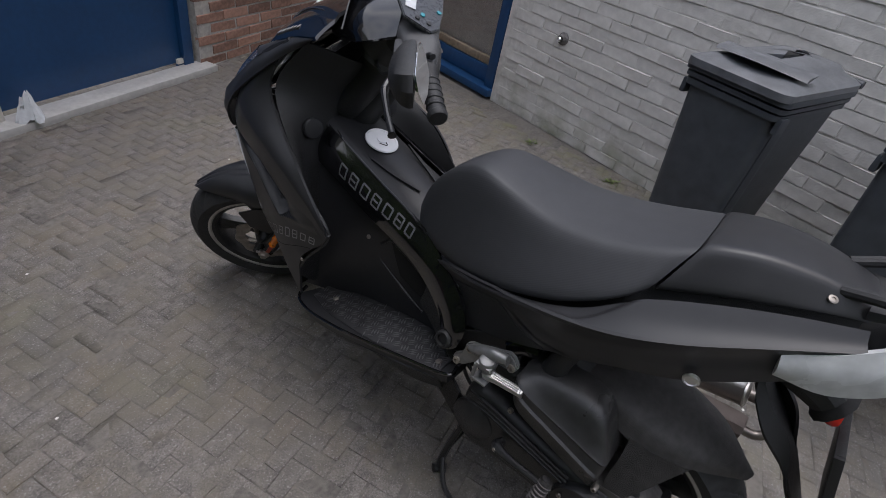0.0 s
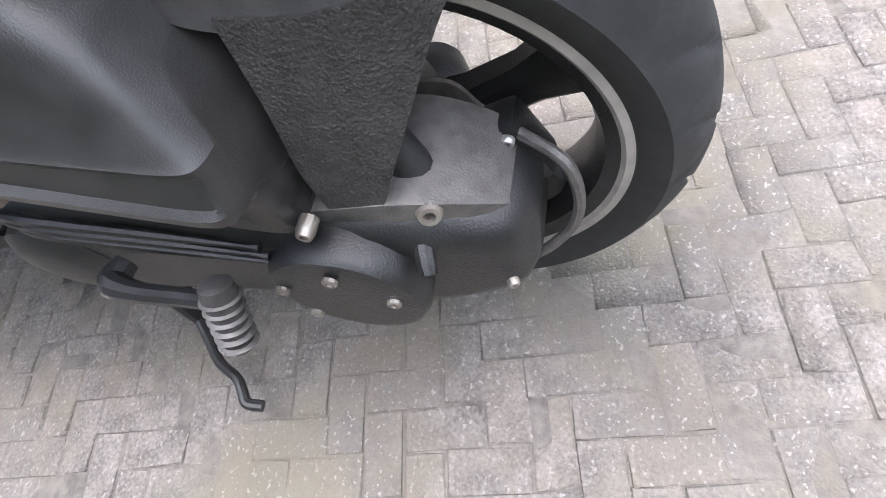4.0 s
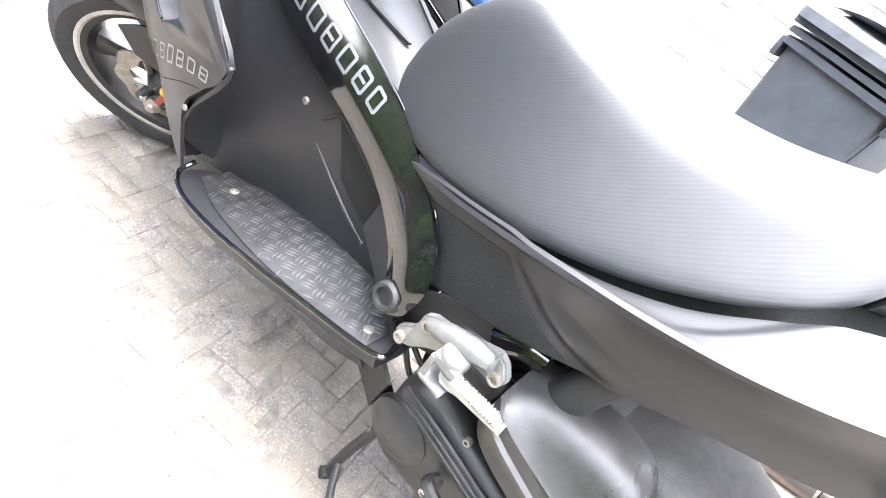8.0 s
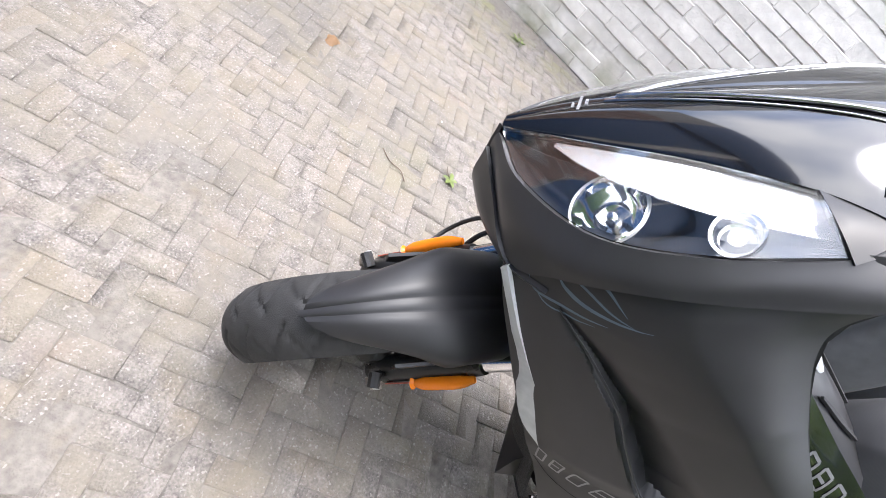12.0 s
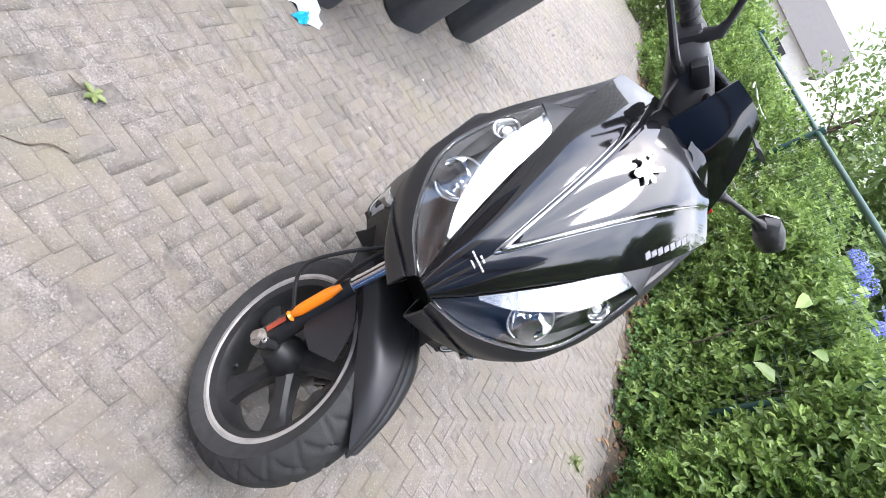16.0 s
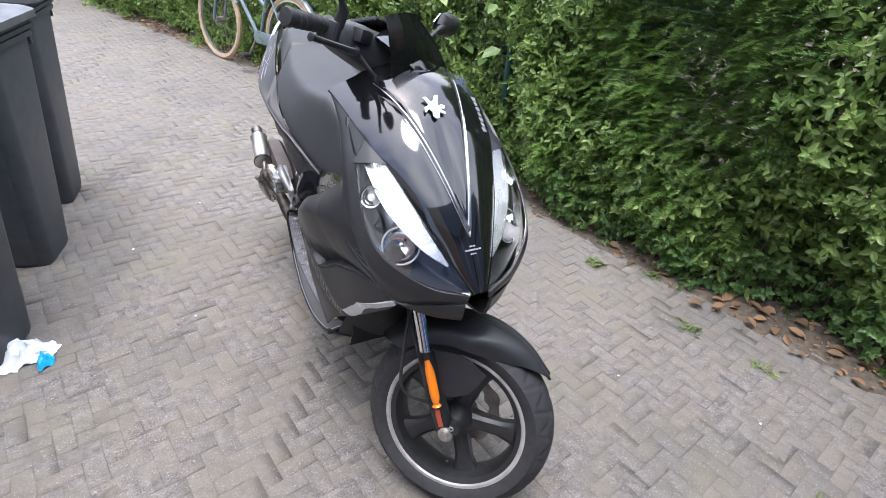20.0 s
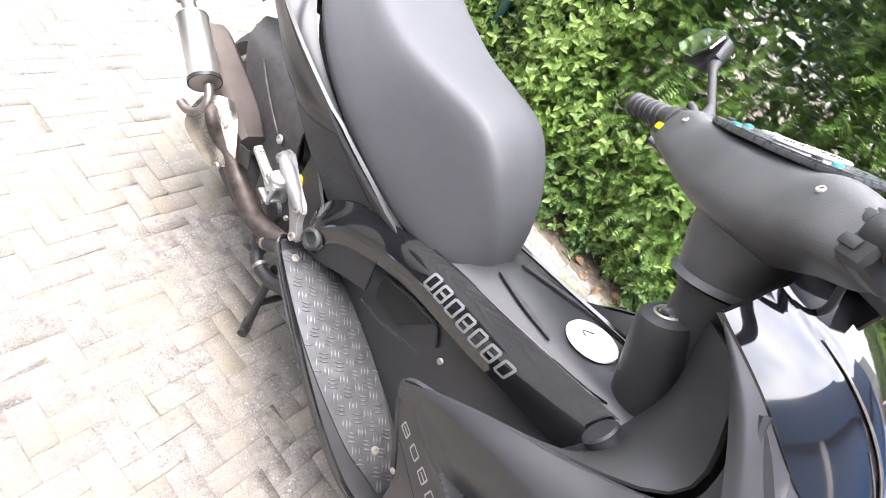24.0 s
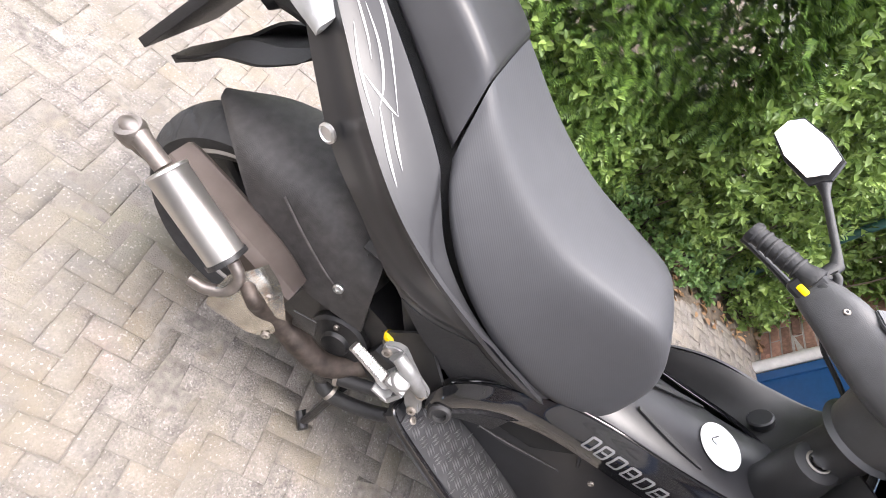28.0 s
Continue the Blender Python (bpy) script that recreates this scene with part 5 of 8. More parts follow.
def case_ring(y, zb, zt, x):
    return [V(-0.055, y, zb), V(x + 0.018, y, zb), V(x + 0.004, y, zb + 0.008), V(x, y, zb + 0.022), V(x, y, zt - 0.030), V(x + 0.004, y, zt - 0.014), V(x + 0.016, y, zt - 0.003), V(x + 0.03, y, zt), V(-0.055, y, zt)]


case = part("gear_case", loft(dense([case_ring(0.352, 0.275, 0.36, -0.135), case_ring(0.342, 0.240, 0.385, -0.158), case_ring(0.31, 0.222, 0.402, -0.168), case_ring(0.26, 0.226, 0.402, -0.170), case_ring(0.20, 0.232, 0.388, -0.168),
    case_ring(0.12, 0.232, 0.372, -0.166), case_ring(0.04, 0.222, 0.365, -0.164), case_ring(-0.04, 0.225, 0.360, -0.158), case_ring(-0.085, 0.232, 0.345, -0.150), case_ring(-0.110, 0.240, 0.335, -0.142), case_ring(-0.124, 0.258, 0.315, -0.128)], 50)), "case", scooter, "black finned transmission case", 40)
for k, dz in enumerate((0.0, -0.014, -0.026)):
    part("case_rib", tube([(-0.160, 0.335, 0.375 + dz), (-0.174, 0.26, 0.388 + dz), (-0.172, 0.16, 0.370 + dz), (-0.170, 0.07, 0.352 + dz)], [0.003, 0.005, 0.0045, 0.002], 8, 30), "case", case, "raised rib")
cover = part("clutch_cover", lathe([(0.066, -0.02), (0.067, 0.010), (0.062, 0.018), (0.050, 0.021), (0.01, 0.022)], axis_to((-0.164, 0.022, 0.290), (-1, 0, 0.02)), 40), "case", scooter, "round clutch cover")
for p in ((-0.187, 0.015, 0.337), (-0.186, -0.022, 0.300), (-0.187, 0.062, 0.262), (-0.187, 0.068, 0.312)):
    bolt((p[0] + 0.001, p[1], p[2]), (-1, 0, 0.05), 0.006, 0.004, cover, "steel")
part("fan_dome", lathe([(0.055, 0), (0.053, 0.012), (0.038, 0.022), (0.01, 0.026)], axis_to((-0.160, 0.305, 0.305), (-1, 0, 0)), 28), "case", case, "round fan cover")
bolt((-0.176, 0.229, 0.428), (-1, 0, 0.2), 0.006, 0.008, case)
bolt((-0.157, 0.02, 0.377), (-1, 0, 0), 0.007, 0.016, case)
bolt((-0.150, -0.105, 0.275), (-1, -0.5, 0), 0.005, 0.006, case)
part("gearbox", loft(dense([[V(-0.15 + dx, y, zb), V(-0.15 + dx, y, zt), V(-0.05, y, zt), V(-0.05, y, zb)] for y, zb, zt, dx in ((0.03, 0.25, 0.372, 0), (-0.04, 0.24, 0.376, 0.005), (-0.09, 0.25, 0.355, 0.02), (-0.115, 0.27, 0.325, 0.04))], 12)), "castalu", scooter, "dusty cast aluminium gearbox")
# kick starter
kick = part("kick_lever", tube([(-0.176, 0.220, 0.322), (-0.196, 0.222, 0.324), (-0.204, 0.19, 0.326), (-0.206, 0.14, 0.330), (-0.208, 0.105, 0.334)], [0.010, 0.013, 0.009, 0.008, 0.008], 10, 20), "case", scooter, "folded kick-start lever")
part("pedal", lathe([(0.010, -0.012), (0.013, -0.010), (0.014, 0.0), (0.012, 0.05), (0.008, 0.056)], axis_to((-0.205, 0.100, 0.340), (-0.55, 0.05, -1)), 16), "dusty", kick, "ribbed black pedal rubber")
for k in range(6):
    c = V(-0.205, 0.100, 0.340) + V(-0.55, 0.05, -1).normalized() * (0.002 + k * 0.009)
    part("pedal_rib", turned([(0.0125, -0.002), (0.0165, 0), (0.0125, 0.002)], axis_to(c, (-0.55, 0.05, -1)), 18), "castalu", kick)
bolt((-0.206, 0.221, 0.324), (-1, 0, 0), 0.006, 0.004, kick)
# rear shock, caliper and hose
shock = part("rear_shock", tube([(-0.115, -0.055, 0.34), (-0.100, -0.02, 0.41), (-0.085, 0.03, 0.50)], 0.016, 14), "plastic", scooter, "rear shock absorber")
bolt((-0.128, -0.054, 0.358), (-1, -0.3, 0.3), 0.010, 0.020, shock)
bolt((-0.145, -0.045, 0.335), (-1, -0.3, -0.5), 0.008, 0.030, shock, "case")
cal = part("brake_caliper", box((0, 0, 0), (0.035, 0.055, 0.07), Matrix.Translation((-0.050, -0.095, 0.315)) @ Matrix.Rotation(radians(-25), 4, "X"), 0.008), "case", scooter, "rear brake caliper")
for p in ((-0.068, -0.075, 0.335), (-0.068, -0.118, 0.300), (-0.068, -0.10, 0.345)):
    bolt(p, (-1, 0, 0), 0.006, 0.006, cal, "alloy")
part("brake_hose", tube([(-0.060, -0.105, 0.345), (-0.085, -0.145, 0.335), (-0.090, -0.150, 0.270), (-0.105, -0.115, 0.230), (-0.11, -0.06, 0.22)], 0.005, 8, 24), "castalu", cal, "grey braided hose")
# engine and frame seen between panels
eng = part("engine", loft(dense([[V(-0.09 + 0.02 * abs(k - 1), y, zb), V(0.09, y, zb), V(0.095, y, zt), V(-0.085, y, zt)] for k, (y, zb, zt) in enumerate(((0.13, 0.24, 0.42), (0.22, 0.22, 0.45), (0.31, 0.23, 0.43), (0.37, 0.27, 0.38)))], 14)), "case", scooter, "dark engine block")
part("frame_tube", tube([(-0.10, 0.42, 0.40), (-0.105, 0.34, 0.47), (-0.10, 0.26, 0.55), (-0.09, 0.22, 0.62)], 0.019, 14, 12), "plastic", scooter, "black frame tube")
part("frame_tube", tube([(0.10, 0.42, 0.40), (0.105, 0.34, 0.47), (0.10, 0.24, 0.57), (0.09, 0.14, 0.68)], 0.019, 14, 12), "plastic", scooter, "black frame tube")
part("cylinder", lathe([(0.05, 0), (0.052, 0.01), (0.05, 0.10), (0.035, 0.12)], axis_to((0.02, 0.33, 0.40), (0, 0.9, 0.5)), 20), "castalu", eng, "dirty cylinder head")
part("intake_pipe", tube([(-0.12, 0.25, 0.46), (-0.12, 0.31, 0.47), (-0.06, 0.34, 0.46)], 0.026, 14, 12), "plastic", eng, "black rubber intake")
part("inner_fender", skin([[(-0.10, 0.14, 0.56), (0, 0.13, 0.60), (0.10, 0.14, 0.56)], [(-0.11, 0.24, 0.58), (0, 0.24, 0.62), (0.11, 0.24, 0.58)], [(-0.10, 0.40, 0.50), (0, 0.42, 0.55), (0.10, 0.40, 0.50)]], 8, 10, 0.006), "plastic", scooter, "dark inner panel")
part("carburettor", loft(dense([[V(-0.10 + hx * cx, y, 0.485 + hz * cz) for cx, cz in ((-1, -0.6), (-0.6, -1), (0.6, -1), (1, -0.6), (1, 0.6), (0.6, 1), (-0.6, 1), (-1, 0.6))] for y, hx, hz in ((0.26, 0.02, 0.02), (0.27, 0.035, 0.035), (0.32, 0.038, 0.042), (0.36, 0.030, 0.03), (0.38, 0.018, 0.018))], 16)), "case", eng, "dark carburettor")
part("frame_plate", skin([[(-0.135, 0.44, 0.47), (-0.145, 0.38, 0.52), (-0.14, 0.30, 0.575)], [(-0.115, 0.44, 0.36), (-0.12, 0.36, 0.40), (-0.115, 0.27, 0.46)]], 8, 10, 0.006), "plastic", eng, "dark frame plate")
part("frame_plate", skin([[(0.135, 0.44, 0.47), (0.145, 0.38, 0.52), (0.14, 0.30, 0.575)], [(0.115, 0.44, 0.36), (0.12, 0.36, 0.40), (0.115, 0.27, 0.46)]], 8, 10, 0.006), "plastic", eng, "dark frame plate")
for k in range(5):
    part("cable", tube([(-0.14 + 0.012 * k, 0.40, 0.43 - 0.01 * k), (-0.135 + 0.015 * k, 0.34, 0.36 + 0.02 * k), (-0.12 + 0.02 * k, 0.30, 0.44), (-0.10 + 0.02 * k, 0.22, 0.50 + 0.012 * k)], 0.0045, 8, 20), "plastic", eng, "black cable")
part("front_cover", skin([[(-0.15, 0.40, 0.36), (-0.16, 0.36, 0.34)], [(-0.12, 0.44, 0.25), (-0.12, 0.38, 0.20)], [(-0.06, 0.44, 0.22), (-0.06, 0.38, 0.19)]], 8, 8, 0.006), "plastic", scooter, "curved black hugger")
part("water_hose", tube([(0.125, 0.262, 0.262), (0.145, 0.285, 0.275), (0.142, 0.33, 0.310), (0.130, 0.39, 0.355), (0.10, 0.43, 0.39)], 0.013, 14, 28), "plastic", eng, "black water hose")
part("water_hose", tube([(0.125, 0.275, 0.245), (0.150, 0.300, 0.230), (0.142, 0.357, 0.225), (0.130, 0.43, 0.275), (0.10, 0.47, 0.31)], 0.015, 14, 28), "plastic", eng, "black water hose")
for p, d in (((0.143, 0.300, 0.286), (0, 0.8, 0.6)), ((0.147, 0.318, 0.226), (0, 1, -0.1)), ((0.133, 0.375, 0.346), (0, 0.8, 0.6))):
    part("hose_clip", turned([(0.0145, -0.004), (0.018, -0.004), (0.018, 0.004), (0.0145, 0.004)], axis_to(p, d), 20), "steel", eng, "steel hose clip")
part("pump_elbow", tube([(0.115, 0.262, 0.300), (0.142, 0.268, 0.280), (0.146, 0.280, 0.250)], 0.016, 14, 12), "case", eng, "dark pump elbow")
pump = part("pump_cover", lathe([(0.062, -0.02), (0.062, 0.012), (0.056, 0.018), (0.030, 0.020), (0.026, 0.028), (0.01, 0.030)], axis_to((0.098, 0.245, 0.325), (1, 0, 0.1)), 32), "case", eng, "round black pump cover")
for k in range(4):
    a_ = radians(30 + 90 * k)
    bolt((0.114, 0.245 + 0.048 * math.cos(a_), 0.325 + 0.048 * math.sin(a_)), (1, 0, 0.1), 0.006, 0.006, pump)
part("oil_cap", lathe([(0.010, 0), (0.011, 0.012), (0.007, 0.016)], axis_to((0.12, 0.285, 0.462), (0.4, -0.3, 1)), 14), "yellow", eng, "small yellow cap")
part("cap_neck", tube([(0.10, 0.30, 0.42), (0.12, 0.287, 0.462)], 0.009, 10), "steel", eng)
part("cylinder_cover", loft(dense([[V(0.06 + hx * cx, y, 0.36 + hz * cz) for cx, cz in ((-1, -0.6), (-0.6, -1), (0.6, -1), (1, -0.6), (1, 0.6), (0.6, 1), (-0.6, 1), (-1, 0.6))] for y, hx, hz in ((0.30, 0.05, 0.05), (0.34, 0.06, 0.065), (0.40, 0.058, 0.06), (0.44, 0.04, 0.045))], 16)), "case", eng, "dark cylinder cover")

# pegs
for sd in (-1, 1):
    def pt(x, y, z):
        """A point of the peg group; the right one sits a little further forward and lower."""
        return V(sd * x, y + (0.018 if sd > 0 else 0), z - (0.020 if sd > 0 else 0))
    frame_m = Matrix(((0, 0, sd, sd * 0.172), (1, 0, 0, 0.018 if sd > 0 else 0), (0, 1, 0, -0.020 if sd > 0 else 0), (0, 0, 0, 1)))
    br = part("peg_bracket", slab([(0.366, 0.522), (0.354, 0.533), (0.330, 0.541), (0.300, 0.557), (0.272, 0.573), (0.258, 0.568), (0.245, 0.551), (0.249, 0.536), (0.264, 0.531), (0.288, 0.528), (0.312, 0.510), (0.340, 0.486), (0.360, 0.461), (0.376, 0.453), (0.388, 0.462), (0.386, 0.475), (0.371, 0.492), (0.366, 0.508)], frame_m, 0.014, 0.003), "castlight", scooter, "cast alloy peg bracket")
    part("bracket_rib", tube([pt(0.184, 0.352, 0.521), pt(0.190, 0.325, 0.540), pt(0.193, 0.295, 0.556), pt(0.190, 0.266, 0.562)], [0.009, 0.013, 0.014, 0.009], 12, 20), "castlight", br, "rounded casting rib")
    part("yoke", box((0, 0, 0), (0.034, 0.036, 0.012), Matrix.Translation(pt(0.206, 0.301, 0.534)), 0.004), "castlight", br)
    part("yoke", box((0, 0, 0), (0.034, 0.034, 0.006), Matrix.Translation(pt(0.208, 0.300, 0.496)), 0.002), "castlight", br)
    part("yoke", box((0, 0, 0), (0.005, 0.008, 0.042), Matrix.Translation(pt(0.221, 0.316, 0.514)), 0.0015), "castlight", br)
    part("yoke_back", box((0, 0, 0), (0.012, 0.032, 0.046), Matrix.Translation(pt(0.190, 0.302, 0.515)), 0.003), "castlight", br)
    part("pivot_cap", lathe([(0.0175, 0), (0.0175, 0.004), (0.015, 0.008), (0.009, 0.0105), (0.002, 0.011)], axis_to(pt(0.206, 0.301, 0.540), (sd * 0.15, 0, 1)), 28), "castlight", br, "domed pivot cap")
    base, tip = pt(0.207, 0.300, 0.512), pt(0.204, 0.213, 0.522)
    d = (tip - base).normalized()
    upv = (V(sd * 0.35, 0, 1) - d * V(sd * 0.35, 0, 1).dot(d)).normalized()
    sdv = d.cross(upv)
    rings = []
    for f, hw, hh in ((-0.02, 0.007, 0.007), (0.04, 0.0115, 0.009), (0.2, 0.0115, 0.008), (0.30, 0.0095, 0.007), (0.93, 0.0080, 0.006), (0.96, 0.0085, 0.009), (1.0, 0.0080, 0.009)):
        q = base.lerp(tip, f)
        rings.append([q + sdv * hw * a + upv * hh * b for a, b in ((-1, -0.6), (-0.7, -1), (0.7, -1), (1, -0.6), (1, 0.6), (0.7, 1), (-0.7, 1), (-1, 0.6))])
    pg = part("peg", loft(rings), "alloy", br, "flat folding passenger peg")
    studs = bmesh.new()
    for i in range(13):
        for j in range(4):
            c = base.lerp(tip, 0.27 + 0.050 * i) + sdv * ((j - 1.5) * 0.0043) + upv * 0.0072
            box((0, 0, 0), (0.0026, 0.0030, 0.0030), Matrix.Translation(c) @ Matrix.Rotation(radians(35), 4, "Z"), bm=studs)
    part("knurl", studs, "alloy", pg, "rows of studs", 0)["kind"] = "stuff"
    for p in ((0.186, 0.352, 0.519), (0.186, 0.375, 0.466), (0.186, 0.257, 0.545)):
        q = pt(*p)
        part("screw", lathe([(0.0085, 0), (0.0085, 0.005), (0.0065, 0.006), (0.0045, 0.006), (0.004, 0.002)], axis_to(q, (sd, 0, 0.15)), 14), "steel", br)

# centre stand
stand = part("centre_stand", tube([(-0.13, 0.335, 0.23), (-0.145, 0.350, 0.13), (-0.150, 0.358, 0.045), (-0.152, 0.356, 0.012)], 0.010, 10, 16), "case", scooter, "black tubular centre stand")
part("stand_leg", tube([(0.12, 0.335, 0.23), (0.130, 0.350, 0.13), (0.135, 0.362, 0.045), (0.136, 0.364, 0.012)], 0.010, 10, 16), "case", stand)
part("stand_bar", tube([(-0.15, 0.352, 0.115), (0.133, 0.354, 0.115)], 0.009, 10), "case", stand)
part("stand_foot", tube([(-0.165, 0.366, 0.012), (-0.15, 0.356, 0.010), (-0.14, 0.340, 0.012)], 0.012, 10), "case", stand)
part("stand_foot", tube([(0.12, 0.345, 0.012), (0.136, 0.364, 0.010), (0.15, 0.376, 0.012)], 0.012, 10), "case", stand)
part("stand_toe", tube([(-0.148, 0.356, 0.07), (-0.175, 0.335, 0.058), (-0.205, 0.305, 0.055), (-0.222, 0.270, 0.058), (-0.236, 0.258, 0.056), (-0.250, 0.248, 0.052), (-0.250, 0.228, 0.046)], [0.006, 0.007, 0.007, 0.007, 0.007, 0.0075, 0.0075], 10, 34), "case", stand, "hooked foot lever")
part("stand_spring", tube([(-0.14, 0.345, 0.20), (-0.148, 0.355, 0.075)], 0.004, 8), "steel", stand)

# exhaust
muf = part("silencer", lathe([(0.018, -0.002), (0.0305, 0.0), (0.0325, 0.003), (0.0305, 0.006), (0.0305, 0.146), (0.0325, 0.149), (0.0305, 0.153), (0.018, 0.155)], axis_to((0.209, 0.010, 0.452), (-0.014, -0.147, 0.045)), 40), "brushed", scooter, "brushed alloy silencer can")
part("silencer_ring", turned([(0.031, -0.004), (0.0335, -0.004), (0.0335, 0.004), (0.031, 0.004)], axis_to((0.209, 0.006, 0.453), (-0.014, -0.147, 0.045)), 40), "case", muf)
part("tail_pipe", tube([(0.195, -0.140, 0.498), (0.193, -0.170, 0.505), (0.190, -0.198, 0.508), (0.183, -0.214, 0.495), (0.172, -0.214, 0.462), (0.160, -0.190, 0.438), (0.150, -0.155, 0.44)], [0.014, 0.014, 0.016, 0.013, 0.0105, 0.0105, 0.0105], 14, 30), "steelpipe", muf, "curved tail pipe")
part("pipe_nut", lathe([(0.020, -0.016), (0.022, 0.004), (0.019, 0.012), (0.011, 0.013), (0.010, 0.010), (0.003, 0.010)], axis_to((0.191, -0.200, 0.505), (0.3, -0.5, 0.8)), 14), "steelpipe", muf)
body = part("exhaust_box", loft(dense([[V(0.136 + hx * cx, y, z + hz * cz) for cx, cz in ((-1, -0.6), (-0.6, -1), (0.6, -1), (1, -0.6), (1, 0.6), (0.6, 1), (-0.6, 1), (-1, 0.6))] for y, z, hx, hz in ((-0.155, 0.446, 0.024, 0.020), (-0.150, 0.445, 0.034, 0.030), (-0.06, 0.428, 0.038, 0.034), (0.02, 0.412, 0.038, 0.036), (0.07, 0.400, 0.036, 0.036), (0.12, 0.388, 0.028, 0.028))], 24)), "rust", scooter, "rusty brown-grey exhaust box")
part("heat_shield", skin([
    [(0.165, 0.055, 0.445), (0.180, 0.050, 0.452), (0.200, 0.040, 0.450), (0.216, 0.025, 0.432)],
    [(0.168, 0.090, 0.430), (0.190, 0.080, 0.430), (0.215, 0.060, 0.415), (0.232, 0.025, 0.395)],
    [(0.172, 0.120, 0.400), (0.200, 0.110, 0.385), (0.222, 0.080, 0.370), (0.236, 0.030, 0.360)],
    [(0.176, 0.145, 0.365), (0.200, 0.138, 0.345), (0.215, 0.110, 0.335), (0.225, 0.050, 0.335)]], 16, 16, 0.002), "polished", scooter, "scratched polished heat shield")
for p in ((0.189, 0.090, 0.416), (0.205, 0.135, 0.347)):
    bolt(p, (1, 0.3, 0.2), 0.008, 0.006, muf)
part("header_pipe", tube([(0.195, 0.04, 0.425), (0.215, 0.075, 0.425), (0.20, 0.09, 0.395), (0.175, 0.13, 0.355), (0.165, 0.19, 0.325), (0.150, 0.26, 0.30), (0.10, 0.33, 0.31), (0.05, 0.38, 0.36)], [0.012, 0.012, 0.016, 0.021, 0.024, 0.023, 0.018, 0.016], 16, 40), "rustdark", scooter, "dark sooty header pipe")
part("pipe_end", tube([(0.205, 0.015, 0.452), (0.210, 0.040, 0.435), (0.222, 0.040, 0.405), (0.232, 0.015, 0.385), (0.234, -0.012, 0.378)], 0.010, 12, 16), "steelpipe", muf)
part("exhaust_bracket", box((0, 0, 0), (0.004, 0.045, 0.04), Matrix.Translation((0.175, 0.165, 0.405)) @ Matrix.Rotation(radians(25), 4, "X"), 0.002), "case", scooter, "square exhaust bracket")
bolt((0.112, 0.165, 0.455), (1, 0, 0.2), 0.010, 0.006, rear_guard, "alloy")

# ---- steered front ----
for sd in (-1, 1):
    leg = part("fork_leg", tube([T(sd * 0.086, 1.035, 0.60), T(sd * 0.086, 1.155, 0.375)], 0.0155, 18), "chrome", scooter, "bright fork tube")
    part("fork_slider", tube([T(sd * 0.086, 1.135, 0.415), T(sd * 0.086, 1.145, 0.395), T(sd * 0.086, 1.205, 0.300), T(sd * 0.086, 1.245, 0.245), T(sd * 0.086, 1.252, 0.228)], [0.019, 0.022, 0.023, 0.024, 0.016], 16), "forkblack", leg, "black fork slider")
    part("reflector", tube([T(sd * 0.110, 1.150, 0.405), T(sd * 0.113, 1.168, 0.380), T(sd * 0.113, 1.198, 0.330), T(sd * 0.111, 1.210, 0.308)], [0.006, 0.0115, 0.0115, 0.005], 14, 14), "orange", leg, "orange side reflector")
    part("fork_label", box((0, 0, 0), (0.002, 0.012, 0.045), Matrix.Translation(T(sd * 0.111, 1.225, 0.280)) @ TURN.to_3x3().to_4x4() @ Matrix.Rotation(radians(32), 4, "X")), "redlabel", leg, "small red label")
    ax = TURN.to_3x3() @ V(sd, 0, 0)
    part("axle_clamp", lathe([(0.018, 0), (0.018, 0.012), (0.011, 0.016), (0.010, 0.022), (0.004, 0.022)], axis_to(T(sd * 0.098, 1.252, 0.245), ax), 16), "steel", leg)
    bolt(T(sd * 0.108, 1.262, 0.272), ax, 0.007, 0.010, leg, "alloy")
    part("fork_lug", tube([T(sd * 0.09, 1.262, 0.272), T(sd * 0.115, 1.268, 0.272)], 0.011, 10), "case", leg)
part("axle", tube([T(-0.09, 1.252, 0.245), T(0.09, 1.252, 0.245)], 0.012, 12), "steel", scooter)
fcal = part("front_caliper", box((0, 0, 0), (0.04, 0.05, 0.075), Matrix.Translation(T(-0.066, 1.185, 0.285)) @ TURN.to_3x3().to_4x4() @ Matrix.Rotation(radians(30), 4, "X"), 0.008), "case", scooter, "front brake caliper")
part("front_hose", tube([T(0.09, 1.15, 0.36), T(0.12, 1.12, 0.43), T(0.11, 1.06, 0.52), T(0.08, 1.03, 0.60)], 0.0045, 8, 24), "plastic", fcal, "black brake hose")
part("front_hose", tube([T(0.10, 1.20, 0.30), T(0.15, 1.13, 0.33), T(0.15, 1.10, 0.42), T(0.10, 1.06, 0.56)], 0.004, 8, 24), "plastic", fcal, "black speedometer cable")
FEND = []
for x, dr, a0, a1 in ((-0.080, -0.045, 74, 140), (-0.074, -0.014, 66, 146), (-0.050, 0.002, 57, 150), (-0.022, 0.012, 51, 152), (-0.010, 0.009, 49, 152), (0.0, 0.011, 48, 152), (0.010, 0.009, 49, 152), (0.022, 0.012, 51, 152), (0.050, 0.002, 57, 150), (0.074, -0.014, 66, 146), (0.080, -0.045, 74, 140)):
    FEND.append([T(x * (0.55 + 0.45 * min(1, i / 2)) if i < 2 else x, 1.252 + (0.252 + dr + 0.003 * i) * math.cos(a), 0.245 + (0.252 + dr + 0.003 * i) * math.sin(a)) for i, a in enumerate(radians(a0 + (a1 - a0) * k / 6) for k in range(7))])
guard = part("front_mudguard", skin(FEND, 30, 34, 0.005), "satin", scooter, "satin black front mudguard")
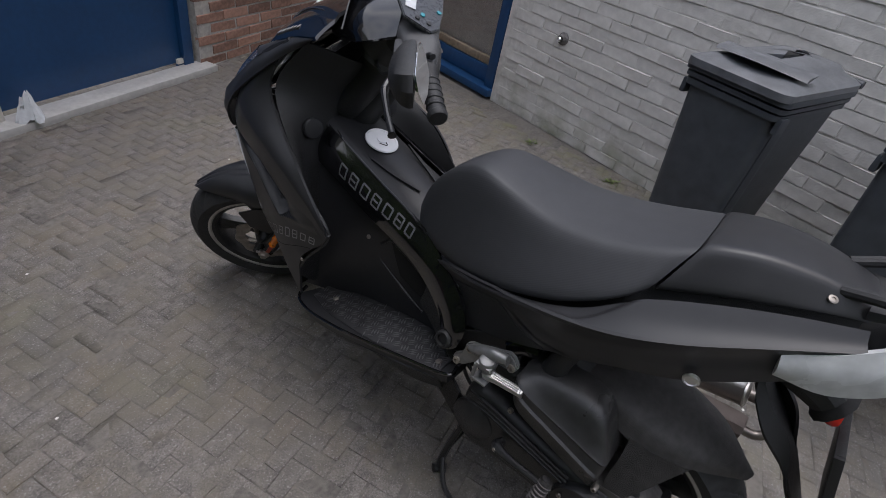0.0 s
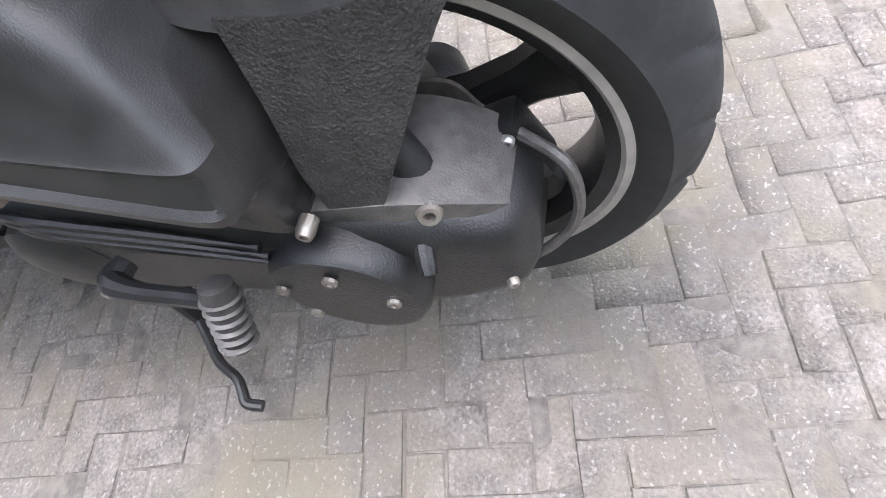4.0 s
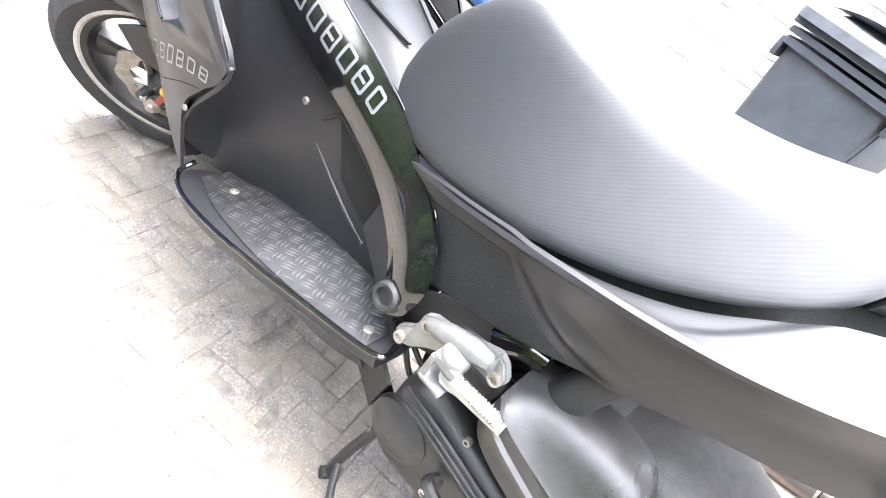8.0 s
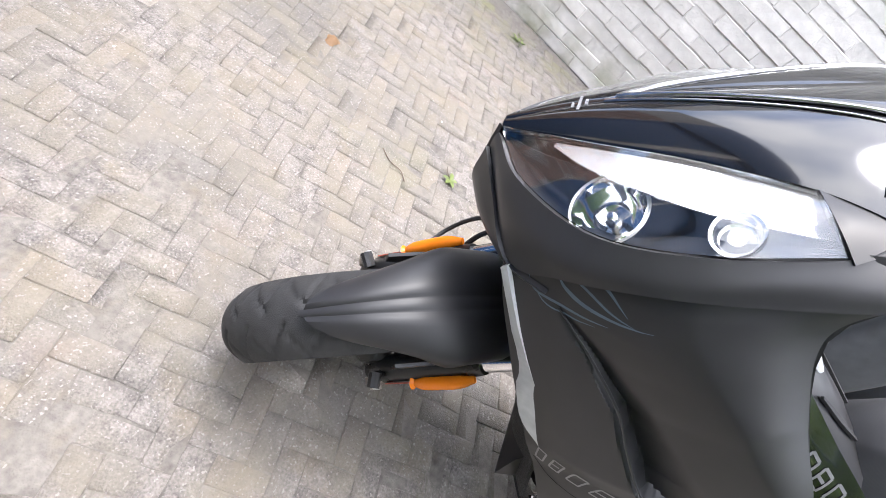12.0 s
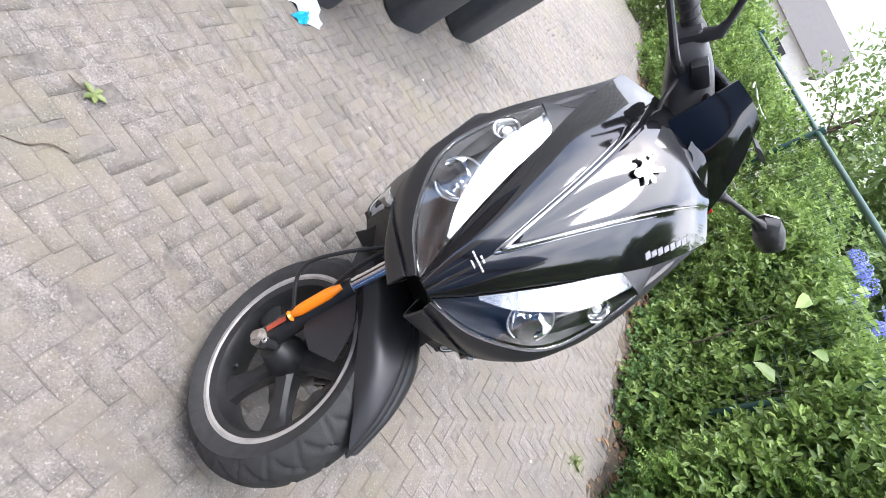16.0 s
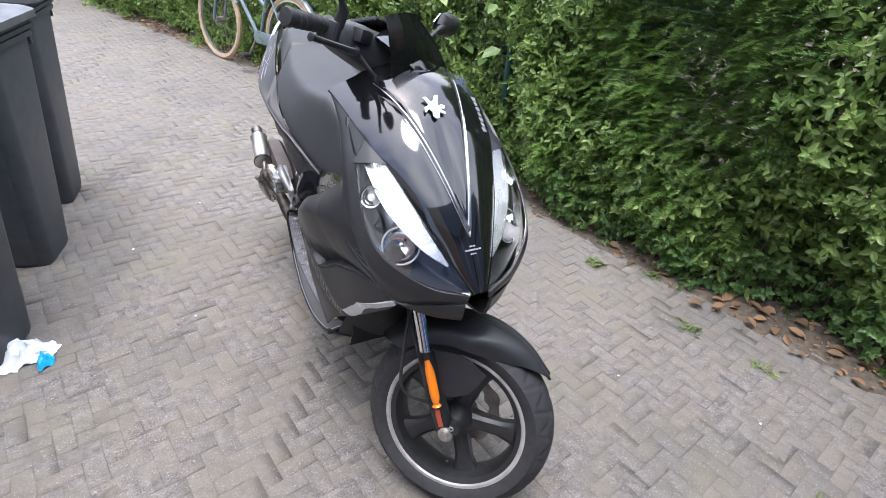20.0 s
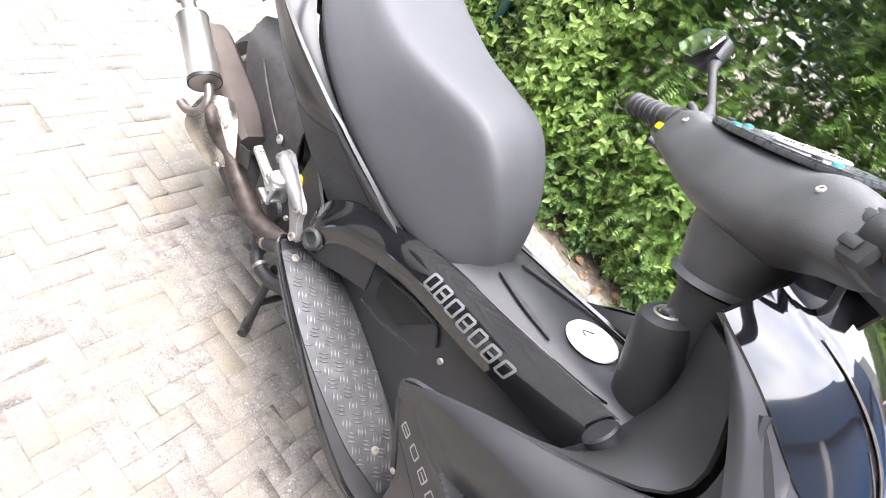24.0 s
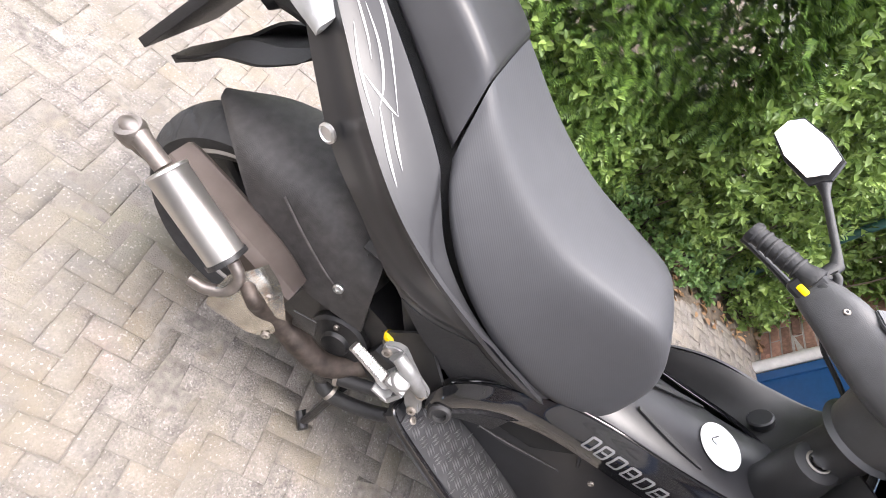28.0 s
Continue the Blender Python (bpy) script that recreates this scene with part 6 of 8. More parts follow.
for sd in (-1, 1):
    part("guard_stay", skin([[T(sd * 0.080, 1.29, 0.42), T(sd * 0.080, 1.22, 0.44), T(sd * 0.080, 1.14, 0.42)], [T(sd * 0.084, 1.27, 0.36), T(sd * 0.086, 1.215, 0.33), T(sd * 0.084, 1.16, 0.37)]], 6, 10, 0.005), "satin", guard)



def TB(x, y, z):
    return T(x, y + 0.008, z - 0.020)


bars = part("handlebar_cover", loft(dense([[TB(x, 0.752 + cy + dy * math.copysign(abs(math.cos(a)) ** 0.55, math.cos(a)), 1.05 + cz + dz * math.copysign(abs(math.sin(a)) ** 0.55, math.sin(a))) for a in (2 * math.pi * k / 32 for k in range(32))] for x, cy, cz, dy, dz in ((-0.20, -0.004, 0.0, 0.020, 0.020), (-0.185, -0.003, 0, 0.030, 0.030), (-0.14, 0, 0.0, 0.040, 0.038), (-0.10, 0.01, -0.005, 0.044, 0.042), (-0.05, 0.022, -0.01, 0.056, 0.046), (0, 0.026, -0.012, 0.062, 0.046), (0.05, 0.022, -0.01, 0.056, 0.046), (0.10, 0.01, -0.005, 0.044, 0.042), (0.14, 0, 0.0, 0.040, 0.038), (0.185, -0.003, 0, 0.030, 0.030), (0.20, -0.004, 0, 0.020, 0.020))], 44)), "cover", scooter, "satin black handlebar cover")
part("bar_stem", tube([TB(0, 0.795, 1.04), TB(0, 0.815, 1.0), TB(0, 0.838, 0.955)], [0.066, 0.064, 0.056], 28, 14), "cover", bars, "black steering stem cover")
part("steering_neck", tube([TB(0, 0.825, 0.975), TB(0, 0.870, 0.885), TB(0, 0.940, 0.800)], [0.040, 0.042, 0.046], 24, 14), "plastic", scooter, "black steering neck")
part("neck_collar", tube([TB(0.0, 0.842, 0.948), TB(0.0, 0.846, 0.940)], 0.050, 24), "plastic", bars, "dark collar under the stem cover")
part("bar_visor", skin([
    [TB(-0.115, 0.80, 1.075), TB(-0.10, 0.87, 1.05), TB(-0.06, 0.915, 1.02)],
    [TB(-0.05, 0.79, 1.10), TB(-0.05, 0.88, 1.075), TB(-0.03, 0.94, 1.02)],
    [TB(0.05, 0.79, 1.10), TB(0.05, 0.88, 1.075), TB(0.03, 0.94, 1.02)],
    [TB(0.115, 0.80, 1.075), TB(0.10, 0.87, 1.05), TB(0.06, 0.915, 1.02)]], 16, 14, 0.008), "gloss", bars, "gloss black bar visor")
part("wind_screen", skin([
    [(-0.128, 0.841, 0.999), (-0.078, 0.866, 1.070), (-0.012, 0.890, 1.137)],
    [(-0.040, 0.905, 1.012), (-0.018, 0.912, 1.080), (0.026, 0.910, 1.142)],
    [(0.060, 0.945, 1.025), (0.062, 0.937, 1.085), (0.066, 0.922, 1.138)]], 16, 14, 0.003), "gloss", scooter, "gloss black fly screen on the bars")
RT = TURN.to_3x3().to_4x4()
part("dashboard", slab([(-0.122, -0.026), (-0.100, -0.042), (-0.04, -0.050), (0.04, -0.050), (0.100, -0.042), (0.122, -0.026), (0.108, 0.030), (0.06, 0.046), (-0.06, 0.046), (-0.108, 0.030)], Matrix.Translation(TB(0, 0.760, 1.095)) @ RT @ Matrix.Rotation(radians(25), 4, "X"), 0.008, 0.002), "carbon", bars, "carbon-look instrument panel")
DM = Matrix.Translation(TB(0, 0.760, 1.095)) @ RT @ Matrix.Rotation(radians(25), 4, "X")
dial = part("dial", lathe([(0.036, 0.007), (0.038, 0.010), (0.036, 0.012), (0.034, 0.010), (0.005, 0.010)], DM @ Matrix.Translation((0.022, 0.004, 0)), 32), "alloy", bars, "round bright dial")
for k in range(12):
    a = radians(210 - k * 22)
    part("tick", box((0.022 + 0.028 * math.cos(a), 0.004 + 0.028 * math.sin(a), 0.011), (0.002, 0.006, 0.0015), DM), "plastic", dial)
part("display", box((-0.056, 0.020, 0.009), (0.045, 0.022, 0.003), DM, 0.001), "clear", bars, "pale display window")
for k, (x, y) in enumerate(((-0.098, 0.004), (-0.082, -0.006), (-0.100, -0.020), (-0.05, -0.040), (0.075, -0.028), (0.090, -0.018))):
    part("tell_tale", lathe([(0.005, 0), (0.005, 0.003), (0.001, 0.004)], DM @ Matrix.Translation((x, y, 0.0075)), 12), "teal" if k % 2 else "plastic", bars, "round warning lamp")
for sd in (-1, 1):
    gd = TURN.to_3x3() @ V(-sd, 0.19, 0.10)
    g0 = T(sd * 0.310, 0.722, 1.030)
    grip = part("grip", lathe([(0.010, 0), (0.0165, 0.001), (0.0185, 0.005), (0.0185, 0.012), (0.0155, 0.015), (0.0155, 0.030), (0.0165, 0.06), (0.0155, 0.095), (0.019, 0.105), (0.021, 0.112), (0.021, 0.118), (0.016, 0.120)], axis_to(g0, gd), 24), "plastic", bars, "black rubber grip")
    for k in range(5):
        c = g0 + gd.normalized() * (0.028 + 0.015 * k)
        part("grip_rib", turned([(0.015, -0.0035), (0.0178, -0.001), (0.0178, 0.001), (0.015, 0.0035)], axis_to(c, gd + V(0.12, 0, 0.18)), 20), "plastic", grip)
    sw = part("switch_box", box((0, 0, 0), (0.062, 0.048, 0.052), Matrix.Translation(TB(sd * 0.185, 0.744, 1.052)) @ RT, 0.012, seg=3), "satin", bars, "black switch housing")
    part("button", box((0, 0, 0), (0.020, 0.010, 0.011), Matrix.Translation(TB(sd * 0.192, 0.722, 1.042)) @ RT, 0.004), "yellow" if sd < 0 else "plastic", sw, "yellow button" if sd < 0 else "")
    part("rocker", box((0, 0, 0), (0.018, 0.008, 0.012), Matrix.Translation(TB(sd * 0.178, 0.722, 1.064)) @ RT, 0.003), "plastic", sw)
    if sd < 0:
        part("toggle", tube([TB(-0.176, 0.738, 1.076), TB(-0.182, 0.732, 1.086), TB(-0.190, 0.728, 1.088)], [0.008, 0.006, 0.004], 12, 10), "plastic", sw, "black toggle switch")
        part("label_strip", box((0, 0, 0), (0.040, 0.012, 0.002), Matrix.Translation(TB(-0.128, 0.728, 1.079)) @ RT @ Matrix.Rotation(radians(38), 4, "X")), "shade_mark", bars, "dark sticker")
    part("lever", tube([TB(sd * 0.165, 0.79, 1.035), TB(sd * 0.21, 0.815, 1.03), TB(sd * 0.27, 0.808, 1.03), TB(sd * 0.325, 0.795, 1.03), TB(sd * 0.335, 0.793, 1.03)], [0.009, 0.008, 0.006, 0.006, 0.009], 10, 24), "forkblack", bars, "black brake lever")
    res = part("reservoir", box((0, 0, 0), (0.05, 0.035, 0.03), Matrix.Translation(TB(sd * 0.15, 0.785, 1.065)) @ RT, 0.008), "satin", bars)
    part("cable", tube([TB(sd * 0.15, 0.79, 1.03), TB(sd * 0.13, 0.825, 1.0), TB(sd * 0.08, 0.845, 0.98), TB(sd * 0.03, 0.85, 0.96)], 0.004, 8, 20), "plastic", bars)
    mir = part("mirror", loft(dense([[TB(sd * 0.371 + px * s * 1.0, 0.752 + d, 1.192 + pz * s) for px, pz in ((-sd * 0.062, -0.012), (-sd * 0.052, 0.018), (-sd * 0.01, 0.030), (sd * 0.046, 0.032), (sd * 0.060, 0.014), (sd * 0.056, -0.016), (sd * 0.01, -0.034), (-sd * 0.045, -0.038))] for d, s in ((0.0, 1.0), (0.008, 1.02), (0.022, 0.86), (0.034, 0.5), (0.038, 0.2))], 12)), "plastic", bars, "black mirror shell")
    part("mirror_glass", slab([(px * 0.93, pz * 0.93) for px, pz in ((-sd * 0.062, -0.012), (-sd * 0.052, 0.018), (-sd * 0.01, 0.030), (sd * 0.046, 0.032), (sd * 0.060, 0.014), (sd * 0.056, -0.016), (sd * 0.01, -0.034), (-sd * 0.045, -0.038))], Matrix.Translation(TB(sd * 0.371, 0.744, 1.192)) @ RT @ Matrix.Rotation(radians(74), 4, "X"), 0.003), "mirror", mir, "bright mirror glass")
    part("mirror_stalk", tube([T(sd * 0.200, 0.765, 1.045), T(sd * 0.205, 0.774, 1.078), T(sd * 0.222, 0.775, 1.092), T(sd * 0.300, 0.772, 1.140), T(sd * 0.325, 0.772, 1.156)], [0.013, 0.011, 0.006, 0.006, 0.014], 12), "plastic", mir, "black mirror stalk")
    bolt(TB(sd * 0.135, 0.715, 1.062), TURN.to_3x3() @ V(0, -1, 0.5), 0.005, 0.004, bars, "steel", "screw")


# ---- ground ----
HEDGE = [(-2.25, 3.0), (-1.79, 1.67), (-1.53, 0.99), (-1.40, 0.37), (-1.28, -0.24), (-0.95, -1.6), (-0.5, -2.9), (0.63, -5.4), (1.48, -7.7), (2.0, -11.0)]


def edge_x(y):
    """The hedge foot's x at a given y."""
    for (x0, y0), (x1, y1) in zip(HEDGE[:-1], HEDGE[1:]):
        if y1 <= y <= y0:
            return x0 + (x1 - x0) * (y - y0) / (y1 - y0)
    return HEDGE[0][0] if y > HEDGE[0][1] else HEDGE[-1][0]


gbm = bmesh.new()
grid_faces(gbm, [[V(x, y, -0.0021) for y in (-60, -20, -10, -5, 0, 3, 5, 60)] for x in (-60, -20, -8, -2, 0, 2, 20, 60)])
ground = tagged(part("ground", gbm, "sand", None, "", 0), "sandy grey joint sand under the paving bricks", "ground", kind="structure")

rng = np.random.default_rng(7)


def np_mesh(name, verts, faces, mats, parent=None, label="", smooth=False):
    """A mesh from numpy arrays: verts (n, 3), faces (m, 3 or 4)."""
    me = bpy.data.meshes.new(name)
    k = faces.shape[1]
    me.vertices.add(len(verts))
    me.vertices.foreach_set("co", np.ascontiguousarray(verts, dtype=np.float32).ravel())
    me.loops.add(faces.size)
    me.loops.foreach_set("vertex_index", np.ascontiguousarray(faces, dtype=np.int32).ravel())
    me.polygons.add(len(faces))
    me.polygons.foreach_set("loop_start", np.arange(0, faces.size, k, dtype=np.int32))
    me.update(calc_edges=True)
    me.materials.append(M[mats] if isinstance(mats, str) else mats)
    if smooth:
        me.shade_smooth()
    ob = new(name, me)
    if parent:
        ob.parent = parent
    if label:
        ob["label"] = label
    return ob


def block_template(lx, ly, lz, ch):
    """A brick with chamfered upper edges: long side x, outer face +z, top at 0."""
    a, b = lx / 2, ly / 2
    v = [(-a + ch, -b + ch, 0), (a - ch, -b + ch, 0), (a - ch, b - ch, 0), (-a + ch, b - ch, 0)]
    v += [(-a, -b, -ch), (a, -b, -ch), (a, b, -ch), (-a, b, -ch)]
    v += [(-a, -b, -lz), (a, -b, -lz), (a, b, -lz), (-a, b, -lz)]
    f = [(0, 1, 2, 3)]
    for o in (0, 4):
        f += [(o + i, o + 4 + i, o + 4 + (i + 1) % 4, o + (i + 1) % 4) for i in range(4)]
    return np.array(v, dtype=float), np.array(f)


def lay_bricks(poses, tmpl, mats, owner, near, stuff_name, stuff_label):
    """Bricks at the given poses: the near ones as parts, the rest joined."""
    tv, tf = tmpl
    shared = []
    for k in range(14):
        jit = tv.copy()
        off = rng.normal(0, 0.0014, (4, 3))
        jit[:4] += off + rng.normal(0, 0.0012, (4, 3)) * np.array([1, 1, 0.7])
        jit[4:8] += off * np.array([1, 1, 0]) + rng.normal(0, 0.0008, (4, 3))
        jit[8:] += off * np.array([1, 1, 0])
        me = bpy.data.meshes.new("brick")
        me.from_pydata([tuple(p) for p in jit], [], [tuple(int(i) for i in f) for f in tf])
        me.materials.append(M[mats])
        shared.append((me, jit))
    rest = []
    for k, m in enumerate(poses):
        if near(m.translation):
            ob = new("brick", shared[(k * 5 + k // 7) % 14][0])
            ob.matrix_world = m
            ob.parent = owner
        else:
            mm = np.array(m)
            rest.append(shared[(k * 5 + k // 7) % 14][1] @ mm[:3, :3].T + mm[:3, 3])
    if rest:
        n = len(tv)
        vs = np.concatenate(rest)
        fs = np.concatenate([tf + n * i for i in range(len(rest))])
        ob = np_mesh(stuff_name, vs, fs, mats, owner, stuff_label)
        tagged(ob, stuff_label, "", "", "stuff")


# ---- hedge, fence and garden ----
def leaf_material(name, c1, c2, trans=0.35, rough=0.4):
    """Leaves: two greens mixed leaf by leaf, some light passing through."""
    m = bpy.data.materials.new(name)
    m.use_nodes = True
    n, l = m.node_tree.nodes, m.node_tree.links
    p = n["Principled BSDF"]
    p.inputs["Roughness"].default_value = rough
    ge = n.new("ShaderNodeNewGeometry")
    tc = n.new("ShaderNodeTexCoord")
    no = n.new("ShaderNodeTexNoise")
    no.inputs["Scale"].default_value = 5.0
    l.new(tc.outputs["Object"], no.inputs["Vector"])
    ad = n.new("ShaderNodeMath")
    ad.operation = "MULTIPLY_ADD"
    ad.inputs[1].default_value, ad.inputs[2].default_value = 0.7, -0.35
    l.new(ge.outputs["Random Per Island"], ad.inputs[0])
    a2 = n.new("ShaderNodeMath")
    a2.operation = "ADD"
    a2.use_clamp = True
    l.new(no.outputs["Fac"], a2.inputs[0])
    l.new(ad.outputs[0], a2.inputs[1])
    mx = n.new("ShaderNodeMixRGB")
    mx.inputs["Color1"].default_value, mx.inputs["Color2"].default_value = (*c1, 1), (*c2, 1)
    l.new(a2.outputs[0], mx.inputs["Fac"])
    l.new(mx.outputs["Color"], p.inputs["Base Color"])
    tr = n.new("ShaderNodeBsdfTranslucent")
    l.new(mx.outputs["Color"], tr.inputs["Color"])
    sh = n.new("ShaderNodeMixShader")
    sh.inputs["Fac"].default_value = trans
    l.new(p.outputs[0], sh.inputs[1])
    l.new(tr.outputs[0], sh.inputs[2])
    l.new(sh.outputs[0], n["Material Output"].inputs["Surface"])
    return m


M["privet"] = leaf_material("privet_leaf", (0.085, 0.155, 0.040), (0.31, 0.43, 0.115), 0.42)
M["ivy"] = leaf_material("ground_ivy_leaf", (0.07, 0.15, 0.045), (0.18, 0.29, 0.085))
M["yew"] = leaf_material("yew_needle", (0.028, 0.066, 0.022), (0.20, 0.33, 0.06), 0.30, 0.5)
M["dryleaf"] = leaf_material("dry_brown_leaf", (0.11, 0.065, 0.035), (0.34, 0.20, 0.10), 0.2, 0.7)
M["hydrangea"] = leaf_material("hydrangea_petal", (0.16, 0.22, 0.62), (0.38, 0.40, 0.80), 0.4, 0.6)
M["farleaf"] = leaf_material("far_tree_leaf", (0.10, 0.17, 0.05), (0.26, 0.36, 0.12), 0.4)
M["weed"] = leaf_material("weed_blade", (0.09, 0.13, 0.04), (0.22, 0.27, 0.09), 0.3)


def unit(v):
    return v / np.maximum(np.linalg.norm(v, axis=-1, keepdims=True), 1e-9)


def leaves(base, way, up, length, width, fold=0.25, droop=0.15):
    """Folded six-corner leaves: returns verts and triangles."""
    n = len(base)
    way = unit(way)
    side = unit(np.cross(way, up))
    nrm = np.cross(side, way)
    L, Wd = length[:, None], width[:, None]
    pts = np.stack([
        base,
        base + way * L * 0.33 + side * Wd * 0.46 + nrm * Wd * fold,
        base + way * L * 0.70 + side * Wd * 0.38 + nrm * (Wd * fold - L * droop * 0.4),
        base + way * L - nrm * L * droop,
        base + way * L * 0.70 - side * Wd * 0.38 + nrm * (Wd * fold - L * droop * 0.4),
        base + way * L * 0.33 - side * Wd * 0.46 + nrm * Wd * fold], axis=1)
    tri_ = np.array([(0, 1, 2), (0, 2, 3), (0, 3, 4), (0, 4, 5)])
    f = (np.arange(n) * 6)[:, None, None] + tri_[None]
    return pts.reshape(-1, 3), f.reshape(-1, 3)


def join(parts_):
    vs, fs, o = [], [], 0
    for v, f in parts_:
        vs.append(v)
        fs.append(f + o)
        o += len(v)
    return np.concatenate(vs), np.concatenate(fs)


def hedge_points(n, y0, y1, top, depth, low=0.02, foot=0.0, skew=1.0):
    """Random places in the hedge's leafy shell, with the way out of it."""
    y = rng.uniform(y1, y0, n)
    x = np.array([edge_x(q) for q in y])
    z = low + (top - low) * rng.uniform(0, 1, n) ** skew
    bulge = 0.10 * np.sin(y * 3.1 + 1.0) * np.sin(z * 4.0 + y) + 0.06 * np.sin(y * 9.0 + z * 7.0)
    d = depth * rng.uniform(0, 1, n) ** 1.5
    base_in = foot * np.clip(1 - z / 0.45, 0, 1)
    px = x - 0.02 - d + bulge - base_in - 0.10 * z
    out = np.stack([np.full(n, 0.9), rng.normal(0, 0.6, n), rng.normal(0.45, 0.5, n)], axis=1)
    return np.stack([px, y, z], axis=1), unit(out)


def shoots(pos, way, pairs, length, leaf_l, leaf_w):
    """Twigs with opposite leaf pairs turned by a right angle from pair to pair."""
    out = []
    n = len(pos)
    ref = unit(np.cross(way, rng.normal(0, 1, (n, 3))))
    oth = np.cross(way, ref)
    for k in range(pairs):
        f = (k + 0.6) / pairs
        p = pos + way * (length * f)[:, None]
        s = ref if k % 2 == 0 else oth
        size = leaf_l * (0.75 + 0.5 * math.sin(math.pi * (0.25 + 0.6 * f)))
        for sg in (1, -1):
            d = s * sg * 0.8 + way * 0.65 + rng.normal(0, 0.22, (n, 3))
            ll = size * rng.uniform(0.75, 1.25, n)
            out.append(leaves(p, d, way + rng.normal(0, 0.2, (n, 3)), ll, ll * leaf_w * rng.uniform(0.85, 1.15, n)))
    p = pos + way * length[:, None]
    ll = leaf_l * rng.uniform(0.6, 1.0, n)
    out.append(leaves(p, way + rng.normal(0, 0.2, (n, 3)), ref, ll, ll * leaf_w))
    return join(out)


def yew_sprigs(n, y0, y1, top, depth, low):
    """Flat yew sprays: thin needles in two ranks along drooping shoots."""
    pos, way = hedge_points(n, y0, y1, top, depth, low)
    way = unit(way + np.array([0.3, 0, -0.35]))
    ref = unit(np.cross(way, np.array([0.0, 0.0, 1.0]) + rng.normal(0, 0.25, (n, 3))))
    ln = rng.uniform(0.07, 0.15, n)
    vs, fs, o = [], [], 0
    for k in range(12):
        f = (k + 0.3) / 12
        p = pos + way * (ln * f)[:, None] - np.array([0, 0, 0.02]) * f * f
        w = 0.027 * (1 - 0.55 * f)
        for sg in (1, -1):
            tip = p + ref * sg * w + way * 0.009 + rng.normal(0, 0.0015, (n, 3))
            a, b = p - way * 0.0042, p + way * 0.0048
            vs.append(np.stack([a, tip, b], axis=1).reshape(-1, 3))
            fs.append(np.arange(n * 3).reshape(-1, 3) + o)
            o += n * 3
    return np.concatenate(vs), np.concatenate(fs)


def stems(n, y0, y1, top, back, owner, r=0.006):
    """Bare crooked stems inside the hedge."""
    bm = bmesh.new()
    rnd = random.Random(int(abs(y0) * 100) + n)
    for _ in range(n):
        y = rnd.uniform(y1, y0)
        x = edge_x(y) - rnd.uniform(0.08, back)
        h = top * rnd.uniform(0.6, 0.95)
        q = [V(x, y, -0.01)]
        for k in range(1, 5):
            q.append(q[-1] + V(rnd.uniform(-0.05, 0.04), rnd.uniform(-0.07, 0.07), h / 4))
        rr = r * rnd.uniform(0.6, 1.5)
        tube(q, [rr, rr * 0.85, rr * 0.7, rr * 0.5, rr * 0.3], 5, bm=bm)
    return part("stem", bm, "bark", owner, "thin brown stems")


def hedge(label, y0, y1, top, depth, n, leaf_l, pairs=4, low=0.05, foot=0.12, nstem=30, name="hedge", mat_="privet", skew=1.0):
    h = empty(name, label, "hedge", kind="stuff", m=pose(edge_x((y0 + y1) / 2), (y0 + y1) / 2, 0))
    pos, way = hedge_points(n, y0, y1, top, depth, low, foot, skew)
    v, f = shoots(pos, way, pairs, rng.uniform(0.05, 0.12, n) * leaf_l / 0.028, leaf_l, 0.55)
    lv = np_mesh("foliage", v, f, mat_, None, "small green leaves in pairs")
    m_ = n // 2
    pos, way = hedge_points(m_, y0, y1, top * 0.96, depth * 0.6, low, foot, skew)
    pos[:, 0] -= depth * 0.5
    ll = leaf_l * rng.uniform(1.4, 2.2, m_)
    v, f = leaves(pos, way + rng.normal(0, 0.6, (m_, 3)), rng.normal(0, 1, (m_, 3)), ll, ll * 0.55)
    inner = np_mesh("inner_foliage", v, f, mat_, None, "leaves inside the hedge")
    st = stems(nstem, y0, y1, top, depth + 0.05, None)
    inv = h.matrix_world.inverted()
    for ob in (lv, inner, st):
        ob.parent = h
        ob.matrix_parent_inverse = inv
    return h


hedge("loose green privet hedge through a wire fence beside the paving", 3.0, 0.88, 2.1, 0.5, 6400, 0.036, low=0.03, nstem=40)
hedge("light green privet hedge grown through the green fence", -0.12, -2.4, 1.06, 0.42, 5200, 0.036, low=0.02, foot=0.02, nstem=40)
hedge("low green privet shoots in front of the yew", 1.0, -0.10, 0.46, 0.14, 330, 0.036, low=0.06, foot=0.0, nstem=12)
hedge("light green privet hedge running back along the path", -2.4, -6.0, 1.25, 0.5, 3600, 0.038, low=0.02, foot=0.0, nstem=24)
hedge("green hedge at the far end of the path", -6.0, -11.0, 1.5, 0.7, 2200, 0.065, low=0.02, foot=0.0, nstem=10)
yew = empty("yew_bush", "dark green yew with fresh light tips inside the hedge", "bush", kind="stuff", m=pose(-1.55, 0.5, 0))
yv, yf = yew_sprigs(13000, 0.95, -0.15, 2.7, 0.42, 0.16)
for ob in (np_mesh("foliage", yv, yf, "yew", None, "flat sprays of needles"),):
    ob.parent = yew
    ob.matrix_parent_inverse = yew.matrix_world.inverted()
pos, way = hedge_points(4200, 1.0, -0.2, 2.65, 0.22, 0.14)
pos[:, 0] -= 0.22
v, f = leaves(pos, way + rng.normal(0, 0.6, (4200, 3)), rng.normal(0, 1, (4200, 3)), rng.uniform(0.05, 0.09, 4200), rng.uniform(0.02, 0.04, 4200))
ob = np_mesh("inner_foliage", v, f, "yew", None, "dark inner sprays")
ob.parent = yew
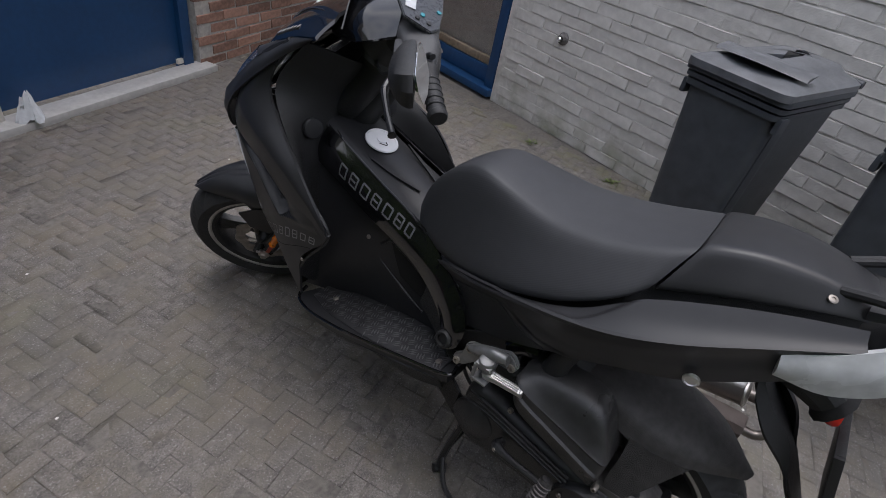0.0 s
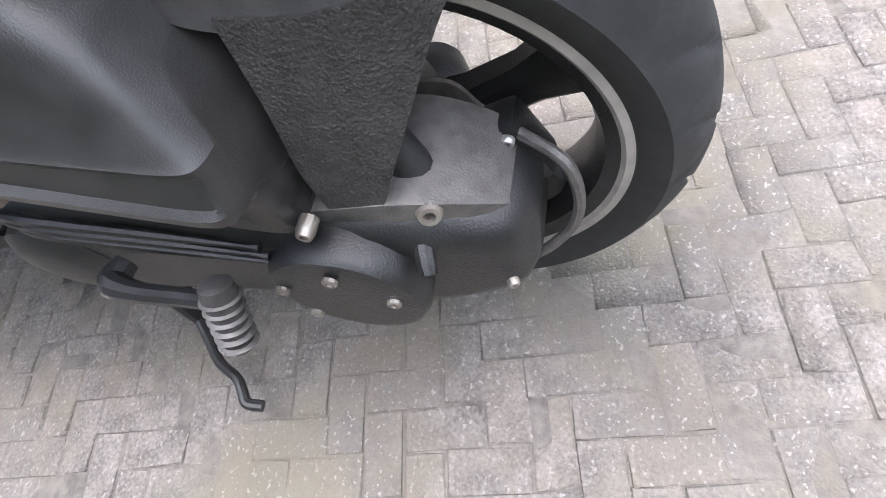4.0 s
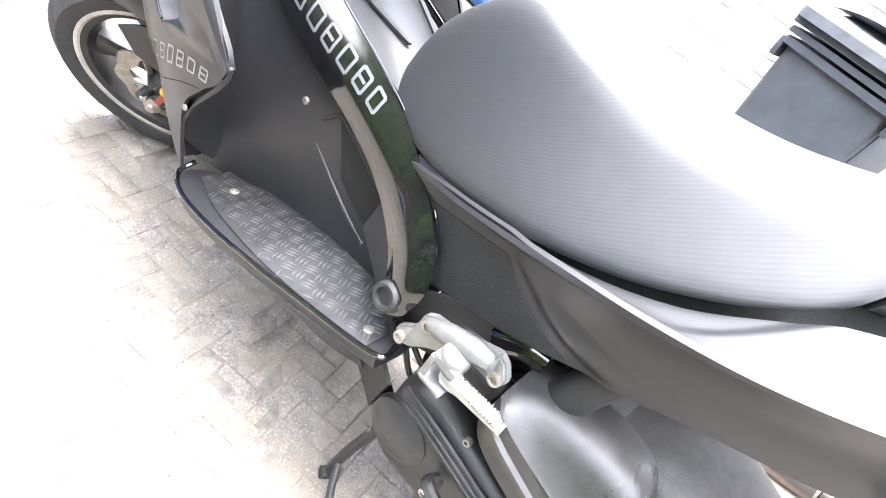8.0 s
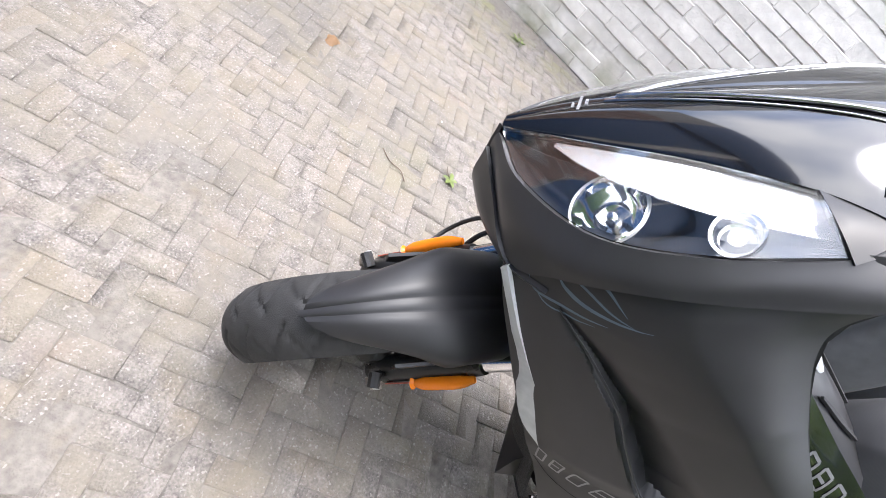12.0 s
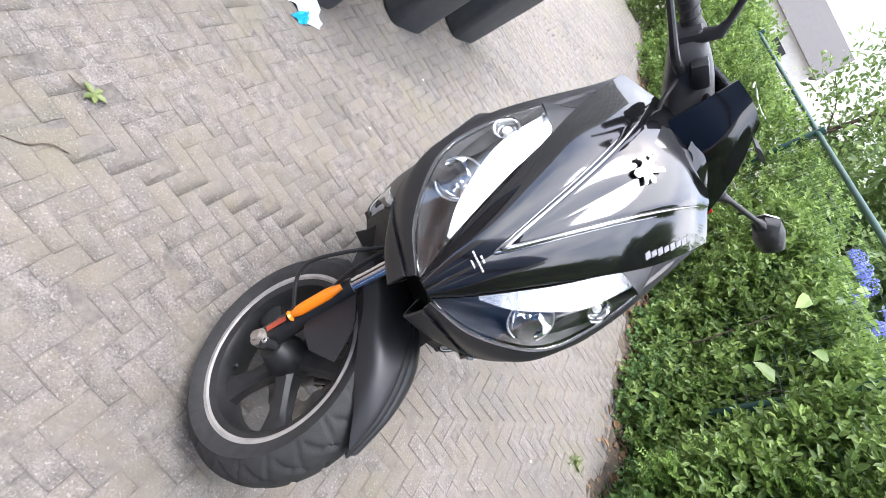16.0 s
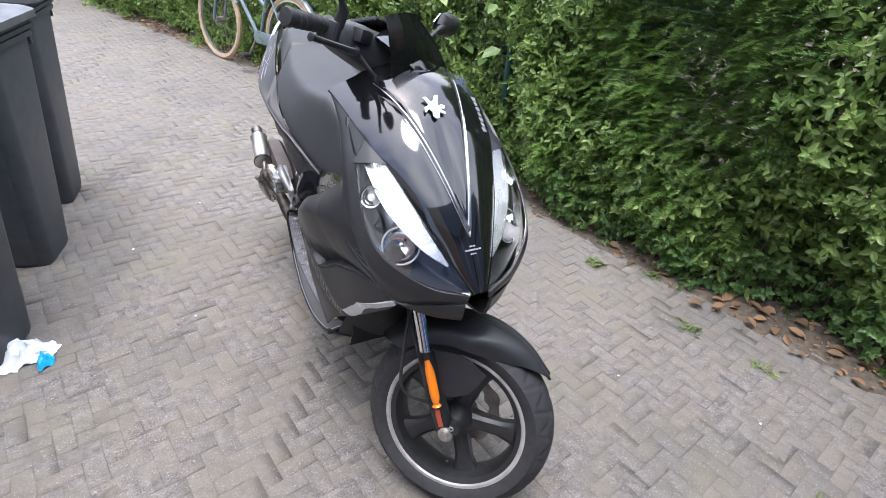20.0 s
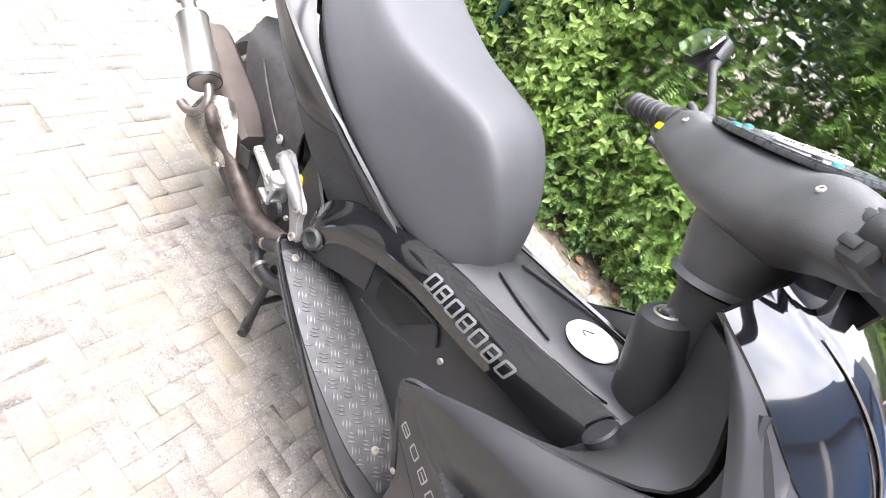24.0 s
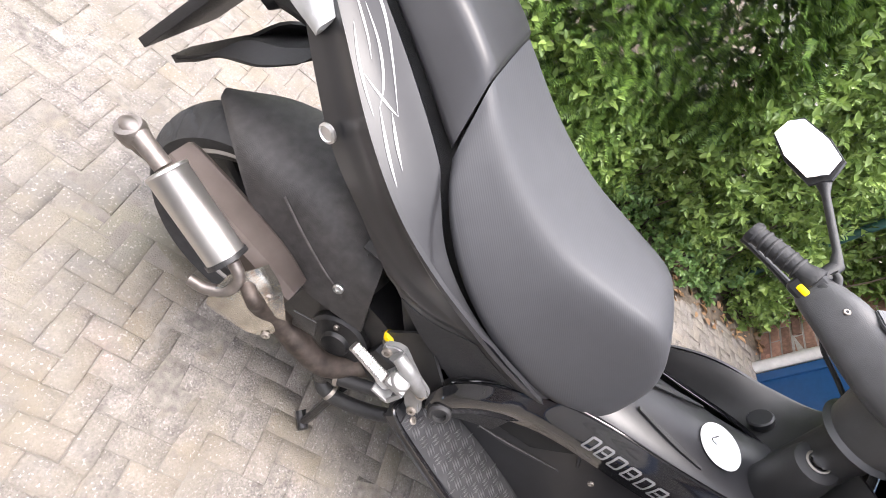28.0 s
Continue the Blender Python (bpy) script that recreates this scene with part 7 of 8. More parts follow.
ob.matrix_parent_inverse = yew.matrix_world.inverted()
ivy = empty("ground_ivy", "small round-leaved green ivy along the hedge foot", "plant", kind="stuff", m=pose(-1.35, 0, 0))
pos, way = hedge_points(900, 1.9, -2.6, 0.22, 0.12, 0.01, 0.0, 1.6)
pos[:, 0] += 0.05
v, f = shoots(pos, way, 3, rng.uniform(0.03, 0.08, 900), 0.024, 0.75)
ob = np_mesh("foliage", v, f, "ivy", None, "small round leaves")
ob.parent = ivy
ob.matrix_parent_inverse = ivy.matrix_world.inverted()

# bare soil strip under the hedge, with dry leaves
sb = bmesh.new()
rows = []
for k in range(60):
    y = 3.2 - k * 14.2 / 59
    x = edge_x(y)
    rows.append([V(x + 0.17 + 0.04 * math.sin(y * 5) + 0.03 * math.sin(y * 17), y, -0.004), V(x + 0.06, y, 0.006 + 0.004 * math.sin(y * 9)), V(x - 0.1, y, 0.02), V(x - 0.6, y, 0.03), V(x - 14, y, 0.02)])
grid_faces(sb, rows)
tagged(part("soil_strip", sb, "soil", None), "dark brown soil under the hedge with dry leaves", "soil", kind="structure")
n = 1700
y = rng.uniform(-5.5, 2.6, n)
x = np.array([edge_x(q) for q in y]) + rng.normal(-0.02, 0.10, n)
keep = x < np.array([edge_x(q) for q in y]) + 0.22
y, x = y[keep], x[keep]
n = len(x)
a = rng.uniform(0, 6.28, n)
ll = 0.012 + 0.06 * rng.uniform(0, 1, n) ** 2.2
way = np.stack([np.cos(a), np.sin(a), rng.uniform(-0.15, 0.3, n)], axis=1)
v, f = leaves(np.stack([x, y, np.full(n, 0.012)], axis=1), way, np.array([0, 0, 1.0]) + rng.normal(0, 0.35, (n, 3)), ll, ll * rng.uniform(0.45, 0.8, n), 0.3, -0.1)
v[:, 2] = np.maximum(v[:, 2], 0.004)
tagged(np_mesh("fallen_leaves", v, f, "dryleaf"), "dry curled brown leaves along the hedge foot", "leaves", kind="stuff")



def box_hedge(x, y, turn, lx, ly, h, n, leaf, label):
    """A clipped hedge: a leafy shell round a block, over a few stems."""
    m = pose(x, y, 0, 0, 0, turn)
    e = empty("hedge", label, "hedge", "clipped hedges at the bend", "stuff", m)
    q = rng.uniform(-0.5, 0.5, (n, 3))
    q[:, 2] += 0.5
    side = rng.integers(0, 5, n)
    out = rng.normal(0, 0.45, (n, 3))
    for k, (ax, sg) in enumerate(((0, 1), (0, -1), (1, 1), (1, -1), (2, 1))):
        on = side == k
        q[on, ax] = (sg * 0.5 if ax < 2 else 1.0) - sg * rng.uniform(0, 0.12, on.sum()) ** 1.3
        out[on, ax] += sg
    p = q * np.array([lx, ly, h]) + rng.normal(0, 0.025, (n, 3))
    ll = leaf * rng.uniform(0.7, 1.3, n)
    v, f = leaves(p, out + rng.normal(0, 0.4, (n, 3)), rng.normal(0, 1, (n, 3)), ll, ll * 0.6)
    v[:, 2] = np.maximum(v[:, 2], 0.005)
    np_mesh("foliage", v, f, "privet", e, "small clipped leaves")
    bm = bmesh.new()
    rnd = random.Random(int(x * 100 + y))
    for _ in range(14):
        a, b = rnd.uniform(-0.4, 0.4) * lx, rnd.uniform(-0.4, 0.4) * ly
        tube([V(a, b, -0.01), V(a + rnd.uniform(-0.08, 0.08), b + rnd.uniform(-0.08, 0.08), h * 0.8)], 0.012, 5, bm=bm)
    part("stem", bm, "bark", e)


box_hedge(0.72, -7.3, 8, 1.0, 1.5, 0.95, 5200, 0.07, "clipped green hedge block at the bend of the path")
box_hedge(2.35, -8.2, -42, 1.6, 0.7, 0.85, 4200, 0.07, "low clipped green hedge across the end of the path")
box_hedge(3.1, -6.6, -40, 1.5, 0.8, 1.15, 4800, 0.08, "dark rounded hedge beyond the house wall")
tagged(part("bollard", lathe([(0.045, -0.02), (0.045, 0.80), (0.035, 0.84), (0.01, 0.85)], Matrix.Translation((1.52, -8.6, 0)), 14), "bark"), "dark wooden bollard at the end of the path", "bollard")

# fence of green posts, rails and wire
fence = empty("wire_fence", "dark green steel fence with wire netting inside the hedge", "fence", m=pose(-1.31, -0.61, 0))
POSTS = [(-2.02, 1.95), (-1.31, -0.61), (-0.55, -3.2), (0.5, -5.65)]
for x, y in POSTS:
    bm = lathe([(0.024, -0.05), (0.024, 1.36), (0.026, 1.362), (0.026, 1.385), (0.018, 1.395)], Matrix.Translation((x, y, 0)), 16)
    p = part("post", bm, "greenpost", fence)
    p.matrix_parent_inverse = fence.matrix_world.inverted()
for (x0, y0), (x1, y1) in zip(POSTS[:-1], POSTS[1:]):
    for z, r in ((1.335, 0.019),):
        p = part("rail", tube([(x0, y0, z), (x1, y1, z)], r, 12), "greenpost", fence)
        p.matrix_parent_inverse = fence.matrix_world.inverted()
    bm = bmesh.new()
    d = V(x1 - x0, y1 - y0, 0)
    for k in range(1, 53):
        a, b = V(x0, y0, 0.05) + d * (k / 53), V(x0, y0, 1.31) + d * (k / 53)
        tube([a, b], 0.0013, 3, bm=bm, cap=False)
    for k in range(26):
        tube([V(x0, y0, 0.06 + k * 0.05), V(x1, y1, 0.06 + k * 0.05)], 0.0013, 3, bm=bm, cap=False)
    p = part("netting", bm, "greenpost", fence, "thin green wire netting", 0)
    p.matrix_parent_inverse = fence.matrix_world.inverted()


# hydrangea behind the fence
def hydrangea(x, y, heads, h):
    e = empty("hydrangea", "hydrangea bush with blue and violet flower heads", "bush", "hydrangeas behind the fence", m=pose(x, y, 0))
    inv = e.matrix_world.inverted()
    rnd = random.Random(int(100 * y))
    n = 420
    pos = np.stack([x + rng.normal(0, 0.24, n), y + rng.normal(0, 0.3, n), h * rng.uniform(0.25, 1.0, n)], axis=1)
    a = rng.uniform(0, 6.28, n)
    ll = rng.uniform(0.07, 0.13, n)
    v, f = leaves(pos, np.stack([np.cos(a), np.sin(a), rng.normal(0.1, 0.3, n)], axis=1), np.array([0, 0, 1.0]) + rng.normal(0, 0.3, (n, 3)), ll, ll * 0.62, 0.15, 0.2)
    obs = [np_mesh("foliage", v, f, "privet", None, "broad green leaves")]
    bm = bmesh.new()
    for _ in range(9):
        q = V(x + rnd.uniform(-0.2, 0.2), y + rnd.uniform(-0.25, 0.25), h * 0.9)
        tube([V(x, y, 0), (q + V(x, y, 0)) / 2 + V(0, 0, 0.08), q], 0.005, 5, n=6, bm=bm)
    obs.append(part("stem", bm, "bark"))
    for _ in range(heads):
        c = np.array([x + rnd.uniform(-0.25, 0.28), y + rnd.uniform(-0.4, 0.4), h + rnd.uniform(-0.12, 0.08)])
        r = rnd.uniform(0.05, 0.075)
        m = 150
        d = unit(rng.normal(0, 1, (m, 3)))
        d[:, 2] = np.abs(d[:, 2]) * 1.1 - 0.35
        d = unit(d)
        vv, ff = leaves(c + d * r * 0.92 + rng.normal(0, 0.003, (m, 3)), np.cross(d, rng.normal(0, 1, (m, 3))) + d * 0.35, d, np.full(m, 0.017), np.full(m, 0.014), 0.1, 0.0)
        obs.append(np_mesh("flower_head", vv, ff, "hydrangea"))
    for ob in obs:
        ob.parent = e
        ob.matrix_parent_inverse = inv


for hx, hy, hn in ((-1.74, -1.0, 8), (-1.58, -1.6, 9), (-1.95, -0.5, 5), (-1.36, -2.4, 5)):
    hydrangea(hx, hy, hn, 1.14)


# trees and hedge of the garden beyond
def tree(x, y, h, spread, n, leaf, name="tree", label="light green garden tree beyond the fence"):
    e = empty(name, label, "tree", "garden trees", m=pose(x, y, 0))
    inv = e.matrix_world.inverted()
    rnd = random.Random(int(x * 31 + y * 17))
    bm = tube([(x, y, -0.05), (x + 0.03, y, h * 0.3), (x - 0.03, y + 0.05, h * 0.62), (x, y, h * 0.9)], [0.07, 0.055, 0.035, 0.012], 8, n=10)
    tips = []
    for k in range(14):
        z = h * rnd.uniform(0.25, 0.8)
        a = rnd.uniform(0, 6.28)
        r = spread * rnd.uniform(0.5, 1.0) * (1.15 - z / h * 0.6)
        t = V(x + r * math.cos(a), y + r * math.sin(a), z + rnd.uniform(0.15, 0.5))
        tube([(x, y, z), (V(x, y, z) + t) / 2 + V(0, 0, 0.1), t], [0.02, 0.012, 0.005], 5, n=6, bm=bm)
        tips.append(t)
    obs = [part("trunk", bm, "bark")]
    c = np.array([tuple(t) for t in tips])
    pick = rng.integers(0, len(c), n)
    pos = c[pick] * rng.uniform(0.75, 1.0, (n, 1)) + np.array([x, y, 0]) * 0
    f = rng.uniform(0.35, 1.05, n)[:, None]
    pos = np.array([x, y, 0]) * (1 - f) + np.stack([c[pick][:, 0], c[pick][:, 1], np.zeros(n)], axis=1) * f
    pos[:, 2] = c[pick][:, 2]
    pos += rng.normal(0, spread * 0.17, (n, 3))
    d = unit(rng.normal(0, 1, (n, 3)) + np.array([0, 0, 0.2]))
    ll = leaf * rng.uniform(0.7, 1.3, n)
    v, ff = leaves(pos, d, np.array([0, 0, 1.0]) + rng.normal(0, 0.5, (n, 3)), ll, ll * 0.5)
    obs.append(np_mesh("crown", v, ff, "farleaf"))
    for ob in obs:
        ob.parent = e
        ob.matrix_parent_inverse = inv


for tx, ty, th, ts, tn in ((-3.3, -1.6, 2.5, 1.1, 6500), (-2.9, -3.6, 2.7, 1.1, 6500), (-2.3, -5.6, 3.0, 1.2, 6000), (-2.6, -7.2, 3.4, 1.3, 3800), (-4.6, 0.4, 2.8, 1.2, 3600), (-4.2, 2.6, 3.0, 1.2, 3400), (-1.6, -11.5, 4.0, 1.7, 3600)):
    tree(tx, ty, th, ts, tn, 0.13)
tree(4.6, -13.5, 2.6, 1.6, 4200, 0.09, "shrub", "green shrubs where the path bends away")
tree(2.7, -14.5, 2.2, 1.4, 4200, 0.09, "shrub", "green shrubs where the path bends away")

# far house with a dark roof
house = empty("house", "white house with a dark tiled roof beyond the gardens", "house", m=pose(3.0, -44, 0))
hm = house.matrix_world.copy()
for nm, bm, mt in (("wall", box((0, 0, 1.9), (9, 6, 3.8), hm), "whitewall"),
                   ("roof", loft([[hm @ V(-4.9, -3.5, 3.7), hm @ V(-4.9, 0, 6.2), hm @ V(-4.9, 3.5, 3.7)], [hm @ V(4.9, -3.5, 3.7), hm @ V(4.9, 0, 6.2), hm @ V(4.9, 3.5, 3.7)]]), "rooftile"),
                   ("window", box((-1.8, 3.02, 2.3), (1.3, 0.06, 1.2), hm), "lampdark"), ("window", box((1.8, 3.02, 2.3), (1.3, 0.06, 1.2), hm), "lampdark")):
    p = part(nm, bm, mt, house, "", 0)
    p.matrix_parent_inverse = house.matrix_world.inverted()

# ---- white painted brick wall, turned a little from the scooter's line ----
WM = pose(1.912, 0.259, 0, 0, 0, -9.7) @ Matrix.Translation((-1.95, -0.259, 0))
wall_e = tagged(part("wall_east", box((2.083, 0.320, 1.35), (0.24, 3.10, 2.72), WM), "wallmortar", None, "", 0), "white painted brick wall with moss at its foot", "wall", kind="structure")
top_e = part("wall_lintel", box((2.09, 2.55, 2.36), (0.24, 1.36, 0.7), WM), "wallmortar", None, "", 0)
tagged(top_e, "white painted wall above the glazed blue door", "wall", kind="structure")
face = Matrix(((0, 0, -1, 0), (1, 0, 0, 0), (0, 1, 0, 0), (0, 0, 0, 1)))   # local z out of the wall towards -x
poses = []
for r in range(42):
    z = 0.032 + r * 0.0625
    off = 0.11 if r % 2 else 0.0
    for c in range(29):
        y = -4.35 + off + c * 0.22
        if y > 1.76 or y < -1.13:
            continue
        rot = Matrix.Rotation(rng.normal(0, 0.012), 4, "Z") @ Matrix.Rotation(rng.normal(0, 0.012), 4, "X") @ Matrix.Rotation(rng.normal(0, 0.006), 4, "Y")
        poses.append(WM @ Matrix.Translation((1.958 + rng.normal(0, 0.0022), y + rng.normal(0, 0.002), z + rng.normal(0, 0.0015))) @ face @ rot)
lay_bricks(poses, block_template(0.2165, 0.0585, 0.03, 0.0025), "whitewall", wall_e, lambda q: -0.45 < q.y < 1.9 and q.z < 1.45, "brickwork", "painted bricks of the far parts of the wall")

tagged(part("wall_return", box((3.70, -1.11, 1.35), (2.98, 0.24, 2.72), WM), "wallmortar", None, "", 0), "white painted end of the house wall", "wall", kind="structure")
tap = empty("wall_vent", "round grey metal vent cap on the white wall", "vent", m=WM @ pose(1.95, 1.42, 0.56))
p = part("flange", lathe([(0.036, 0.0), (0.036, 0.006), (0.028, 0.012), (0.024, 0.03), (0.020, 0.034), (0.0185, 0.02)], WM @ axis_to((1.958, 1.42, 0.56), (-1, 0, 0)), 24), "castalu", tap)
p.matrix_parent_inverse = tap.matrix_world.inverted()
p = part("knob", lathe([(0.010, 0.0), (0.012, 0.035), (0.015, 0.045), (0.009, 0.055)], WM @ axis_to((1.958, 1.42, 0.56), (-1, 0, 0)), 16), "chrome", tap)
p.matrix_parent_inverse = tap.matrix_world.inverted()

# blue glazed door in the wall
gd = empty("door_1", "glazed back door with a dark blue wooden frame", "door", kind="structure", m=pose(2.0, 2.3, 0))
ginv = gd.matrix_world.inverted()
for nm, bm, mt, lb in (("door_sill", box((2.0, 2.5, 0.045), (0.16, 1.26, 0.05), WM, bev=0.006), "bluepaint", "blue sill"),
                       ("door_frame", box((2.02, 1.915, 1.06), (0.12, 0.075, 1.98), WM, bev=0.005), "bluepaint", ""),
                       ("door_frame", box((2.02, 3.085, 1.06), (0.12, 0.075, 1.98), WM, bev=0.005), "bluepaint", ""),
                       ("door_frame", box((2.02, 2.5, 2.03), (0.12, 1.09, 0.06), WM, bev=0.005), "bluepaint", ""),
                       ("bottom_rail", box((2.03, 2.5, 0.13), (0.05, 1.094, 0.11), WM, bev=0.005), "bluepaint", ""),
                       ("threshold_strip", box((2.035, 2.5, 0.215), (0.04, 1.09, 0.05), WM, bev=0.004), "brownstrip", "brown strip"),
                       ("blind", box((2.10, 2.5, 1.1), (0.01, 1.08, 1.78), WM), "cream", "pale blind behind the glass"),
                       ("pane", box((2.045, 2.5, 1.13), (0.006, 1.09, 1.75), WM), "glass", "clear glass")):
    p = part(nm, bm, mt, gd, lb, 30)
    p.matrix_parent_inverse = ginv

# ---- north side: garage doors and brick ----
NM = pose(-0.31, 2.66, 0, 0, 0, 15)    # local x along the doors, local -y towards the paving
north = tagged(part("wall_north", box((1.96, 0.22, 1.35), (1.56, 0.2, 2.72), NM), "mortar", None, "", 0), "red brick wall beside the blue garage doors", "wall", kind="structure")
nface = NM @ Matrix(((1, 0, 0, 0), (0, 0, -1, 0), (0, 1, 0, 0), (0, 0, 0, 1)))
poses = []
for r in range(34):
    for c in range(7):
        lx = 1.285 + (0.105 if r % 2 else 0.0) + c * 0.22
        if lx > 2.66:
            continue
        poses.append(nface @ Matrix.Translation((lx + rng.normal(0, 0.002), 0.032 + r * 0.0625 + rng.normal(0, 0.0015), -0.115 + rng.normal(0, 0.002))) @ Matrix.Rotation(rng.normal(0, 0.008), 4, "Z"))
lay_bricks(poses, block_template(0.209, 0.051, 0.03, 0.003), "redbrick", north, lambda q: True, "brickwork", "red bricks")
door = empty("garage_door", "dark blue painted double garage door with white threshold", "garage door", kind="structure", m=NM)
for nm, bm, mt, lb in (("leaf", box((0.565, 0.20, 1.08), (1.04, 0.05, 2.06), NM, 0.004), "bluepaint", ""),
                       ("leaf", box((-0.73, 0.20, 1.06), (1.36, 0.05, 2.10), NM, 0.004), "bluepaint", ""),
                       ("frame_post", box((0.0, 0.17, 1.07), (0.085, 0.11, 2.14), NM, 0.005), "cream", "pale post between the leaves"),
                       ("frame_post", box((1.12, 0.185, 1.07), (0.07, 0.08, 2.14), NM, 0.005), "bluepaint", ""),
                       ("frame_post", box((-1.43, 0.195, 1.07), (0.05, 0.08, 2.14), NM, 0.005), "bluepaint", ""),
                       ("lintel", box((-0.15, 0.2, 2.42), (2.66, 0.2, 0.56), NM, 0.005), "bluepaint", ""),
                       ("threshold", box((0.42, 0.10, 0.012), (1.62, 0.13, 0.05), NM, 0.006), "pvc", "worn pale threshold"),
                       ("handle", box((1.045, 0.158, 0.52), (0.028, 0.03, 0.15), NM, 0.006), "cream", "white hinge plate"),
                       ("bolt_plate", box((1.07, 0.165, 0.06), (0.05, 0.02, 0.03), NM, 0.004), "cream", "")):
    p = part(nm, bm, mt, door, lb, 30)
    p.matrix_parent_inverse = NM.inverted()
pierw = tagged(part("wall_west", box((-2.04, 2.77, 1.35), (0.66, 0.54, 2.72)), "mortar", None, "", 0), "brick pier at the end of the garage doors", "wall", kind="structure")
poses = []
wface = Matrix(((1, 0, 0, 0), (0, 0, -1, 0), (0, 1, 0, 0), (0, 0, 0, 1)))
for r in range(30):
    for c in range(3):
        poses.append(Matrix.Translation((-2.25 + (0.1 if r % 2 else 0) + c * 0.22 - (0.04 if c == 2 else 0), 2.494 + rng.normal(0, 0.002), 0.032 + r * 0.0625)) @ wface)
poses = [m for m in poses if -2.3 < m.translation.x < -1.79]
lay_bricks(poses, block_template(0.209, 0.051, 0.03, 0.003), "redbrick", pierw, lambda q: True, "brickwork", "red bricks")
pipe = empty("downpipe", "grey plastic rainwater downpipe on the brick pier", "pipe", m=pose(-1.80, 2.43, 0))
for nm, bm, mt in (("pipe", lathe([(0.034, 0.0), (0.034, 2.6), (0.030, 2.6), (0.030, 0.0)], Matrix.Translation((-1.80, 2.43, 0.0)), 24, cap=False), "pvc"), ("bracket", box((-1.80, 2.45, 0.6), (0.10, 0.07, 0.025), bev=0.004), "pvc"), ("socket", lathe([(0.039, 0.38), (0.039, 0.48), (0.034, 0.485)], Matrix.Translation((-1.80, 2.43, 0)), 24), "pvc")):
    p = part(nm, bm, mt, pipe)
    p.matrix_parent_inverse = pipe.matrix_world.inverted()
post = empty("gate_post", "weathered wooden post with a small brass latch", "post", m=pose(1.08, 2.06, 0))
for nm, bm, mt in (("post", box((1.08, 2.06, 0.55), (0.09, 0.065, 1.1), bev=0.006), "brownstrip"), ("latch", box((1.075, 2.023, 0.14), (0.03, 0.014, 0.045), bev=0.004), "brass")):
    p = part(nm, bm, mt, post)
    p.matrix_parent_inverse = post.matrix_world.inverted()


def crumple(c, sx, sy, sz, seed, n=14):
    """A crumpled plastic sheet."""
    rnd = np.random.default_rng(seed)
    u, v = np.meshgrid(np.linspace(-1, 1, n), np.linspace(-1, 1, n), indexing="ij")
    z = 0.5 + 0.3 * np.sin(3 * u + 1) * np.cos(2.4 * v) + rnd.normal(0, 0.13, u.shape)
    z *= np.clip(1.35 - u * u - v * v, 0.02, 1)
    x = u * (0.8 + 0.2 * np.cos(2 * v)) + rnd.normal(0, 0.05, u.shape)
    y = v * (0.85 + 0.2 * np.sin(2.5 * u)) + rnd.normal(0, 0.05, u.shape)
    bm = bmesh.new()
    grid_faces(bm, [[V(c[0] + sx * x[i, j], c[1] + sy * y[i, j], c[2] + max(0.002, sz * z[i, j])) for j in range(n)] for i in range(n)])
    return bm


rag = tagged(part("plastic_rag", crumple((-0.22, 2.74, 0.03), 0.055, 0.035, 0.16, 3), "film", None, "", 60), "crumpled white plastic rag against the door post", "rag")
bag = empty("plastic_bag", "crumpled blue and white plastic bag on the paving", "bag", m=pose(1.065, 0.30, 0))
for nm, bm, mt in (("bag", crumple((1.055, 0.32, 0), 0.085, 0.07, 0.075, 5), "film"), ("print", crumple((1.110, 0.275, 0.004), 0.04, 0.06, 0.07, 8, 9), "bagblue"), ("print", crumple((1.0, 0.38, 0.004), 0.025, 0.035, 0.05, 9, 9), "bagblue")):
    p = part(nm, bm, mt, bag, "", 60)
    p.matrix_parent_inverse = bag.matrix_world.inverted()


# ---- wheelie bins ----
def rrect(x0, x1, y0, y1, r, z, k=5):
    out = []
    for cx, cy, a0 in ((x1 - r, y1 - r, 0), (x0 + r, y1 - r, 90), (x0 + r, y0 + r, 180), (x1 - r, y0 + r, 270)):
        out += [V(cx + r * math.cos(radians(a0 + 90 * i / (k - 1))), cy + r * math.sin(radians(a0 + 90 * i / (k - 1))), z) for i in range(k)]
    return out


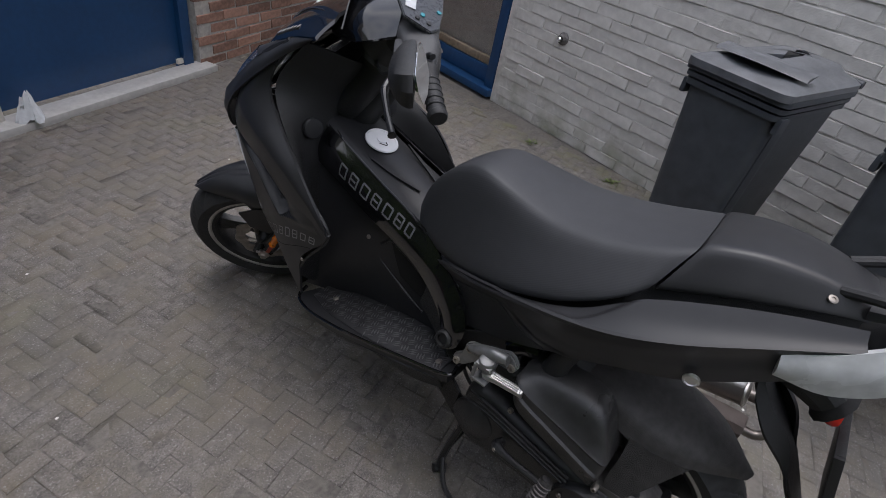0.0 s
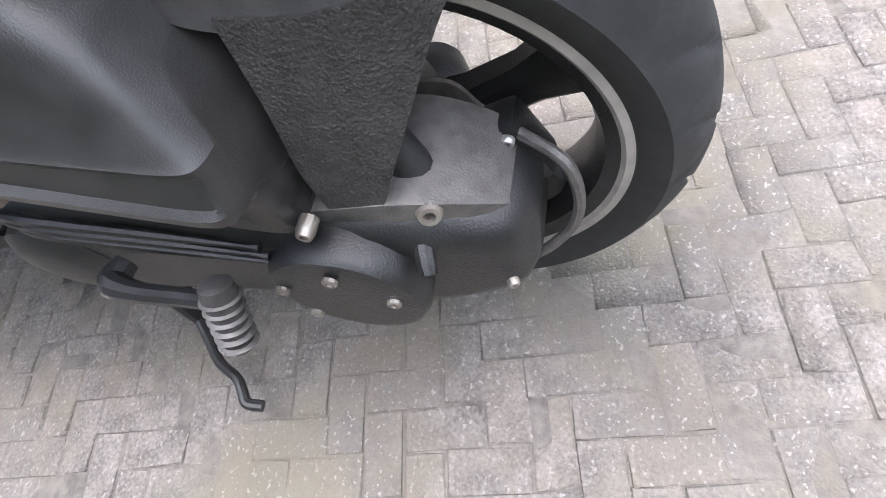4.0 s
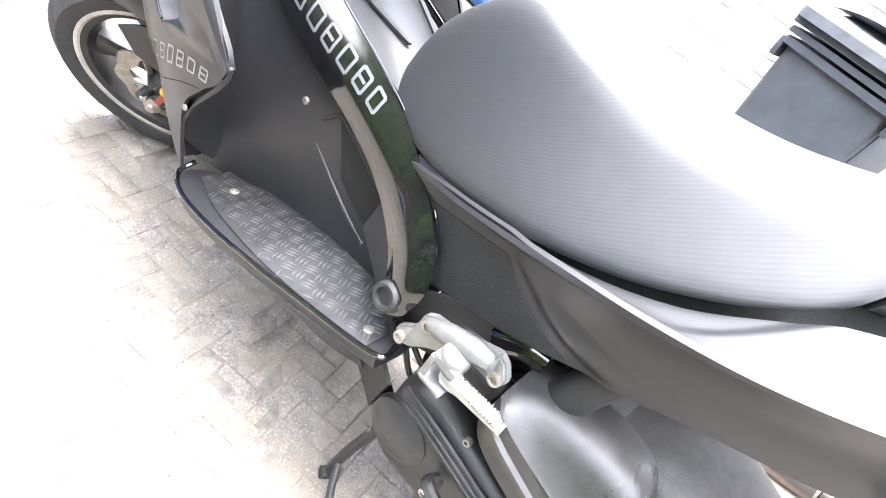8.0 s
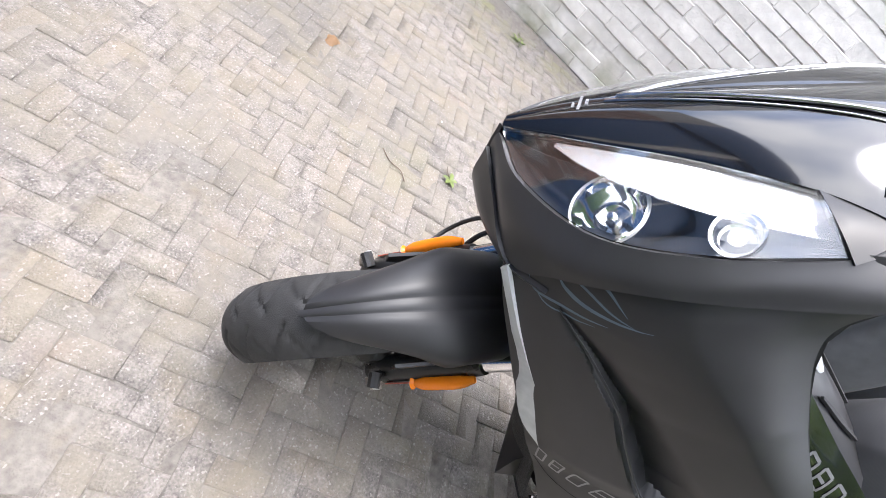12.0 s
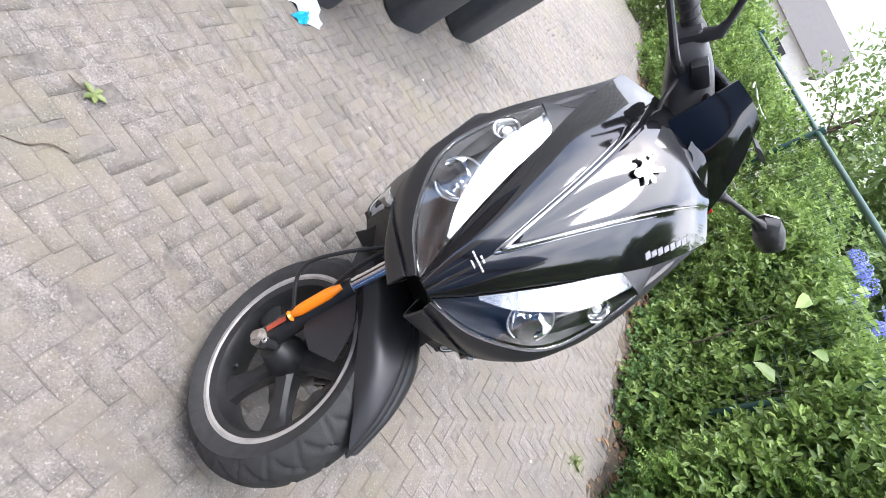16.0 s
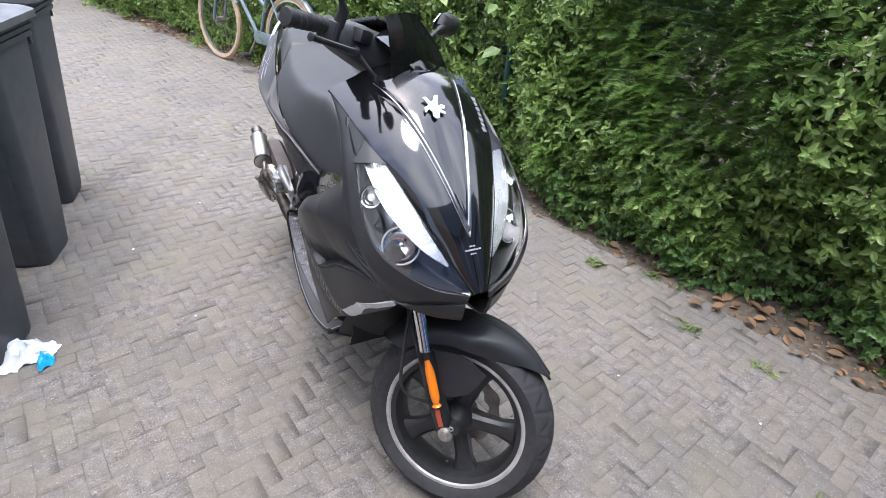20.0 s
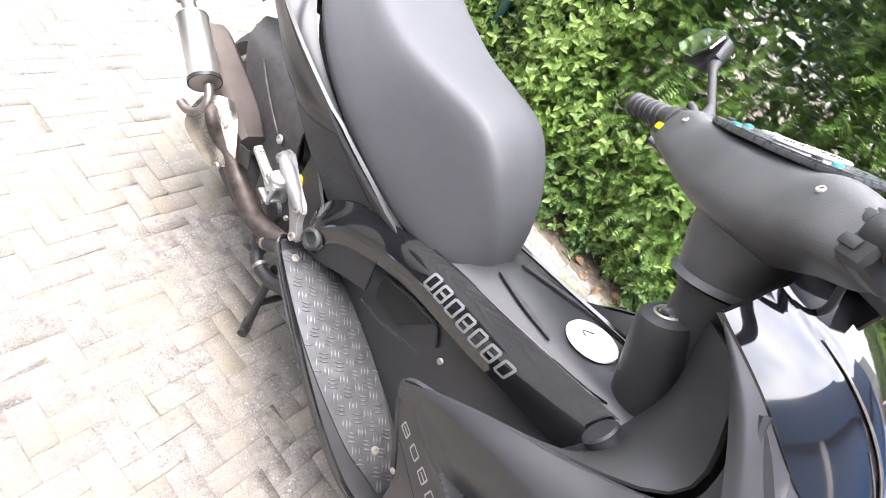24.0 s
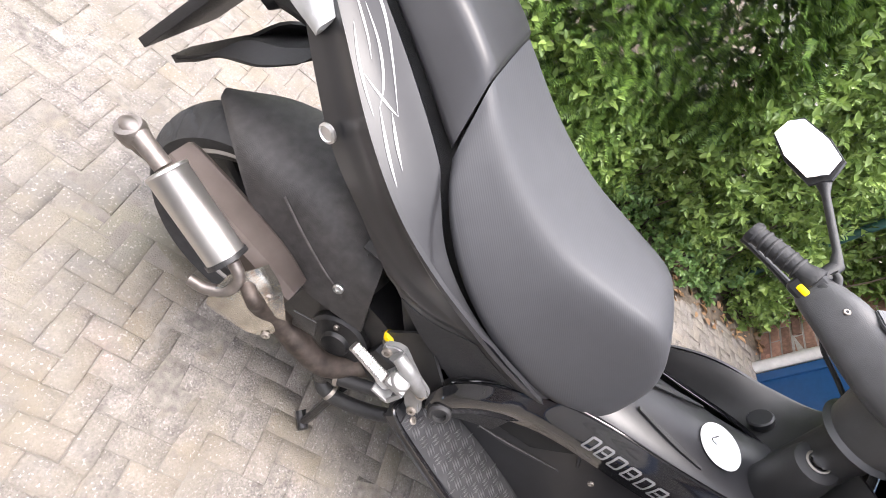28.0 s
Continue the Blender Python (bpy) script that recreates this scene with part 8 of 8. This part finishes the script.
def wheelie_bin(x, y, turn, label, tilt=0.0):
    """Local x runs from the front to the wheels, y across; the origin is the front corner on the ground."""
    e = empty("wheelie_bin", label, "bin", "bins along the wall")
    W0, D0 = 0.21, 0.38
    prof = [(0.0, 0, 0, 0), (0.02, -0.006, 0.0, 0.004), (0.45, -0.048, 0.01, 0.027), (0.78, -0.078, 0.018, 0.047), (0.85, -0.084, 0.02, 0.050)]
    bm = loft([rrect(f, D0 + b, -W0 - s, s, 0.035, z) for z, f, b, s in prof])
    part("body", bm, "binplastic", e, "tapered dark grey body")
    for s in (1, -1):
        ridge = [[V(f + 0.05, (s * (W0 / 2 + sd) - W0 / 2) + s * 0.002, z), V(f + 0.085, (s * (W0 / 2 + sd) - W0 / 2) + s * 0.009, z), V(f + 0.12, (s * (W0 / 2 + sd) - W0 / 2) + s * 0.002, z), V(f + 0.085, (s * (W0 / 2 + sd) - W0 / 2) - s * 0.02, z)] for z, f, b, sd in prof[1:]]
        part("side_rib", loft(ridge), "binplastic", e)
    T0 = -0.084
    for z0, z1, gx in ((0.838, 0.856, 0.012), (0.864, 0.878, 0.018), (0.886, 0.905, 0.024)):
        bm = loft([rrect(T0 - gx, D0 + 0.045, -W0 - 0.050 - gx, 0.050 + gx, 0.03, z) for z in (z0, z1)])
        part("rim", bm, "binplastic", e, "ribbed rim")
    for s in (0, 1):
        yy = 0.050 if s else -W0 - 0.050
        part("lug", box((T0 + 0.03, yy + (0.012 if s else -0.012), 0.825), (0.05, 0.018, 0.05), bev=0.005), "binplastic", e)
    # lid
    g = 0.022
    rings = [rrect(T0 - g - 0.02, D0 + 0.05, -W0 - 0.050 - g, 0.050 + g, 0.04, 0.902), rrect(T0 - g - 0.02, D0 + 0.05, -W0 - 0.050 - g, 0.050 + g, 0.04, 0.925), rrect(T0 - g + 0.0, D0 + 0.04, -W0 - 0.030 - g, 0.030 + g, 0.04, 0.936),
             rrect(T0 + 0.055, D0 + 0.03, -W0 - 0.02, 0.02, 0.05, 0.945), rrect(T0 + 0.09, D0 + 0.01, -W0 - 0.0, 0.0, 0.05, 0.965), rrect(T0 + 0.15, D0 - 0.03, -W0 + 0.03, -0.03, 0.05, 0.973), rrect(T0 + 0.3, D0 - 0.1, -W0 + 0.09, -0.09, 0.04, 0.977)]
    lid = part("lid", loft(rings), "binlid", e, "weathered grey lid")
    part("lid_lip", loft([[V(T0 + 0.09, -W0 - 0.05 + (W0 + 0.1) * k / 12, 0.95), V(T0 + 0.075 - 0.07 * math.sin(math.pi * k / 12), -W0 - 0.05 + (W0 + 0.1) * k / 12, 0.950 + 0.018 * math.sin(math.pi * k / 12)), V(T0 + 0.09 - 0.05 * math.sin(math.pi * k / 12), -W0 - 0.05 + (W0 + 0.1) * k / 12, 0.962 + 0.018 * math.sin(math.pi * k / 12)), V(T0 + 0.14, -W0 - 0.05 + (W0 + 0.1) * k / 12, 0.97)] for k in range(13)]), "binlid", lid, "curved front grip of the lid")
    part("hinge_bar", tube([(D0 + 0.085, -W0 - 0.06, 0.915), (D0 + 0.085, 0.06, 0.915)], 0.014, 12), "binplastic", e)
    for yy in (-W0 - 0.03, 0.03):
        part("hinge_arm", box((D0 + 0.055, yy, 0.91), (0.09, 0.03, 0.03), bev=0.006), "binplastic", e)
    part("axle", tube([(D0 + 0.005, -W0 - 0.07, 0.085), (D0 + 0.005, 0.07, 0.085)], 0.011, 10), "steel", e)
    for yy in (-W0 - 0.055, 0.055):
        w = part("wheel", lathe([(0.012, -0.018), (0.062, -0.018), (0.062, 0.018), (0.012, 0.018)], Matrix.Translation((D0 + 0.005, yy, 0.085)) @ Matrix.Rotation(radians(90), 4, "X"), 24), "binplastic", e)
        part("tyre", turned([(0.060, -0.022), (0.082, -0.02), (0.0845, -0.008), (0.0845, 0.008), (0.082, 0.02), (0.060, 0.022)], Matrix.Translation((D0 + 0.005, yy, 0.085)) @ Matrix.Rotation(radians(90), 4, "X"), 32), "rubber", w)
    e.matrix_world = pose(x, y, 0.0, 0, 0, turn)
    return e


wheelie_bin(1.115, 0.365, -16, "dark grey wheelie bin at the head of the row")
wheelie_bin(1.040, -0.222, -13, "dark grey wheelie bin between two others by the wall")
wheelie_bin(1.005, -0.775, -8, "dark grey wheelie bin at the end of the row")


# ---- bicycle ----
def bicycle():
    m = pose(-0.02, -3.55, 0, 0, 0, 294) @ pose(0, 0, 0, 5, 0, 0)
    b = empty("bicycle", "light blue-grey city bicycle leaning at the hedge", "bicycle", m=m)

    def bp(name, bm, mt, parent=None, label=""):
        return part(name, bm, mt, parent or b, label)
    Z = Matrix.Rotation(radians(90), 4, "X")
    for x0 in (0.0, -1.08):
        wm = Matrix.Translation((x0, 0, 0.345)) @ Z
        w = bp("wheel", turned([(0.298, -0.012), (0.312, -0.012), (0.312, 0.012), (0.298, 0.012)], wm, 48), "alloy")
        part("tyre", turned([(0.310, -0.015), (0.330, -0.021), (0.344, -0.009), (0.344, 0.009), (0.330, 0.021), (0.310, 0.015)], wm, 48), "tantyre", w, "tan tyre")
        part("hub", lathe([(0.012, -0.045), (0.026, -0.04), (0.026, 0.04), (0.012, 0.045)], wm, 16), "steel", w)
        sp = bmesh.new()
        for k in range(24):
            a = 2 * math.pi * k / 24
            tube([wm @ V(0.024 * math.cos(a + 0.9), 0.024 * math.sin(a + 0.9), 0.035 * (-1) ** k), wm @ V(0.30 * math.cos(a), 0.30 * math.sin(a), 0)], 0.0012, 4, bm=sp, cap=False)
        part("spokes", sp, "steel", w)
    for nm, pts, r in (("seat_tube", [(-0.64, 0, 0.28), (-0.80, 0, 0.82)], 0.016), ("down_tube", [(-0.64, 0, 0.28), (-0.16, 0, 0.78)], 0.017), ("top_tube", [(-0.72, 0, 0.56), (-0.19, 0, 0.86)], 0.015), ("head_tube", [(-0.14, 0, 0.73), (-0.20, 0, 0.92)], 0.02), ("fork", [(-0.13, 0, 0.72), (-0.05, 0.05, 0.52), (0.0, 0.05, 0.345)], 0.012), ("fork", [(-0.13, 0, 0.72), (-0.05, -0.05, 0.52), (0.0, -0.05, 0.345)], 0.012), ("chain_stay", [(-0.64, 0.03, 0.28), (-1.08, 0.06, 0.345)], 0.010), ("chain_stay", [(-0.64, -0.03, 0.28), (-1.08, -0.06, 0.345)], 0.010), ("seat_stay", [(-0.77, 0.02, 0.72), (-1.08, 0.06, 0.345)], 0.008), ("seat_stay", [(-0.77, -0.02, 0.72), (-1.08, -0.06, 0.345)], 0.008), ("stem", [(-0.20, 0, 0.92), (-0.22, 0, 1.05)], 0.012), ("handlebar", [(-0.42, 0.29, 1.06), (-0.24, 0.24, 1.09), (-0.20, 0, 1.06), (-0.24, -0.24, 1.09), (-0.42, -0.29, 1.06)], 0.011), ("seat_post", [(-0.80, 0, 0.82), (-0.83, 0, 0.92)], 0.012)):
        bp(nm, tube(pts, r, 10, n=12 if len(pts) > 2 else 0), "bikepaint" if nm not in ("handlebar", "seat_post", "stem") else "chrome")
    bp("saddle", loft([[V(-0.98, 0.095 * c, 0.945 + 0.022 * s) for c, s in ((1, 0), (0.6, 0.9), (0, 1.1), (-0.6, 0.9), (-1, 0), (0, -0.6))], [V(-0.88, 0.09 * c, 0.945 + 0.026 * s) for c, s in ((1, 0), (0.6, 0.9), (0, 1.0), (-0.6, 0.9), (-1, 0), (0, -0.6))], [V(-0.70, 0.022 * c, 0.945 + 0.02 * s) for c, s in ((1, 0), (0.6, 0.9), (0, 1.0), (-0.6, 0.9), (-1, 0), (0, -0.6))]]), "plastic")
    for x0 in (0.0, -1.08):
        wm = Matrix.Translation((x0, 0, 0.345)) @ Z
        a0, a1 = (35, 150) if x0 == 0 else (20, 200)
        rings = [[wm @ V(r * math.cos(radians(a0 + (a1 - a0) * k / 20)), r * math.sin(radians(a0 + (a1 - a0) * k / 20)), h) for r, h in ((0.358, -0.026), (0.368, -0.012), (0.368, 0.012), (0.358, 0.026), (0.362, 0.0))] for k in range(21)]
        bp("mudguard", loft(rings), "bikepaint")
    bp("carrier", tube([(-0.86, 0.06, 0.72), (-1.25, 0.06, 0.73), (-1.25, -0.06, 0.73), (-0.86, -0.06, 0.72)], 0.006, 8), "steel")
    bp("tail_reflector", box((-1.44, 0, 0.52), (0.02, 0.05, 0.07), bev=0.006), "red", None, "red reflector")
    bp("front_lamp", lathe([(0.012, -0.05), (0.032, -0.02), (0.036, 0.01), (0.02, 0.012)], axis_to((-0.13, 0, 0.90), (1, 0, 0)), 16), "chrome")
    bp("crank", tube([(-0.64, 0.05, 0.28), (-0.55, 0.055, 0.14)], 0.009, 8), "steel")
    bp("pedal", box((-0.55, 0.10, 0.14), (0.09, 0.08, 0.025), bev=0.005), "plastic")
    bp("kick_stand", tube([(-0.98, 0.05, 0.30), (-1.0, 0.17, 0.012)], 0.007, 8), "steel")
    bp("chain_guard", box((-0.85, 0.045, 0.31), (0.46, 0.012, 0.10), bev=0.005), "bikepaint")


bicycle()


# ---- small things on the paving ----
def tuft(x, y, r, n, h, label):
    a = rng.uniform(0, 6.28, n)
    pos = np.stack([x + rng.normal(0, r * 0.35, n), y + rng.normal(0, r * 0.35, n), np.zeros(n)], axis=1)
    way = np.stack([np.cos(a) * 0.8, np.sin(a) * 0.8, rng.uniform(0.15, 0.9, n)], axis=1)
    ll = h * rng.uniform(0.5, 1.2, n)
    v, f = leaves(pos, way, np.array([0, 0, 1.0]) + rng.normal(0, 0.2, (n, 3)), ll, ll * rng.uniform(0.15, 0.4, n), 0.15, 0.25)
    v[:, 2] = np.maximum(v[:, 2], 0.001)
    tagged(np_mesh("weed", v, f, "weed"), label, "weed", "weeds in the paving joints")


for x, y, r, n, h in ((-1.154, 0.552, 0.05, 90, 0.035), (-1.05, 0.071, 0.05, 40, 0.03), (-1.22, 1.07, 0.05, 55, 0.03), (-1.356, 0.434, 0.06, 60, 0.04), (-1.35, 0.73, 0.05, 40, 0.035), (-1.30, 1.35, 0.06, 30, 0.03), (-0.95, 1.75, 0.04, 16, 0.02), (-1.12, -0.62, 0.05, 26, 0.03), (-1.0, -1.2, 0.05, 26, 0.03), (1.86, 0.75, 0.06, 40, 0.03), (1.88, 1.3, 0.05, 34, 0.025)):
    tuft(x, y, r, n, h, "small green weed tuft growing in a paving joint")
spr = empty("leaf_sprig", "pale yellow-green leaf sprig lying on the paving", "leaf", m=pose(0.722, 1.22, 0))
v, f = leaves(np.zeros((5, 3)) + np.array([0, 0, 0.006]), np.array([[1, 0.2, 0.1], [-0.3, 1, 0.15], [-0.8, -0.6, 0.1], [0.3, -1, 0.2], [-1, 0.4, 0.1]]), np.array([0, 0, 1.0]) + np.zeros((5, 3)), np.array([0.035, 0.03, 0.032, 0.025, 0.028]), np.full(5, 0.016), 0.2, 0.05)
np_mesh("leaf", v, f, "weed", spr)
part("stalk", tube([(0, 0, 0.004), (0.03, 0.025, 0.006), (0.055, 0.03, 0.003)], 0.0012, 5), "bark", spr)
tagged(part("twig", tube([(0.585, 1.33, 0.002), (0.61, 1.36, 0.006), (0.615, 1.40, 0.004), (0.645, 1.44, 0.002)], 0.0015, 6, n=10), "bark"), "thin dark twig lying on the paving", "twig")
tagged(part("dry_leaf", crumple((0.90, 1.78, 0), 0.03, 0.022, 0.02, 12, 7), "dryleaf", None, "", 60), "pale dry leaf lying on the paving", "leaf")
for x, y, r in ((0.32, 2.05, 0.006), (-0.25, -0.75, 0.010), (0.45, -0.6, 0.008), (0.75, -0.25, 0.009), (-0.75, 1.15, 0.007), (-1.05, 1.5, 0.008), (0.55, 0.3, 0.007), (-0.85, 0.35, 0.009), (0.95, 1.35, 0.006), (-0.6, 1.75, 0.007)):
    bm = bmesh.new()
    bmesh.ops.create_icosphere(bm, subdivisions=1, radius=r * 0.6)
    for v_ in bm.verts:
        v_.co = V(x + v_.co.x * 1.2, y + v_.co.y, 0.001 + max(0, v_.co.z * 0.5))
    tagged(part("pebble", bm, "whitestone"), "small white pebble on the paving", "pebble", "pebbles on the paving")

# ---- paving bricks, in herringbone ----
pave = empty("pavement", "grey-beige paving bricks laid in herringbone with sandy joints", "pavement", kind="structure")
CELL, PA = 0.0515, radians(12)
ca, sa = math.cos(PA), math.sin(PA)
poses = []
for r in range(-330, 120):
    for m4 in range(-120, 120):
        if abs(4 * m4 * CELL) > 16:
            continue
        for kind in (0, 1):
            if kind == 0:
                cx, cy, ang = (r + 4 * m4 + 1) * CELL, (r + 0.5) * CELL, 0.0
            else:
                cx, cy, ang = (r + 0.5) * CELL, (r - 2 + 4 * m4) * CELL, math.pi / 2
            x, y = cx * ca - cy * sa, cx * sa + cy * ca
            if not (-13.0 < y < 3.3) or x > 1.98 + max(0, (-4.5 - y)) * 0.7 or x < edge_x(y) + 0.02:
                continue
            tilt = rng.normal(0, 0.004, 2)
            poses.append(Matrix.Translation((x, y, rng.normal(0, 0.0006))) @ Matrix.Rotation(PA + ang + rng.normal(0, 0.01), 4, "Z") @ Matrix.Rotation(tilt[0], 4, "X") @ Matrix.Rotation(tilt[1] * 0.3, 4, "Y"))
lay_bricks(poses, block_template(0.1018, 0.0503, 0.02, 0.0022), "brickpave", pave, lambda q: (q.x + 0.62) ** 2 / 0.7 + (q.y - 0.2) ** 2 < 0.58, "brickwork", "joined paving bricks further off")
